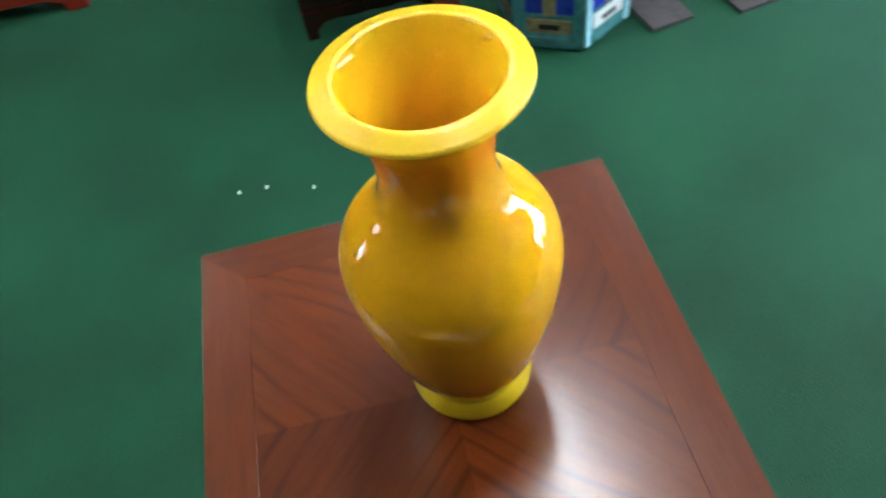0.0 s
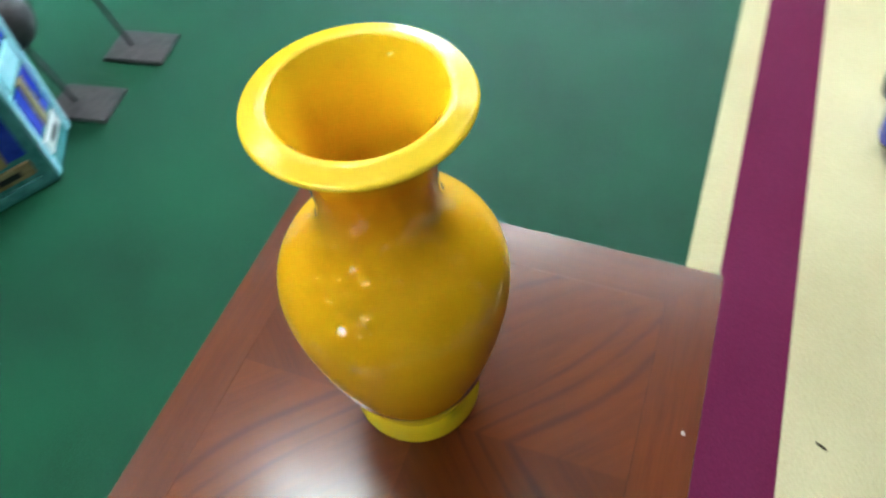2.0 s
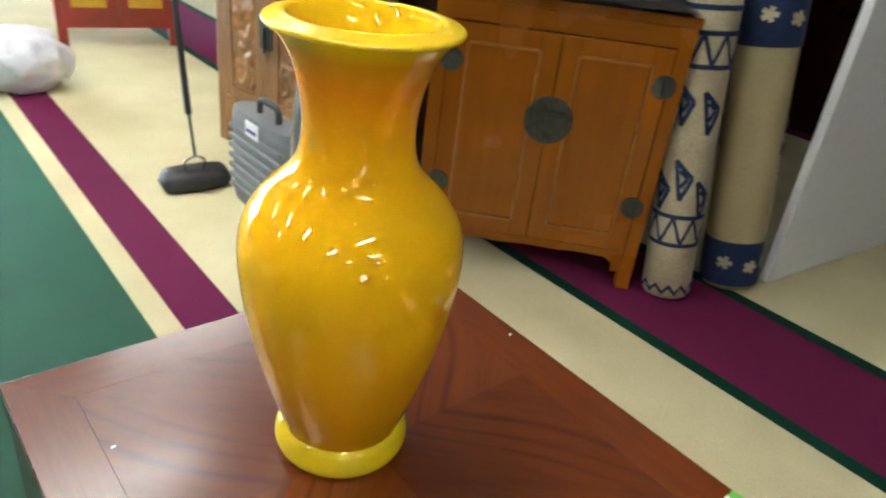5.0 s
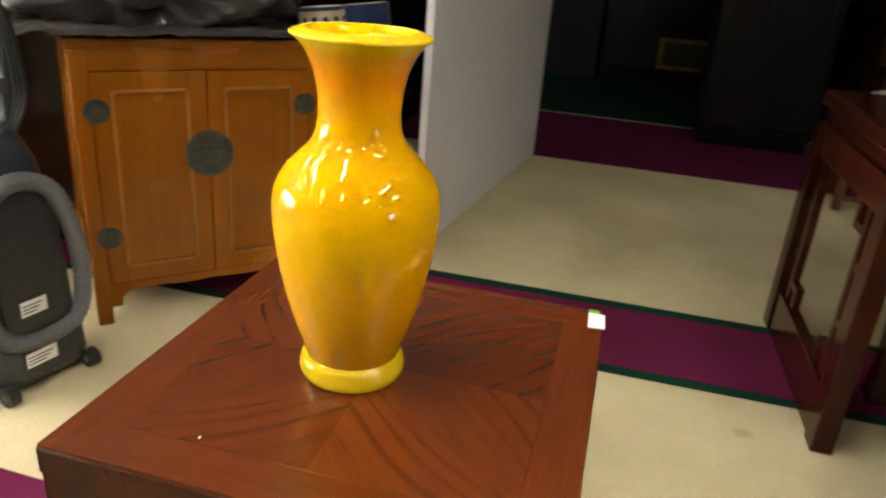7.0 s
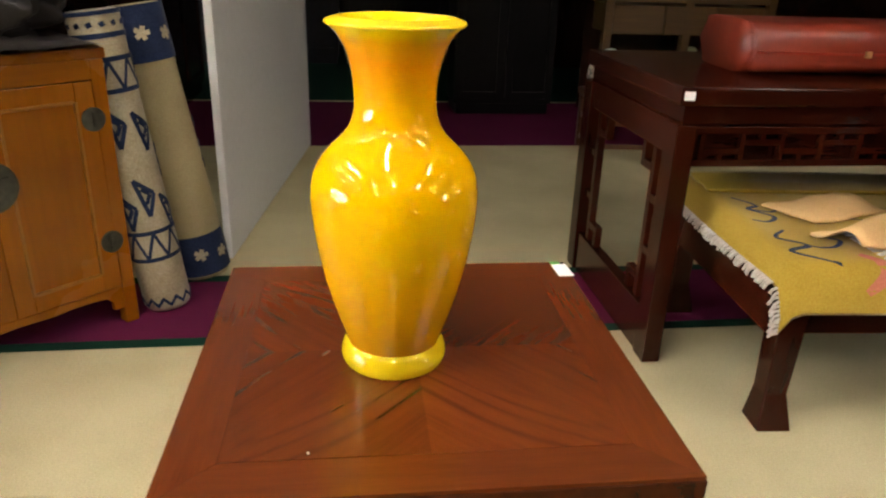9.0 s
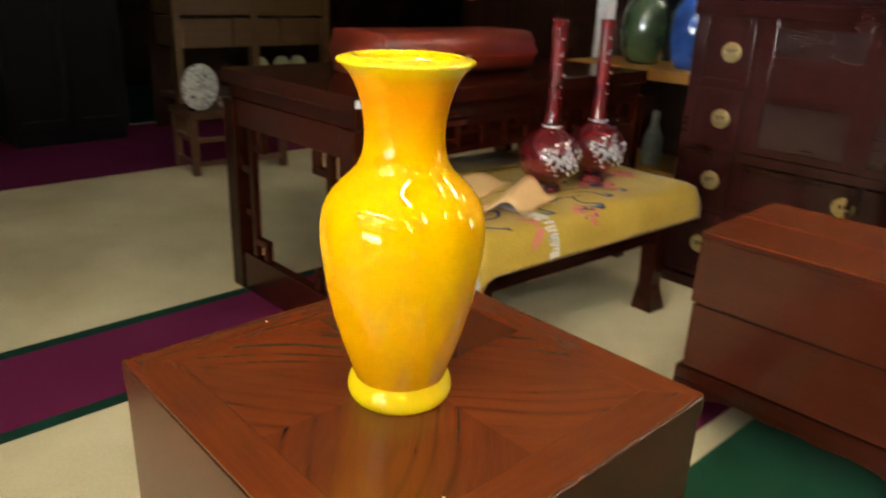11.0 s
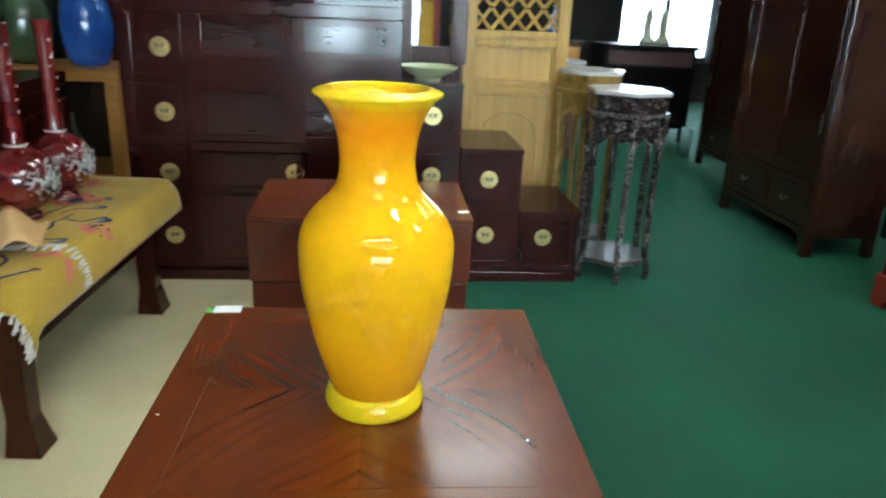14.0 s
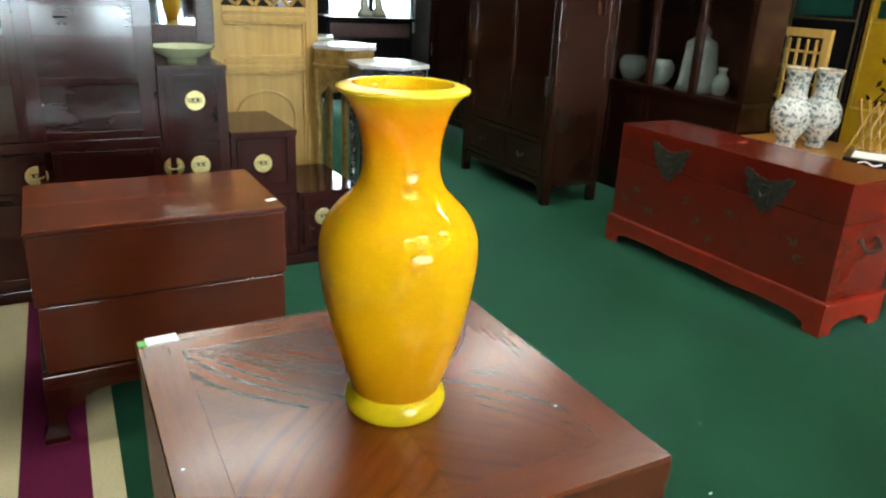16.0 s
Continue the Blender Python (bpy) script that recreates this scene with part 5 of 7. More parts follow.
for x0, x1, y in ((0.26, 0.655, -0.006), (0.635, 1.04, -0.016)):
    door = part("sliding_door", bx(x0 + 0.046, x1 - 0.046, y + 0.0145, y + 0.0158, 0.600, 1.025, 0), TANSU, tan)
    for a, b, c, d in ((x0, x0 + 0.05, 0.578, 1.047), (x1 - 0.05, x1, 0.578, 1.047), (x0 + 0.05, x1 - 0.05, 0.578, 0.605), (x0 + 0.05, x1 - 0.05, 1.02, 1.047), (x0 + 0.05, x1 - 0.05, 0.765, 0.79), (x0 + 0.05, x1 - 0.05, 0.90, 0.925)):
        part("stile" if d - c > 0.2 else "rail", bx(a, b, y, y + 0.0143, c, d, 0.002), TANSU, door)
    part("panel", bx(x0 + 0.048, x1 - 0.048, y + 0.008, y + 0.014, 0.604, 0.767, 0), GREYPANEL, door)
    part("panel", bx(x0 + 0.048, x1 - 0.048, y + 0.008, y + 0.014, 0.924, 1.021, 0), GREYPANEL, door)
    part("panel", bx(x0 + 0.048, x1 - 0.048, y + 0.010, y + 0.014, 0.789, 0.901, 0), TANSU, door)
    for k in range(3):
        cx = x0 + 0.048 + (x1 - x0 - 0.096) * (k + 0.5) / 3
        turn = [TAU * q / 40 for q in range(40)]
        cloud = upright([(cx + 0.044 * math.cos(a) * (1 + 0.10 * math.sin(5 * a)), 0.846 + 0.020 * math.sin(a) * (1 + 0.30 * math.cos(7 * a))) for a in turn], y + 0.004, y + 0.0105)
        part("carved_motif", cloud, TANSU, door, "carved cloud motif")
for x0, x1 in ((0.02, 0.36), (0.36, 0.70), (0.70, 1.04)):
    drawer(x0, x1, 1.11, 1.34)
    panelled(tan, "upper_door", x0 + 0.01, x1 - 0.01, 1.35, 1.59, -0.004, 0.03, TANSU)
drawer(1.065, 1.29, 0.565, 0.80, 1.181, 0.697)
drawer(1.065, 1.29, 0.33, 0.555, 1.185, 0.455)
drawer(1.065, 1.30, 0.06, 0.32)
drawer(1.31, 1.55, 0.33, 0.55, 1.422, 0.444)
drawer(1.31, 1.55, 0.065, 0.32, 1.420, 0.205)
drawer(1.57, 1.81, 0.065, 0.30, 1.668, 0.197)

# ---- low two-tier chest on a stand ----
low = thing("two_tier_chest", pose(0.338, -1.265, 0, 0, 0, 180), "reddish brown two-tier chest on a footed stand", "chest")
W, D, H = 0.618, 0.43, 0.56
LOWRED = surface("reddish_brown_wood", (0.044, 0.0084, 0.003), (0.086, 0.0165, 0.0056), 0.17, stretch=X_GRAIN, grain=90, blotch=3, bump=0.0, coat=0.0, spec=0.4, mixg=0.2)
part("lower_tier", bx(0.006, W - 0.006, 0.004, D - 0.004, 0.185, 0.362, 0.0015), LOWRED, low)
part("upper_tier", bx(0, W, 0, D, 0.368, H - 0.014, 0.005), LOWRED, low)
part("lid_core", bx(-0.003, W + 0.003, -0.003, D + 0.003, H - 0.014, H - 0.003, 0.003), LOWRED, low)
part("seam_shadow", bx(0.01, W - 0.01, 0.008, D - 0.008, 0.362, 0.368, 0), DARKWOOD, low)
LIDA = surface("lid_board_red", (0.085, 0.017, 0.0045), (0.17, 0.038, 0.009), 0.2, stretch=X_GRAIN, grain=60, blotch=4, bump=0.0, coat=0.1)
for i in range(2):
    for j in range(2):
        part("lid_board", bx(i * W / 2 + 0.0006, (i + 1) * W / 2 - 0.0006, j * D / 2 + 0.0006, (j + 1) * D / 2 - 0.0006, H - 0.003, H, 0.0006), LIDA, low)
part("stand_rail", bx(-0.008, W + 0.008, -0.008, 0.02, 0.145, 0.183, 0.004), ROSEX, low)
part("stand_rail", bx(-0.008, W + 0.008, D - 0.02, D + 0.008, 0.145, 0.183, 0.004), ROSEX, low)
for x in (-0.008, W - 0.02):
    part("stand_rail", bx(x, x + 0.028, 0.022, D - 0.022, 0.145, 0.183, 0.004), ROSE, low)
part("stand_apron", upright(apron_poly(0.03, W - 0.03, 0.085, 0.147, 0.05, 0.035, 16), -0.002, 0.014), ROSEX, low)
part("stand_apron", upright(apron_poly(0.03, W - 0.03, 0.085, 0.147, 0.05, 0.035, 16), D - 0.014, D + 0.002), ROSEX, low)
for x in (-0.002, W - 0.014):
    bm = upright(apron_poly(0.03, D - 0.03, 0.085, 0.147, 0.045, 0.035, 10), 0, 0.016)
    for v in bm.verts:
        v.co = Vector((x + v.co.y, v.co.x, v.co.z))
    part("stand_apron", bm, ROSEX, low)
for x, sx in ((0.0, 1), (W, -1)):
    for y, sy in ((0.0, 1), (D, -1)):
        leg = bmesh.new()
        rings = []
        for z, lo_, hi_ in ((0.0, -0.022, 0.034), (0.016, -0.024, 0.034), (0.045, -0.010, 0.030), (0.085, -0.006, 0.040), (0.145, -0.008, 0.055)):
            rings.append([leg.verts.new((x + sx * u, y + sy * w, z)) for u, w in ((lo_, lo_), (hi_, lo_), (hi_, hi_), (lo_, hi_))])
        leg.faces.new(rings[0])
        leg.faces.new(rings[-1])
        for p0, p1 in zip(rings, rings[1:]):
            for k in range(4):
                leg.faces.new((p0[k], p0[(k + 1) % 4], p1[(k + 1) % 4], p1[k]))
        part("foot", leg, ROSEZ, low)
tagt = thing("price_tag", pose(-0.262, -1.335, H, 0, 0, 20), "small white price tag on the chest lid", "price tag")
part("label", bx(-0.015, 0.015, -0.008, 0.008, 0, 0.0015, 0.0003), PAPER, tagt)

# ---- on and behind the stepped chest ----
CELADON = surface("celadon_glaze", (0.36, 0.40, 0.22), (0.50, 0.52, 0.32), 0.15, grain=14, blotch=10, bump=0.02, coat=0.8)
bowl = thing("celadon_bowl", pose(-0.215, -2.31, 0.825), "wide shallow pale green celadon bowl on the chest step", "bowl")
part("bowl_wall", lathe(smooth_profile([(0.0, 0.004), (0.045, 0.004), (0.048, 0.0), (0.054, 0.0), (0.056, 0.012), (0.085, 0.026), (0.115, 0.05), (0.122, 0.056), (0.119, 0.058), (0.08, 0.034), (0.04, 0.018), (0.0, 0.016)], 2), 48), CELADON, bowl, smooth=True)

MIRROR = bpy.data.materials.new("mirror_glass")
MIRROR.use_nodes = True
MIRROR.node_tree.nodes["Principled BSDF"].inputs["Metallic"].default_value = 1
MIRROR.node_tree.nodes["Principled BSDF"].inputs["Roughness"].default_value = 0.03
MIRROR.node_tree.nodes["Principled BSDF"].inputs["Base Color"].default_value = (0.72, 0.80, 0.86, 1)
mir = thing("carved_mirror", pose(-0.09, -2.680, 0.86, 0, 0, 173), "mirror in a dark carved wooden frame behind the chest", "mirror")
bm = bmesh.new()
for a, b, c, d in ((0, 0.075, 0, 1.0), (0.245, 0.32, 0, 1.0), (0.075, 0.245, 0, 0.075), (0.075, 0.245, 0.925, 1.0)):
    bx(a, b, 0, 0.03, c, d, 0.008, bm)
part("frame", bm, CARVEDARK, mir)
part("mirror_pane", bx(0.073, 0.247, 0.012, 0.018, 0.073, 0.927, 0), MIRROR, mir, "silvered mirror glass")
part("rear_leg", bx(0.13, 0.19, 0.03, 0.06, -0.86, 0.5, 0.004), DARKWOOD, mir)
part("prop", bx(0.02, 0.30, 0.004, 0.028, -0.86, 0.0, 0.004), DARKWOOD, mir)

# pale lattice door standing behind
lat = thing("lattice_door", pose(-0.405, -2.75, 0, 0, 0, 180), "pale wooden screen door with fretwork lattice top", "door panel")
W = 0.49
for x in (0.0, W - 0.058):
    part("stile", bx(x, x + 0.058, -0.004, 0.04, 0, 2.1, 0.006), PALEWOOD, lat)
for z in (0.0, 0.73, 0.765, 0.945, 0.985, 2.05):
    part("rail", bx(0.058, W - 0.058, -0.003, 0.038, z, z + (0.04 if z in (0.0, 2.05) else 0.026), 0.005), PALEWOOD, lat)
part("rail_backing", bx(0.057, W - 0.057, 0.004, 0.034, 0.745, 0.775, 0), PALEWOOD, lat)
part("rail_backing", bx(0.057, W - 0.057, 0.004, 0.034, 0.96, 0.995, 0), PALEWOOD, lat)
part("lower_panel", bx(0.056, W - 0.056, 0.022, 0.030, 0.04, 0.73, 0), PALEWOOD, lat)
part("middle_panel", bx(0.056, W - 0.056, 0.022, 0.030, 0.79, 0.945, 0), PALEWOOD, lat)
for z0, z1 in ((0.06, 0.73), (0.791, 0.945)):
    for a, b, c, d in ((0.058, 0.070, z0, z1), (W - 0.070, W - 0.058, z0, z1), (0.070, W - 0.070, z0, z0 + 0.012), (0.070, W - 0.070, z1 - 0.012, z1)):
        part("bead", bx(a, b, 0.008, 0.024, c, d, 0.004), PALEWOOD, lat)
arch = []
for i in range(17):
    a = math.pi * i / 16
    arch.append((W / 2 - 0.135 * math.cos(a), 0.020, 0.52 + 0.12 * math.sin(a)))
part("arch_mould", tube([(W / 2 - 0.135, 0.020, 0.08)] + arch + [(W / 2 + 0.135, 0.020, 0.08)], 0.007, 6), PALEWOOD, lat, "raised arched moulding")
for k in range(10):
    z = 1.06 + k * 0.10
    for j in range(5):
        x = 0.085 + j * 0.08
        for q in (-1, 1):
            b = tube([(x - 0.036, 0.02, z - q * 0.045), (x + 0.036, 0.02, z + q * 0.045)], 0.0085, 6)
            part("lattice_bar", b, PALEWOOD, lat)


# ---- six-sided plant stands ----
INLAY = surface("shell_inlaid_wood", (0.01, 0.008, 0.009), (0.36, 0.33, 0.31), 0.18, grain=140, blotch=30, bump=0.1, coat=0.5, contrast=(0.48, 0.70), mixg=0.75)
MARBLE = surface("veined_marble", (0.46, 0.44, 0.44), (0.66, 0.64, 0.63), 0.15, grain=9, blotch=4, bump=0.02, coat=0.05, spec=0.35)
GILT = surface("gilt_bamboo_wood", (0.10, 0.055, 0.012), (0.38, 0.24, 0.06), 0.35, 0.2, grain=30, blotch=20, bump=0.3, coat=0.3)


SHELFGREY = surface("grey_stone_shelf", (0.03, 0.028, 0.028), (0.1, 0.095, 0.09), 0.4, grain=16, blotch=6, bump=0.05, spec=0.3)


def plant_stand(x, y, r, h, turn, wood, top, label, legm):
    root = thing("plant_stand", pose(x, y, 0, 0, 0, turn), label, "plant stand", "plant stands")
    t = math.pi / 6
    part("top_slab", prism(hexagon(r), h - 0.018, h, bevel=0.004), top, root, "pale marble top")
    part("collar", prism(hexagon(r * 0.93), h - 0.085, h - 0.018, bevel=0.003), wood, root)
    part("moulding", prism(hexagon(r * 1.02), h - 0.105, h - 0.085, bevel=0.006), legm, root)
    for i in range(6):
        a = TAU * i / 6
        c, s = math.cos(a), math.sin(a)
        rr = r * 0.92
        leg = tube(curve_points([(rr * c, rr * s, h - 0.105), (rr * 0.95 * c, rr * 0.95 * s, h - 0.22), (rr * 0.90 * c, rr * 0.90 * s, h * 0.5), (rr * 0.93 * c, rr * 0.93 * s, 0.13), (rr * 1.03 * c, rr * 1.03 * s, 0.05), (rr * 1.0 * c, rr * 1.0 * s, 0.0)], 5), 0.0145, 8)
        part("leg", leg, legm if i % 2 else wood, root, smooth=True)
        b = TAU * (i + 1) / 6
        p, q = Vector((rr * 0.97 * c, rr * 0.97 * s, 0)), Vector((rr * 0.97 * math.cos(b), rr * 0.97 * math.sin(b), 0))
        ap = bmesh.new()
        lo, hi = [], []
        for k in range(9):
            u = k / 8
            w = p.lerp(q, u)
            sag = 0.072 + 0.035 * abs(math.cos(u * math.pi)) ** 0.7 + 0.012 * math.sin(u * math.pi * 4)
            n = Vector((w.x, w.y, 0)).normalized() * 0.008
            lo.append([ap.verts.new((w.x + o * n.x, w.y + o * n.y, h - 0.105 - sag)) for o in (-1, 1)])
            hi.append([ap.verts.new((w.x + o * n.x, w.y + o * n.y, h - 0.105)) for o in (-1, 1)])
        for k in range(8):
            for o in (0, 1):
                ap.faces.new((lo[k][o], lo[k + 1][o], hi[k + 1][o], hi[k][o]))
            ap.faces.new((lo[k][0], lo[k][1], lo[k + 1][1], lo[k + 1][0]))
        part("apron", ap, wood, root)
    part("shelf", prism(hexagon(r * 0.92), 0.075, 0.095, bevel=0.003), SHELFGREY, root, "grey lower shelf")


CARVEDINLAY = surface("carved_inlaid_wood", (0.012, 0.008, 0.008), (0.2, 0.17, 0.155), 0.25, grain=85, blotch=30, bump=0.4, depth=0.004, contrast=(0.52, 0.70))
plant_stand(-1.065, -2.34, 0.182, 0.815, 24, CARVEDINLAY, MARBLE, "six-sided black wooden plant stand inlaid with shell, marble top", INLAY)
plant_stand(-1.00, -2.68, 0.165, 0.86, 8, GILT, MARBLE, "six-sided gilt bamboo-style plant stand with marble top", GILT)
plant_stand(-0.93, -3.05, 0.160, 0.87, 15, GILT, MARBLE, "six-sided gilt bamboo-style plant stand with marble top", GILT)


# ---- wardrobe with drawers ----
def wardrobe(x, y, turn, w, d, h, label):
    root = thing("wardrobe", pose(x, y, 0, 0, 0, turn), label, "wardrobe")
    part("body", bx(0.008, w - 0.008, 0.012, d - 0.004, 0.13, h - 0.03, 0.003), DARKWOOD, root)
    part("cornice", bx(-0.012, w + 0.012, -0.012, d + 0.01, h - 0.03, h, 0.006), DARKWOOD, root)
    for px in (0.0, w - 0.045):
        for py in (0.0, d - 0.045):
            part("post", bx(px, px + 0.045, py - 0.002, py + 0.045, 0, h - 0.03, 0.005), DARKWOOD, root)
    part("apron", upright(apron_poly(0.045, w - 0.045, 0.05, 0.135, 0.03, 0.05), 0.003, 0.02), DARKWOOD, root)
    part("side_rail", bx(w - 0.018, w - 0.002, 0.045, d - 0.045, 0.10, 0.145, 0.003), DARKWOOD, root)
    for x0, x1 in ((0.048, w / 2 - 0.002), (w / 2 + 0.002, w - 0.048)):
        dr = panelled(root, "drawer", x0, x1, 0.15, 0.335, -0.006, 0.025, DARKWOOD)
        part("drop_pull", tube(curve_points([((x0 + x1) / 2 - 0.03, -0.004, 0.255), ((x0 + x1) / 2, -0.018, 0.235), ((x0 + x1) / 2 + 0.03, -0.004, 0.255)], 5), 0.004, 6), OLDBRASS, dr, smooth=True)
        dr = panelled(root, "door", x0, x1, 0.375, h - 0.05, -0.006, 0.06, DARKWOOD)
        part("hinge", bx(x0 + 0.005 if x0 < w / 3 else x1 - 0.02, x0 + 0.02 if x0 < w / 3 else x1 - 0.005, -0.010, -0.006, 0.60, 0.70, 0.002), OLDBRASS, dr)
    part("mid_rail", bx(0.046, w - 0.046, -0.010, 0.012, 0.338, 0.372, 0.004), DARKWOOD, root, "polished rail with a bright edge")
    return root


wardrobe(-2.12, -3.46, 90, 0.92, 0.37, 1.95, "tall dark brown wooden wardrobe with two low drawers")
wardrobe(-2.52, -4.75, 90, 0.95, 0.42, 1.95, "tall dark brown wooden wardrobe with two low drawers")

# ---- glazed display cabinet with porcelain ----
disp = thing("display_cabinet", pose(-2.78, -2.90, 0, 0, 0, 90), "dark glazed display cabinet holding white porcelain", "display cabinet")
W, D, H = 1.02, 0.24, 1.95
part("lower_body", bx(0, W, 0, D, 0.0, 0.62, 0.004), DARKWOOD, disp)
part("ledge", bx(-0.015, W + 0.015, -0.02, D, 0.62, 0.655, 0.006), DARKWOOD, disp)
part("rear_board", bx(0.02, W - 0.02, D - 0.02, D, 0.655, H - 0.05, 0), DARKWOOD, disp)
part("shelf", bx(0.021, W - 0.021, 0.03, D - 0.021, 1.15, 1.17, 0), DARKWOOD, disp)
part("cornice", bx(-0.02, W + 0.02, -0.02, D, H - 0.05, H, 0.006), DARKWOOD, disp)
for x in (0.0, 0.325, 0.655, W - 0.04):
    part("post", bx(x, x + 0.04, 0, 0.035, 0.655, H - 0.05, 0.004), DARKWOOD, disp)
for x in (0.0, W - 0.02):
    part("side_board", bx(x, x + 0.02, 0.035, D - 0.02, 0.655, H - 0.05, 0), DARKWOOD, disp)
CABGLASS = glass("cabinet_glass", (0.96, 1, 0.98))
for x0, x1 in ((0.04, 0.325), (0.365, 0.655), (0.695, W - 0.04)):
    g = part("pane", bx(x0, x1, 0.014, 0.018, 0.655, H - 0.05, 0), CABGLASS, disp, "clear glass pane")
    g.visible_shadow = False
    panelled(disp, "lower_door", x0 - 0.02, x1 + 0.02, 0.08, 0.58, -0.012, 0.05, DARKWOOD)
part("knob", disc(0.50, 0.33, -0.012, 0.014, 0.016, 14), BRASS, disp)


def porcelain(name, x, y, z, prof, label, category, material=PORCELAIN, seg=40, group=""):
    root = thing(name, pose(x, y, z), label, category, group)
    part("porcelain_body", lathe(smooth_profile(prof, 3), seg), material, root, smooth=True)
    return root


# Greenish porcelain, its colour darkened to carry the cabinet's dim inside.
FIG = surface("shade_dimmed_porcelain", (0.13, 0.15, 0.14), (0.22, 0.25, 0.22), 0.2, grain=40, blotch=12, bump=0.5, depth=0.006, coat=0.7)
JARP = [(0.0, 0.0), (0.045, 0.0), (0.07, 0.03), (0.085, 0.07), (0.082, 0.11), (0.06, 0.135), (0.05, 0.14), (0.0, 0.145)]
porcelain("porcelain_jar", -2.895, -2.80, 0.655, JARP, "round porcelain jar darkened for the dim cabinet inside", "jar", FIG)
porcelain("porcelain_jar", -2.895, -2.58, 0.655, JARP, "round porcelain jar darkened for the dim cabinet inside", "jar", FIG)
fig = thing("white_statue", pose(-2.90, -2.30, 0.655), "draped white porcelain statue in the display cabinet", "statue")
bm = loft([(0.085, 0.10, 0, 0, 0), (0.08, 0.095, 0, 0, 0.06), (0.068, 0.088, 0, 0, 0.18), (0.066, 0.085, 0, 0, 0.26), (0.06, 0.07, 0, 0, 0.31), (0.03, 0.028, 0, 0, 0.345), (0.034, 0.032, 0, 0, 0.38), (0.02, 0.02, 0, 0, 0.42)])
for v in bm.verts:
    v.co.x += 0.008 * math.sin(v.co.z * 60 + v.co.y * 70)
    v.co.z *= 0.82
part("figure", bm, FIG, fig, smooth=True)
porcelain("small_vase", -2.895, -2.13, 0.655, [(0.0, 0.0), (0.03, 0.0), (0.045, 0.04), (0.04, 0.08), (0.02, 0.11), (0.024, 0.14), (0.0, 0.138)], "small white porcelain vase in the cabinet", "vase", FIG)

# ---- red trunk ----
trunk = thing("lacquer_chest", pose(-2.10, -1.99, 0, 0, 0, 90), "long red lacquered chest with bronze butterfly locks", "chest")
W, D, H = 1.17, 0.36, 0.57
AGED = surface("aged_red_lacquer", (0.06, 0.0045, 0.0022), (0.125, 0.0085, 0.0033), 0.25, grain=10, blotch=7, bump=0.08, coat=0.25, contrast=(0.15, 0.5))
part("lower_case", bx(0.012, W - 0.012, 0.012, D - 0.012, 0.13, 0.42, 0.004), AGED, trunk)
part("lid", bx(0.0115, W - 0.0115, 0.0115, D - 0.0115, 0.4206, H, 0.003), AGED, trunk)
part("base_moulding", bx(-0.004, W + 0.004, -0.004, D + 0.004, 0.112, 0.132, 0.006), REDLAC, trunk)
base = apron_poly(0.0, W, 0.0, 0.115, 0.07, 0.05, 28)
part("base_apron", upright(base, 0.0, 0.016), REDLAC, trunk)
part("base_apron", upright(base, D - 0.016, D), REDLAC, trunk)
for x in (0.0, W - 0.016):
    bm = upright(apron_poly(0.017, D - 0.017, 0.0, 0.115, 0.05, 0.045, 8), 0, 0.016)
    for v in bm.verts:
        v.co = Vector((x + v.co.y, v.co.x, v.co.z))
    part("base_apron", bm, REDLAC, trunk)


def butterfly(x, z, y):
    half = [(0.0, 0.045), (0.030, 0.050), (0.058, 0.060), (0.088, 0.074), (0.110, 0.068), (0.103, 0.046), (0.086, 0.036), (0.092, 0.012), (0.074, -0.004), (0.072, -0.028), (0.048, -0.034), (0.040, -0.058), (0.018, -0.062), (0.0, -0.088)]
    ring = [(p.x, p.y) for p in curve_points([(a, b, 0) for a, b in half], 3)]
    pts = [(x + a + 0.003 * math.sin(500 * b), z + b + 0.003 * math.sin(430 * a)) for a, b in ring] + [(x - a - 0.003 * math.sin(500 * b), z + b + 0.003 * math.sin(430 * a)) for a, b in ring[-2:0:-1]]
    lk = part("lock", upright(pts, y - 0.004, y), OLDBRASS, trunk, "pierced dark bronze butterfly lock")
    part("hasp", bx(x - 0.022, x + 0.022, y - 0.014, y - 0.004, z - 0.045, z + 0.03, 0.004), OLDBRASS, lk)
    part("loop", tube(curve_points([(x - 0.02, y - 0.014, z), (x, y - 0.024, z - 0.015), (x + 0.02, y - 0.014, z)], 5), 0.004, 6), OLDBRASS, lk, smooth=True)


butterfly(0.33, 0.455, 0.0113)
butterfly(0.83, 0.455, 0.0113)
part("side_handle", tube(curve_points([(W - 0.01, 0.13, 0.36), (W + 0.015, 0.14, 0.32), (W + 0.015, 0.22, 0.32), (W - 0.01, 0.23, 0.36)], 6), 0.006, 8), OLDBRASS, trunk, "bronze bail handle", smooth=True)
OLIVE = surface("faded_olive_paint", (0.02, 0.02, 0.008), (0.04, 0.03, 0.012), 0.35, grain=60, blotch=20, bump=0.1, coat=0.3)
r = random.Random(8)
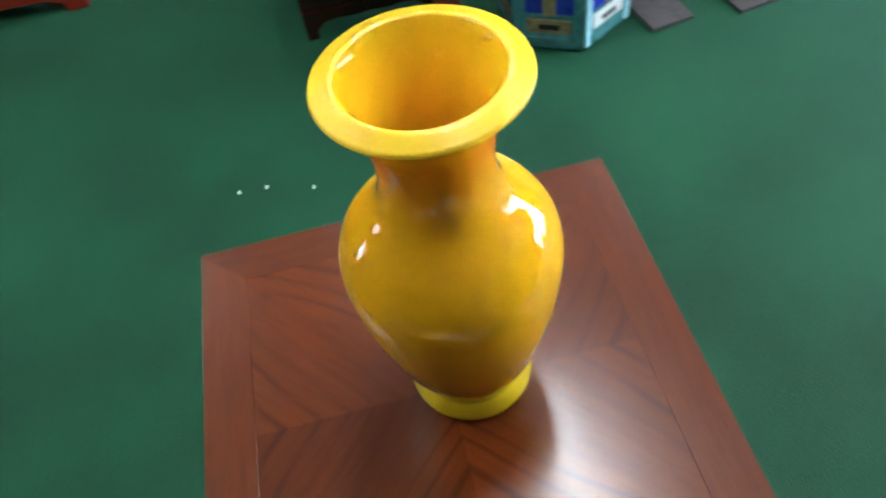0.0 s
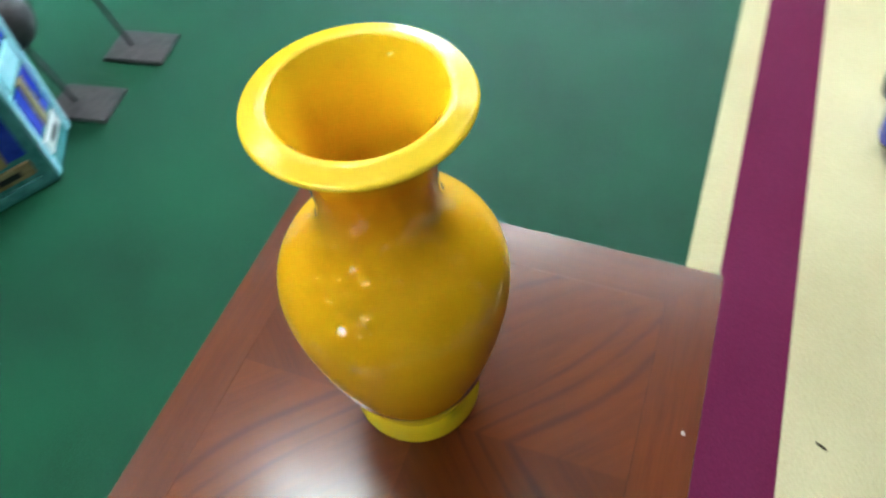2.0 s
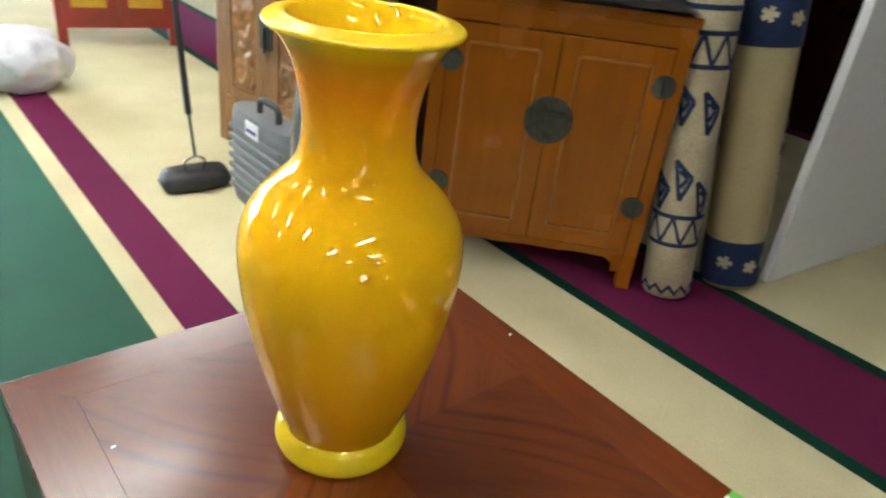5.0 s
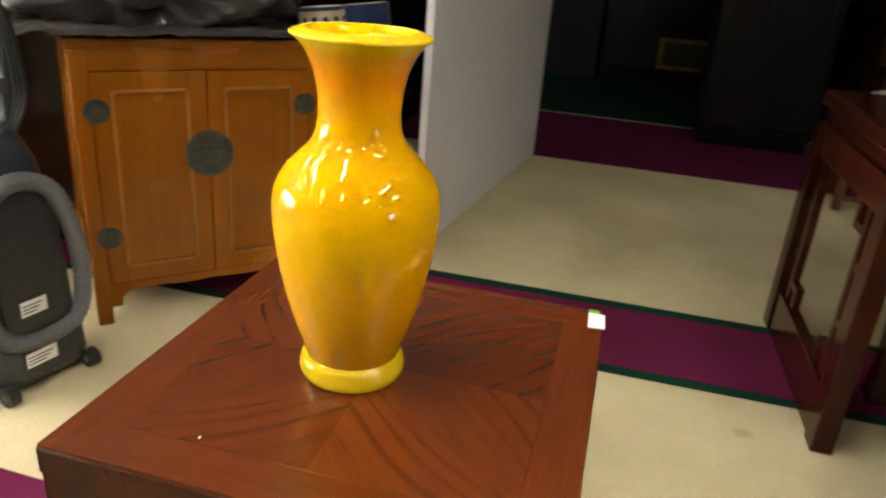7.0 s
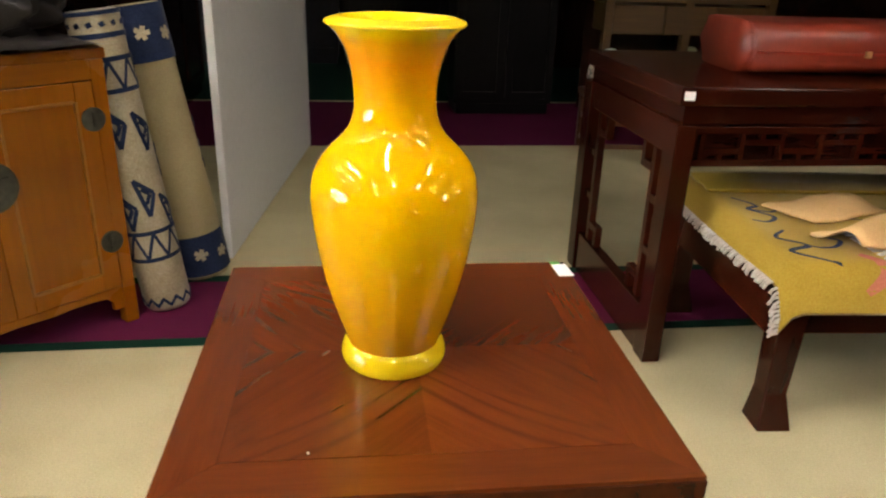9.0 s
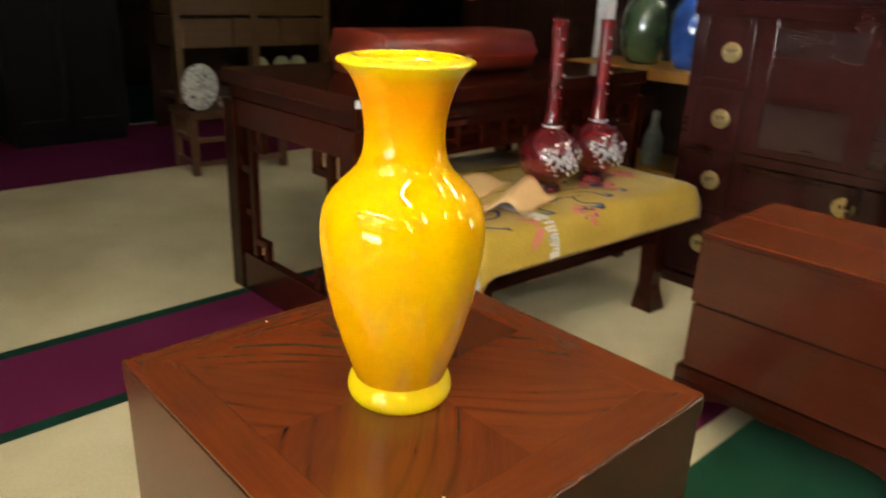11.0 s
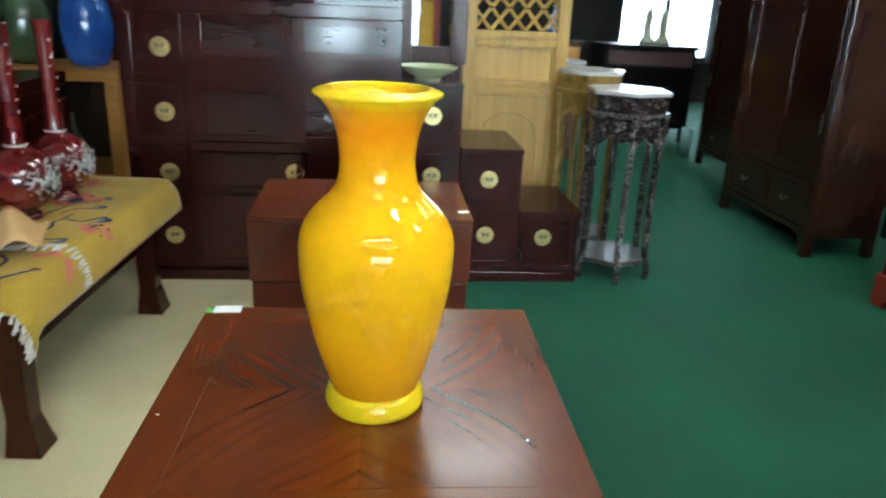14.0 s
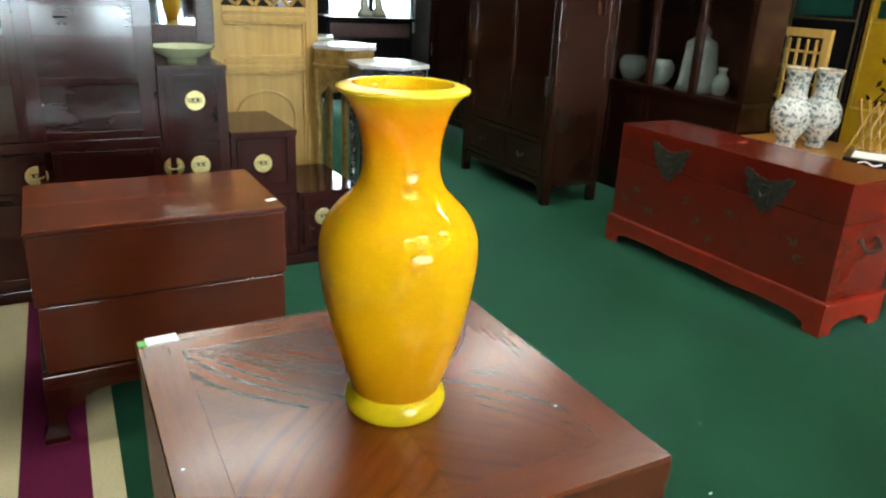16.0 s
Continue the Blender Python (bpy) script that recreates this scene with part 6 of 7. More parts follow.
for x in (0.09, 0.16, 0.46, 0.60, 0.68, 0.98, 0.25, 0.52, 1.02):
    z = r.uniform(0.19, 0.38)
    bm = bmesh.new()
    for k in range(9):
        a = r.uniform(0, TAU)
        u = r.uniform(0.006, 0.015)
        cx, cz = x + r.uniform(-0.02, 0.02), z + r.uniform(-0.015, 0.015)
        vs = [bm.verts.new((cx + p * math.cos(a) - q * math.sin(a), 0.0105, cz + p * math.sin(a) + q * math.cos(a))) for p, q in ((-u, 0), (0, u * 0.35), (u, 0), (0, -u * 0.35))]
        bm.faces.new(vs)
    tagged(part("painted_spray", bm, OLIVE, trunk), "faded painted flower spray", kind="stuff")

# ---- low yellow-wood table behind the trunk, porcelain vases, screens ----
tab = thing("low_table", pose(-2.52, -1.86, 0, 0, 0, 90), "low yellow-brown wooden table behind the red trunk", "table")
part("tabletop", bx(0, 1.35, 0, 0.62, 0.46, 0.50, 0.006), YELLOWWOOD, tab)
for x in (0.03, 1.26):
    for y in (0.03, 0.53):
        part("leg", bx(x, x + 0.06, y, y + 0.06, 0, 0.46, 0.005), YELLOWWOOD, tab)
part("apron", bx(0.09, 1.26, 0.04, 0.06, 0.38, 0.46, 0.003), YELLOWWOOD, tab)
FLOWERED = surface("flower_painted_porcelain", (0.09, 0.12, 0.13), (0.58, 0.57, 0.51), 0.14, grain=62, blotch=22, bump=0.0, coat=0.5, contrast=(0.39, 0.53), mixg=0.8)
BAL = [(0.0, 0.0), (0.047, 0.0), (0.050, 0.012), (0.044, 0.026), (0.060, 0.06), (0.090, 0.11), (0.100, 0.155), (0.095, 0.20), (0.074, 0.237), (0.056, 0.262), (0.053, 0.29), (0.054, 0.33), (0.061, 0.365), (0.070, 0.387), (0.071, 0.397), (0.061, 0.396), (0.044, 0.36), (0.0, 0.35)]
for x, y in ((-2.78, -1.60), (-2.915, -1.545)):
    v = porcelain("porcelain_vase", x, y, 0.50, [(r * 0.9, z * 0.9) for r, z in BAL], "white baluster vase painted with small coloured flowers", "vase", FLOWERED, 48, "pair of porcelain vases")
    part("rim_band", lathe([(0.0632, 0.350), (0.0650, 0.3545), (0.0636, 0.359)], 40), YELLOWWOOD, v, "brown edged rim", smooth=True)
fret = thing("fretwork_panel", pose(-3.035, -2.06, 0.0, 0, 0, 90), "pale fretwork wooden panel leaning behind the vases", "wooden panel")
for a, b, c, d in ((0, 0.04, 0, 1.02), (0.36, 0.40, 0, 1.02), (0.04, 0.36, 0.98, 1.02), (0.04, 0.36, 0.42, 0.46)):
    part("frame_bar", bx(a, b, 0, 0.025, c, d, 0.003), PALEWOOD, fret)
for k in range(6):
    part("fret_bar", bx(0.04, 0.36, 0.006, 0.02, 0.53 + k * 0.075, 0.542 + k * 0.075, 0.002), PALEWOOD, fret)
    part("fret_bar", bx(0.07 + k * 0.05, 0.082 + k * 0.05, 0.007, 0.019, 0.48, 0.97, 0.002), PALEWOOD, fret)
GOLDLAC = surface("gold_lacquer", (0.46, 0.25, 0.004), (0.66, 0.40, 0.010), 0.35, grain=12, blotch=3, bump=0.05, coat=0.4)
for n, (x, y, turn) in enumerate(((-3.60, -2.34, 98), (-3.66, -1.90, 82), (-3.60, -1.48, 98))):
    scr = thing("lacquer_screen_leaf", pose(x, y, 0, 0, 0, turn), "golden yellow lacquer screen leaf painted with dark flowers", "folding screen", "screen leaves")
    part("leaf", bx(0, 0.42, 0, 0.025, 0.02, 1.95, 0.004), BLACKWOOD if n == 0 else GOLDLAC, scr)
    for a, b, c, d in ((0.02, 0.40, 0.60, 0.61), (0.02, 0.40, 1.05, 1.06), (0.02, 0.40, 1.18, 1.19), (0.02, 0.03, 0.60, 1.9), (0.39, 0.40, 0.60, 1.9)):
        part("gilt_bead", bx(a, b, -0.004, 0.002, c, d, 0.001), BRASS, scr)
    part("green_cartouche", bx(0.06, 0.36, -0.003, 0.002, 1.075, 1.165, 0.002), DKGREEN, scr, "dark green cartouche")
    r = random.Random(20 + n)
    bm = bmesh.new()
    for c in ((0.21, 0.85), (0.21, 1.45)):
        ps = curve_points([(c[0] - 0.05, -0.002, c[1] - 0.20), (c[0] + 0.03, -0.002, c[1] - 0.08), (c[0] - 0.02, -0.002, c[1] + 0.04), (c[0] + 0.04, -0.002, c[1] + 0.15)], 6)
        tube(ps, 0.004, 5, bm)
        for p in ps[::2]:
            for k in range(3):
                a, u = r.uniform(0, TAU), r.uniform(0.015, 0.032)
                q = Vector((p.x + r.uniform(-0.07, 0.07), -0.0015, p.z + r.uniform(-0.03, 0.03)))
                vs = [bm.verts.new((q.x + m * math.cos(a) - w * math.sin(a), q.y, q.z + m * math.sin(a) + w * math.cos(a))) for m, w in ((-u, 0), (0, u * 0.45), (u, 0), (0, -u * 0.45))]
                bm.faces.new(vs)
    tagged(part("painted_flowers", bm, BLACKWOOD, scr), "painted dark flower branches", kind="stuff")
box = thing("lacquer_tray", pose(-2.70, -1.26, 0.50, 0, 0, 118), "black lacquer tray with a white scroll inlay", "tray")
part("tray_body", bx(0, 0.30, 0, 0.22, 0, 0.03, 0.004), BLACKWOOD, box)
part("inlay_sheet", bx(0.03, 0.27, 0.03, 0.19, 0.03, 0.0315, 0), PAPER, box, "white patterned sheet")
part("inlay_scroll", tube(curve_points([(0.06, -0.001, 0.015), (0.09, -0.002, 0.022), (0.12, -0.002, 0.010), (0.15, -0.002, 0.020)], 5), 0.0035, 6), PAPER, box)
rack = thing("folding_rack", pose(-2.96, -1.42, 0.50, 0, 0, 90), "small slatted wooden folding rack on the table", "rack")
for k in range(6):
    part("slat", tube([(0.04 * k, 0.0, 0.0), (0.04 * k + 0.09, 0.03, 0.24)], 0.006, 6), PALEWOOD, rack)
    part("slat", tube([(0.04 * k + 0.09, 0.0, 0.0), (0.04 * k, 0.035, 0.24)], 0.006, 6), YELLOWWOOD, rack)

# ---- black chest before the far window ----
blk = thing("black_chest", pose(-2.80, -5.60, 0, 0, 0, 180), "black lacquered sideboard with a carved front before the window", "sideboard")
blk.matrix_basis = pose(-1.97, -5.60, 0, 0, 0, 180)
part("body", bx(0, 0.82, 0.01, 0.42, 0.12, 0.80, 0.004), BLACKWOOD, blk)
part("top_board", bx(-0.015, 0.835, -0.015, 0.43, 0.80, 0.83, 0.005), BLACKWOOD, blk)
for x in (0.0, 0.77):
    for y in (0.01, 0.37):
        part("leg", bx(x, x + 0.05, y, y + 0.05, 0, 0.12, 0.003), BLACKWOOD, blk)
part("carved_band", bx(0.03, 0.79, 0.0, 0.012, 0.66, 0.78, 0.003), CARVEDARK, blk)
for x0, x1 in ((0.03, 0.41), (0.41, 0.79)):
    panelled(blk, "door", x0, x1, 0.14, 0.65, -0.006, 0.05, BLACKWOOD)
JADE = surface("pale_stone", (0.40, 0.42, 0.30), (0.60, 0.60, 0.46), 0.4, grain=30, blotch=12, bump=0.5, depth=0.01)
for n, dx in enumerate((0.42, 0.56)):
    rock = thing("stone_ornament", pose(-1.97 - dx, -5.78, 0.83), "pale carved stone ornament on the black sideboard", "ornament", "stone ornaments")
    bm = loft([(0.07, 0.05, 0, 0, 0), (0.06, 0.045, 0, 0, 0.04), (0.035, 0.03, 0, 0, 0.07), (0.03, 0.028, 0.01, 0, 0.14), (0.035, 0.03, 0, 0, 0.24), (0.015, 0.015, 0, 0, 0.30)])
    part("stone", bm, JADE, rock, smooth=True)

# ---- yellow-wood cabinet with coloured vases beyond the console ----
yc = thing("side_cabinet", pose(1.80, -2.62, 0, 0, 0, 180), "yellow-brown wooden side cabinet with open shelf", "cabinet")
part("top_board", bx(-0.02, 0.72, -0.02, 0.42, 0.74, 0.79, 0.005), YELLOWWOOD, yc)
for x in (0.0, 0.65):
    part("side_board", bx(x, x + 0.05, 0, 0.40, 0, 0.74, 0.004), YELLOWWOOD, yc)
part("shelf", bx(0.05, 0.65, 0.01, 0.39, 0.30, 0.33, 0.003), YELLOWWOOD, yc)
part("rear_board", bx(0.05, 0.65, 0.38, 0.40, 0.02, 0.74, 0), DARKWOOD, yc)
VASEP = [(0.0, 0.0), (0.07, 0.0), (0.10, 0.06), (0.115, 0.16), (0.10, 0.26), (0.06, 0.33), (0.05, 0.38), (0.07, 0.42), (0.06, 0.42), (0.0, 0.40)]
DKGLAZE = surface("dark_green_glaze", (0.02, 0.035, 0.015), (0.05, 0.075, 0.03), 0.15, grain=12, blotch=8, bump=0.0, coat=0.8)
BLUEGLAZE = surface("cobalt_glaze", (0.008, 0.03, 0.14), (0.03, 0.09, 0.30), 0.12, grain=12, blotch=8, bump=0.0, coat=0.8)
porcelain("green_vase", 1.52, -2.80, 0.79, VASEP, "dark green glazed jar on the side cabinet", "vase", DKGLAZE)
porcelain("blue_vase", 1.26, -2.80, 0.79, VASEP, "cobalt blue glazed jar on the side cabinet", "vase", BLUEGLAZE)
pst = thing("white_post", pose(1.86, -2.95, 0), "slim white square post standing behind the console", "post")
part("post_shaft", bx(-0.035, 0.035, -0.035, 0.035, 0, CEILING, 0.004), PLASTER, pst)
bot = thing("porcelain_bottle", pose(1.34, -2.70, 0.33), "porcelain bottle on the cabinet shelf, colour darkened for shade", "bottle")
# Same darkened porcelain, standing for the unlit shelf.
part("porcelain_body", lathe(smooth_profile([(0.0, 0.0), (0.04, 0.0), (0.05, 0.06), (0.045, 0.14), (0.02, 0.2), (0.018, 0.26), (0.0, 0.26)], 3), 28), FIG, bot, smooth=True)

# ---- dark far end ----
ycab = thing("display_cupboard", pose(4.6, -1.80, 0, 0, 0, -90), "yellow-brown wooden cupboard with open lower shelves", "cupboard")
for x in (0.0, 0.60, 1.24):
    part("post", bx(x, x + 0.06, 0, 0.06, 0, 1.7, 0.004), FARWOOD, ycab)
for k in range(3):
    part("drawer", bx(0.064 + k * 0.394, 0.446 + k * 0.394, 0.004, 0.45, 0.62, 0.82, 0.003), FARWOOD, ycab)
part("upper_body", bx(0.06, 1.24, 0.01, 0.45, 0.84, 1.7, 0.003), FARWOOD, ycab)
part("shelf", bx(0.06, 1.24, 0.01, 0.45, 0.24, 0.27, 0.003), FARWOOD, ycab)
part("rear_board", bx(0.0, 1.30, 0.45, 0.47, 0.0, 1.7, 0), DARKWOOD, ycab)
for x in (0.8, 1.0, 1.15):
    porcelain("celadon_jar", 4.85, -1.8 - x, 0.27, [(0.0, 0.0), (0.05, 0.0), (0.08, 0.08), (0.07, 0.18), (0.035, 0.24), (0.0, 0.24)], "pale green jar on the cupboard shelf", "jar", CELADON, 24, "celadon jars")
BROWNWOOD = surface("mid_brown_wood", (0.05, 0.020, 0.008), (0.12, 0.05, 0.018), 0.4, stretch=X_GRAIN, grain=35, blotch=3, bump=0.1, coat=0.2)
st = thing("low_side_table", pose(3.50, -1.37, 0, 0, 0, -6), "low brown wooden side table on the beige carpet", "side table")
part("tabletop", bx(0.0, 0.36, -0.62, 0.0, 0.33, 0.37, 0.006), BROWNWOOD, st)
for x in (0.01, 0.31):
    for y in (-0.60, -0.05):
        part("leg", bx(x, x + 0.04, y, y + 0.04, 0, 0.33, 0.003), BROWNWOOD, st)
for z in (0.10, 0.24):
    part("stretcher", bx(0.02, 0.04, -0.56, -0.05, z - 0.05, z - 0.02, 0.003), BROWNWOOD, st)
    part("stretcher", bx(0.05, 0.31, -0.04, -0.02, z - 0.05, z - 0.02, 0.003), BROWNWOOD, st)
bowl = thing("small_dish", pose(3.62, -1.66, 0.37), "small pale dish on the low side table", "dish")
part("dish_body", lathe([(0.0, 0.006), (0.03, 0.0), (0.05, 0.03), (0.047, 0.03), (0.0, 0.012)], 28), PORCELAIN, bowl, smooth=True)
pl = thing("porcelain_plate", pose(3.56, -1.475, 0.37, 0, 0, -75), "round green and white plate standing on a low table", "plate")
bm = disc(0, 0.135, 0, 0.132, 0.012, 40)
part("plate_disc", bm, FLOWERED, pl, smooth=True)
part("plate_rest", bx(-0.05, 0.05, 0.0, 0.05, 0.0, 0.02, 0.003), DARKWOOD, pl)


def dark_cabinet(x, y, turn, w, d, h, label, material=BLACKWOOD):
    root = thing("dark_cabinet", pose(x, y, 0, 0, 0, turn), label, "cabinet", "dark far cabinets")
    part("body", bx(0, w, 0.012, d, 0.08, h, 0.004), material, root)
    part("plinth", bx(0.02, w - 0.02, 0.03, d, 0, 0.08, 0.003), material, root)
    n = max(2, int(w / 0.5))
    for i in range(n):
        panelled(root, "door", i * w / n + 0.01, (i + 1) * w / n - 0.01, 0.12, h - 0.05, 0.0, 0.05, material)


dark_cabinet(7.3, 1.6, -90, 1.5, 0.5, 1.9, "tall black lacquered cabinet at the dark far end")
dark_cabinet(7.3, 0.05, -90, 1.6, 0.5, 2.0, "tall black lacquered cabinet at the dark far end")
dark_cabinet(7.2, -1.60, -90, 1.6, 0.5, 1.8, "tall black lacquered cabinet at the dark far end", DARKWOOD)
dark_cabinet(6.0, -3.3, -90, 1.8, 0.5, 1.9, "tall black lacquered cabinet at the dark far end", DARKWOOD)
dark_cabinet(4.75, -0.75, -90, 0.75, 0.4, 1.6, "black lacquered cabinet beside the stool")
dark_cabinet(2.2, -5.6, 180, 1.8, 0.5, 2.0, "tall dark brown cabinet along the wall", DARKWOOD)
dark_cabinet(4.2, -4.2, 180, 1.6, 0.5, 2.0, "tall dark brown cabinet along the wall", DARKWOOD)
dark_cabinet(0.6, -4.0, 180, 1.2, 0.5, 2.1, "tall dark brown cabinet behind the stepped chest", DARKWOOD)
dark_cabinet(3.9, 1.2, 0, 1.8, 0.5, 1.9, "dark cabinet behind the partition", DARKWOOD)
dark_cabinet(2.2, 1.35, 0, 1.6, 0.5, 2.0, "dark cabinet behind the rolled rugs", DARKWOOD)
dark_cabinet(-4.6, -3.2, 90, 1.6, 0.5, 2.0, "dark cabinet along the far aisle", DARKWOOD)
dark_cabinet(-3.2, -4.4, 90, 0.9, 0.5, 1.9, "reddish cabinet in the far aisle", ROSEZ)
paint = thing("framed_painting", pose(7.27, -0.50, 0.17, 0, 0, -90), "small landscape painting in a gilt frame", "painting")
part("canvas", bx(0.05, 0.62, 0.0, 0.01, 0.04, 0.27, 0), OLIVE, paint)
for a, b, c, d in ((0, 0.05, 0, 0.31), (0.62, 0.67, 0, 0.31), (0.05, 0.62, 0, 0.04), (0.05, 0.62, 0.27, 0.31)):
    part("frame_bar", bx(a, b, -0.02, 0.012, c, d, 0.006), GILT, paint)

# ---- near the red trunk: small red table, enamelled stool, iron stands ----
rt = thing("dark_chest", pose(-1.61, -0.125, 0, 0, 0, 90), "low dark wooden chest with one wide drawer", "chest")
part("body", bx(0, 0.40, 0.012, 0.42, 0.09, 0.52, 0.004), DARKWOOD, rt)
part("top_board", bx(-0.015, 0.415, -0.015, 0.42, 0.52, 0.55, 0.005), DARKWOOD, rt)
panelled(rt, "drawer", 0.05, 0.35, 0.13, 0.30, -0.004, 0.03, DARKWOOD, ROSEX)
panelled(rt, "drawer", 0.05, 0.35, 0.32, 0.50, -0.004, 0.03, DARKWOOD, ROSEX)
part("apron", upright(apron_poly(0.0, 0.40, 0.0, 0.09, 0.035, 0.05), 0.0, 0.02), DARKWOOD, rt)
for x in (0.0, 0.365):
    part("foot", bx(x, x + 0.035, 0.38, 0.42, 0, 0.09, 0.003), DARKWOOD, rt)
# Red wood with the shadow of this corner put into its colour.
DEEPRED = surface("shade_deepened_red_wood", (0.035, 0.004, 0.002), (0.08, 0.010, 0.004), 0.35, stretch=Z_GRAIN, grain=40, blotch=3, bump=0.1, coat=0.15)
ea = thing("red_easel", pose(-1.275, 0.245, 0), "dark red lacquered folding easel with splayed legs", "easel")


def square_bar(p, q, w, d):
    p, q = Vector(p), Vector(q)
    m = (q - p).to_track_quat("Z", "Y").to_matrix().to_4x4()
    m.translation = p
    bm = bx(-w / 2, w / 2, -d / 2, d / 2, 0, (q - p).length, 0.003)
    bmesh.ops.transform(bm, matrix=m, verts=bm.verts)
    return bm


leg = square_bar((0, 0, 0), (-0.43, 0.085, 0.82), 0.055, 0.06)
for v in leg.verts:
    axis = Vector((-0.43, 0.085, 0.82)) * (v.co.z / 0.82)
    v.co = axis + (v.co - axis) * (1 + 0.9 * v.co.z / 0.82)
part("leg", leg, DEEPRED, ea, "dark red tapered leg")
part("rear_leg", square_bar((-0.62, 0.20, 0), (-0.45, 0.10, 0.82), 0.032, 0.05), DARKWOOD, ea)
part("crossbar", square_bar((-0.20, 0.04, 0.38), (-0.53, 0.15, 0.40), 0.02, 0.03), DARKWOOD, ea)
# Teal and cobalt are darkened to hold this corner's shade.
TEALEN = surface("teal_enamel", (0.03, 0.12, 0.12), (0.09, 0.24, 0.24), 0.18, grain=40, blotch=14, bump=0.1, coat=0.7)
COBALT = surface("cobalt_enamel", (0.008, 0.012, 0.22), (0.03, 0.05, 0.48), 0.15, grain=60, blotch=20, bump=0.15, coat=0.7)
TANEN = surface("tan_enamel", (0.13, 0.10, 0.045), (0.28, 0.23, 0.12), 0.25, grain=70, blotch=24, bump=0.3, coat=0.5)
# Paler enamel that stands for daylight on the north-east face.
LITEN = surface("lit_face_enamel", (0.20, 0.48, 0.58), (0.48, 0.75, 0.82), 0.2, grain=50, blotch=24, bump=0.3, coat=0.6)
gs = thing("garden_stool", pose(-1.45, 0.605, 0), "six-sided teal and cobalt enamelled garden stool", "garden stool")
part("body", prism(hexagon(0.19), 0.0, 0.46, bevel=0.006), TEALEN, gs)
part("top_disc", prism(hexagon(0.175), 0.46, 0.475, bevel=0.004), TEALEN, gs)
for i in range(6):
    a0, a1 = TAU * i / 6, TAU * (i + 1) / 6
    mid = (a0 + a1) / 2
    ap = 0.19 * math.cos(math.pi / 6)
    # Face 0 takes the paler colours, as if lit from the north.
    rim = TEALEN if i not in (0,) else LITEN

    def face_box(u0, u1, z0, z1, out, material, name, b=0.002, i=i, mid=mid, ap=ap):
        bm = bx(u0, u1, -0.002, out, z0, z1, b)
        m = Matrix.Translation((ap * math.cos(mid), ap * math.sin(mid), 0)) @ Matrix.Rotation(mid - math.pi / 2, 4, "Z")
        bmesh.ops.transform(bm, matrix=m, verts=bm.verts)
        part(name, bm, material, gs)

    for s in (-1, 1):
        face_box(s * 0.083 - 0.010, s * 0.083 + 0.010, 0.012, 0.45, 0.006, LITEN if i == 0 else TEALEN, "edge_frame")
    face_box(-0.066, 0.066, 0.115, 0.235, 0.004, COBALT, "blue_field")
    face_box(-0.018, 0.018, 0.11, 0.24, 0.008, TANEN, "centre_column", 0.004)
    face_box(-0.062, 0.062, 0.055, 0.098, 0.006, TANEN if i else PORCELAIN, "cloud_band", 0.006)
    face_box(-0.030, 0.030, 0.066, 0.084, 0.0075, BLACKWOOD, "cloud_heart", 0.004)
    face_box(-0.066, 0.066, 0.25, 0.31, 0.006, TANEN if i else LITEN, "scroll_band", 0.006)
    face_box(-0.066, 0.066, 0.32, 0.43, 0.004, COBALT, "upper_field")
    face_box(-0.066, 0.066, 0.012, 0.04, 0.005, TEALEN, "foot_band", 0.004)
IRON = surface("dark_iron", (0.03, 0.026, 0.028), (0.065, 0.058, 0.06), 0.5, 0.3, grain=60, blotch=20, bump=0.3)
for x, y in ((-1.365, 0.86), (-1.35, 1.11)):
    ir = thing("iron_stand", pose(x, y, 0, 0, 0, 8), "dark iron stand with square base and round top", "iron stand", "iron stands")
    part("base_plate", bx(-0.09, 0.09, -0.065, 0.065, 0, 0.012, 0.003), IRON, ir)
    part("rod", tube([(-0.03, 0, 0.012), (-0.07, -0.01, 0.20)], 0.006, 8), IRON, ir)
    bm = bmesh.new()
    bmesh.ops.create_uvsphere(bm, u_segments=24, v_segments=14, radius=0.075, matrix=Matrix.Translation((-0.08, -0.01, 0.27)) @ Matrix.Diagonal((0.8, 1, 1, 1)))
    part("round_top", bm, IRON, ir, smooth=True)

# ---- beyond the carpet edge: chair, white bag, red cabinet ----
ch = thing("dark_chair", pose(0.05, 3.42, 0, 0, 0, 15), "dark wooden chair on the green carpet", "chair")
for x in (-0.22, 0.19):
    for y in (-0.2, 0.18):
        part("leg", bx(x, x + 0.03, y, y + 0.03, 0, 0.44, 0.003), DARKWOOD, ch)
part("seat", bx(-0.25, 0.25, -0.23, 0.23, 0.44, 0.48, 0.006), DARKWOOD, ch)
part("stretcher", bx(-0.19, 0.19, -0.195, -0.175, 0.12, 0.145, 0.003), DARKWOOD, ch)
part("backrest", bx(-0.22, 0.22, 0.19, 0.215, 0.60, 0.95, 0.006), DARKWOOD, ch)
for x in (-0.22, 0.19):
    part("back_post", bx(x, x + 0.03, 0.185, 0.215, 0.48, 1.0, 0.003), DARKWOOD, ch)
WHITEBAG = surface("white_plastic_bag", (0.70, 0.68, 0.74), (0.85, 0.84, 0.88), 0.35, grain=14, blotch=7, bump=0.8, depth=0.02)
bag = thing("white_bag", pose(0.47, 3.32, 0), "crumpled white plastic bag on the carpet", "bag")
bm = bmesh.new()
bmesh.ops.create_icosphere(bm, subdivisions=4, radius=1)
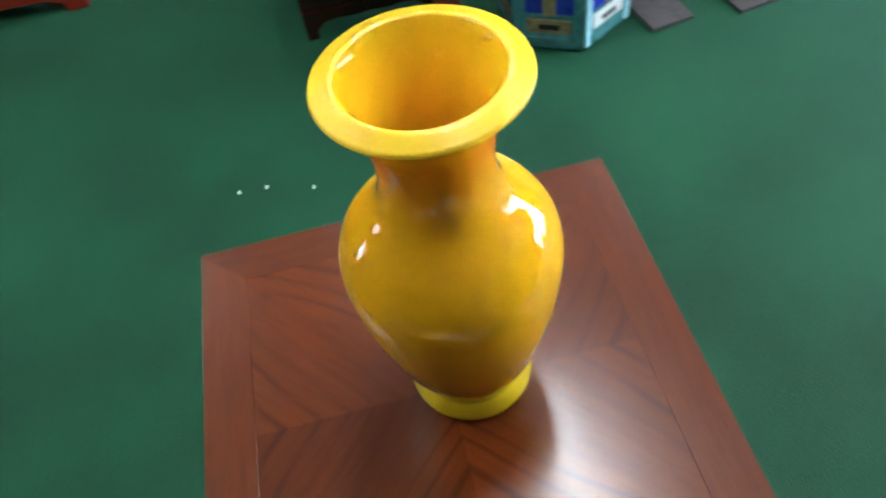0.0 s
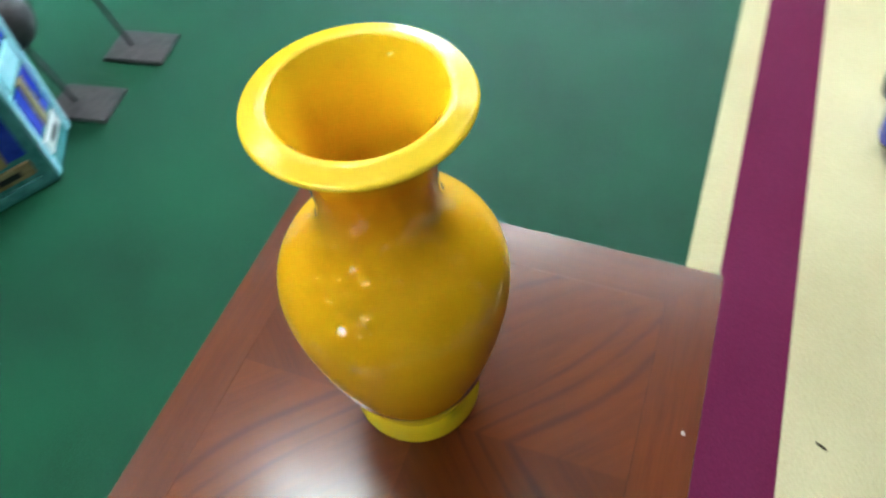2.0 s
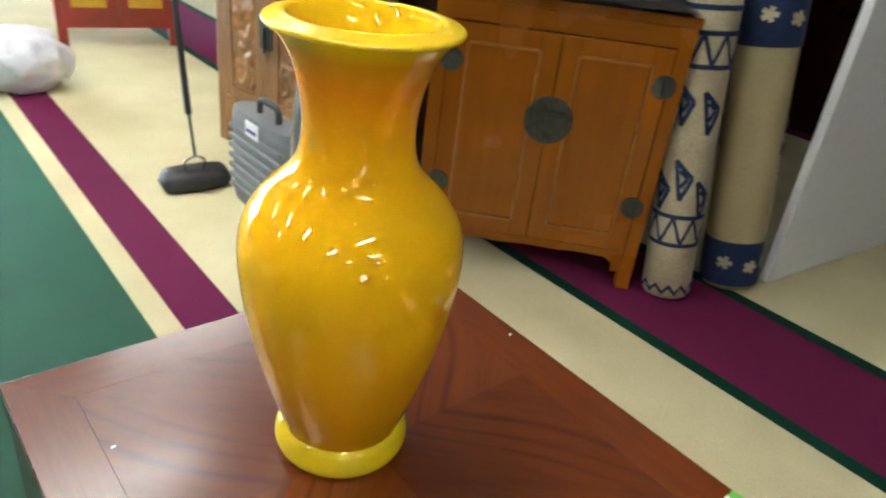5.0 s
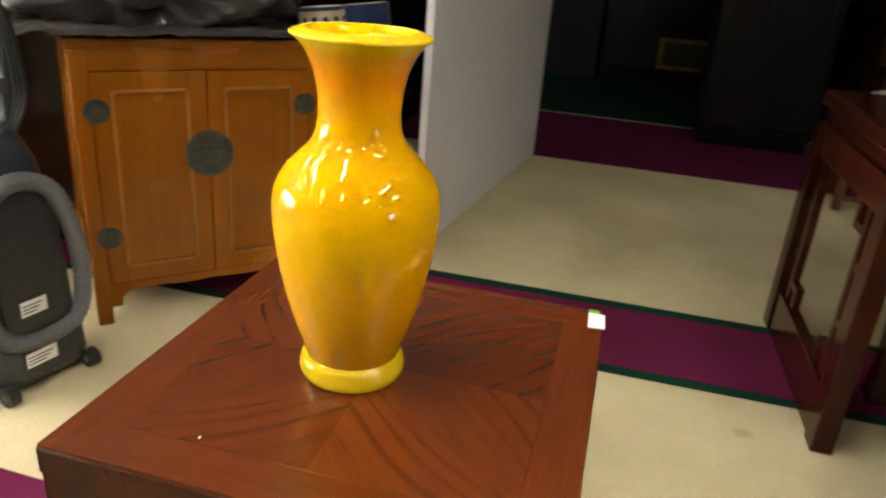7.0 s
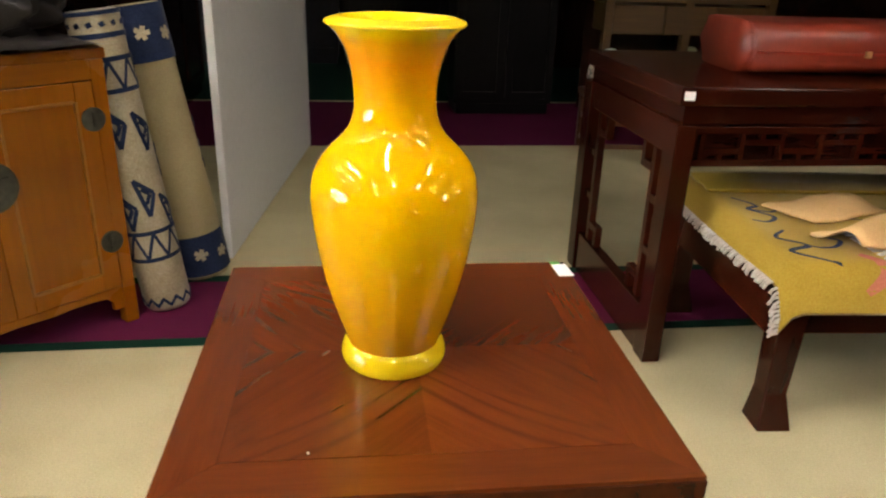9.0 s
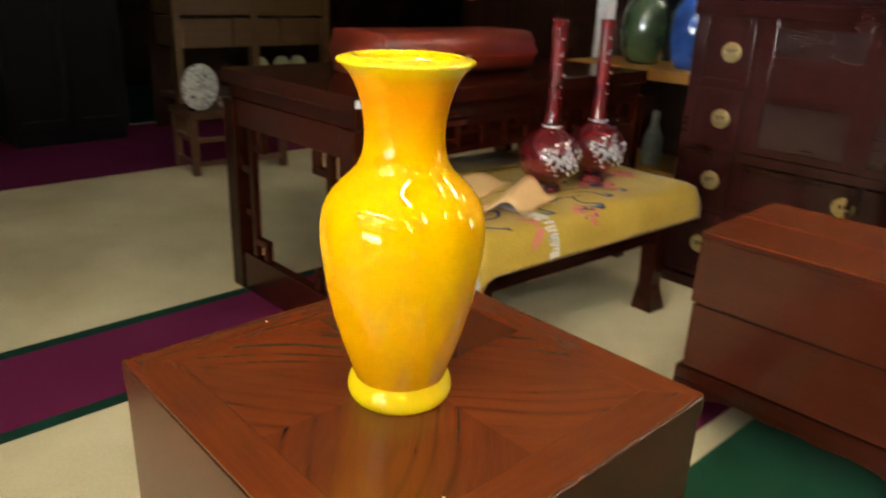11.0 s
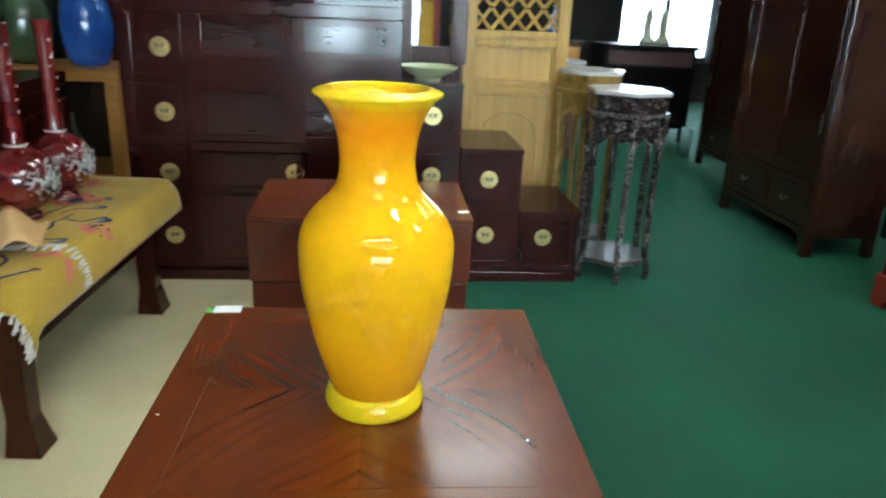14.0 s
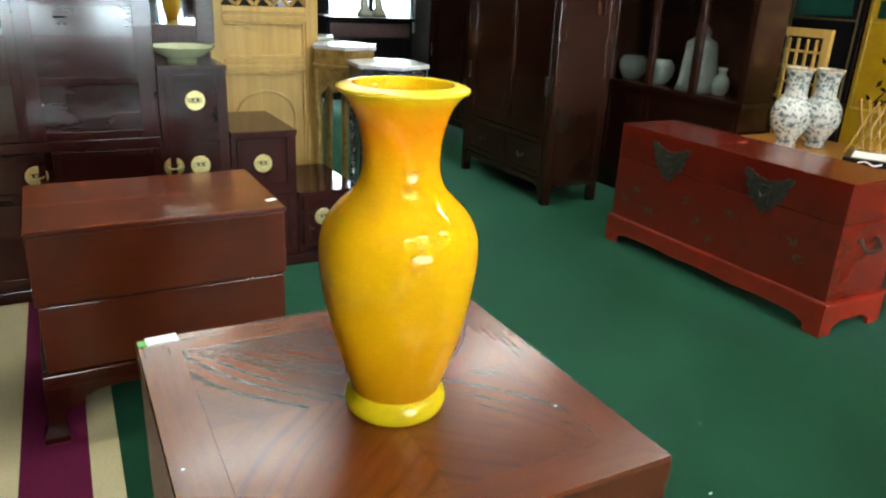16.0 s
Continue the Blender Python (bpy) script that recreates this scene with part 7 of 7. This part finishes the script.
for v in bm.verts:
    d = v.co.normalized()
    f = 1 + 0.22 * noise.noise(d * 2.5) + 0.10 * noise.noise(d * 7)
    v.co = Vector((0.20 * d.x * f, 0.16 * d.y * f, max(0.15 * d.z * f, -0.12) + 0.12))
part("bag_skin", bm, WHITEBAG, bag, smooth=True)
rc = thing("red_cabinet", pose(0.78, 3.95, 0, 0, 0, -12), "dark red cabinet with painted yellow panels", "cabinet")
part("body", bx(0, 0.62, 0.012, 0.45, 0.10, 1.2, 0.004), REDLAC, rc)
for x in (0.0, 0.57):
    part("leg", bx(x, x + 0.05, 0.01, 0.06, 0, 0.10, 0.003), REDLAC, rc)
for x0, x1 in ((0.03, 0.305), (0.315, 0.59)):
    panelled(rc, "door", x0, x1, 0.16, 1.15, 0.0, 0.05, REDLAC, GOLDLAC)

# ---- far aisle: small brown cabinet with a blue and white jar, unidentified turquoise shapes ----
sc = thing("small_cabinet", pose(-1.20, -4.75, 0, 0, 0, 180), "small brown wooden cabinet in the far aisle", "cabinet")
part("body", bx(0.0, 0.32, 0.012, 0.30, 0.08, 0.86, 0.004), BROWNWOOD, sc)
part("top_board", bx(-0.015, 0.335, -0.012, 0.31, 0.86, 0.89, 0.005), DARKWOOD, sc)
panelled(sc, "door", 0.01, 0.31, 0.12, 0.66, -0.004, 0.04, BROWNWOOD)
panelled(sc, "drawer", 0.01, 0.31, 0.68, 0.84, -0.004, 0.025, YELLOWWOOD)
for x in (0.0, 0.28):
    part("foot", bx(x, x + 0.04, 0.012, 0.06, 0, 0.08, 0.003), BROWNWOOD, sc)
BLUEWHITE = surface("blue_and_white_porcelain", (0.03, 0.07, 0.30), (0.62, 0.66, 0.74), 0.15, grain=34, blotch=12, bump=0.0, coat=0.5, contrast=(0.44, 0.52))
porcelain("ginger_jar", -1.36, -4.90, 0.89, [(r * 0.62, z * 0.56) for r, z in VASEP], "blue and white porcelain jar on the small cabinet", "jar", BLUEWHITE, 32)
# Unidentified pale turquoise shapes, given the form of slim pots.
TURQ = surface("pale_turquoise_finish", (0.24, 0.46, 0.44), (0.40, 0.62, 0.58), 0.3, grain=20, blotch=8, bump=0.05)
for x, h in ((-2.56, 0.22), (-2.76, 0.18)):
    pot = thing("turquoise_upright", pose(x, -5.05, 0), "slim pale turquoise upright object on the green carpet", "pot", "turquoise pots")
    part("pot_wall", lathe([(0.0, 0.0), (0.038, 0.0), (0.045, h * 0.5), (0.048, h), (0.041, h), (0.036, h * 0.4), (0.0, h * 0.3)], 28), TURQ, pot, smooth=True)
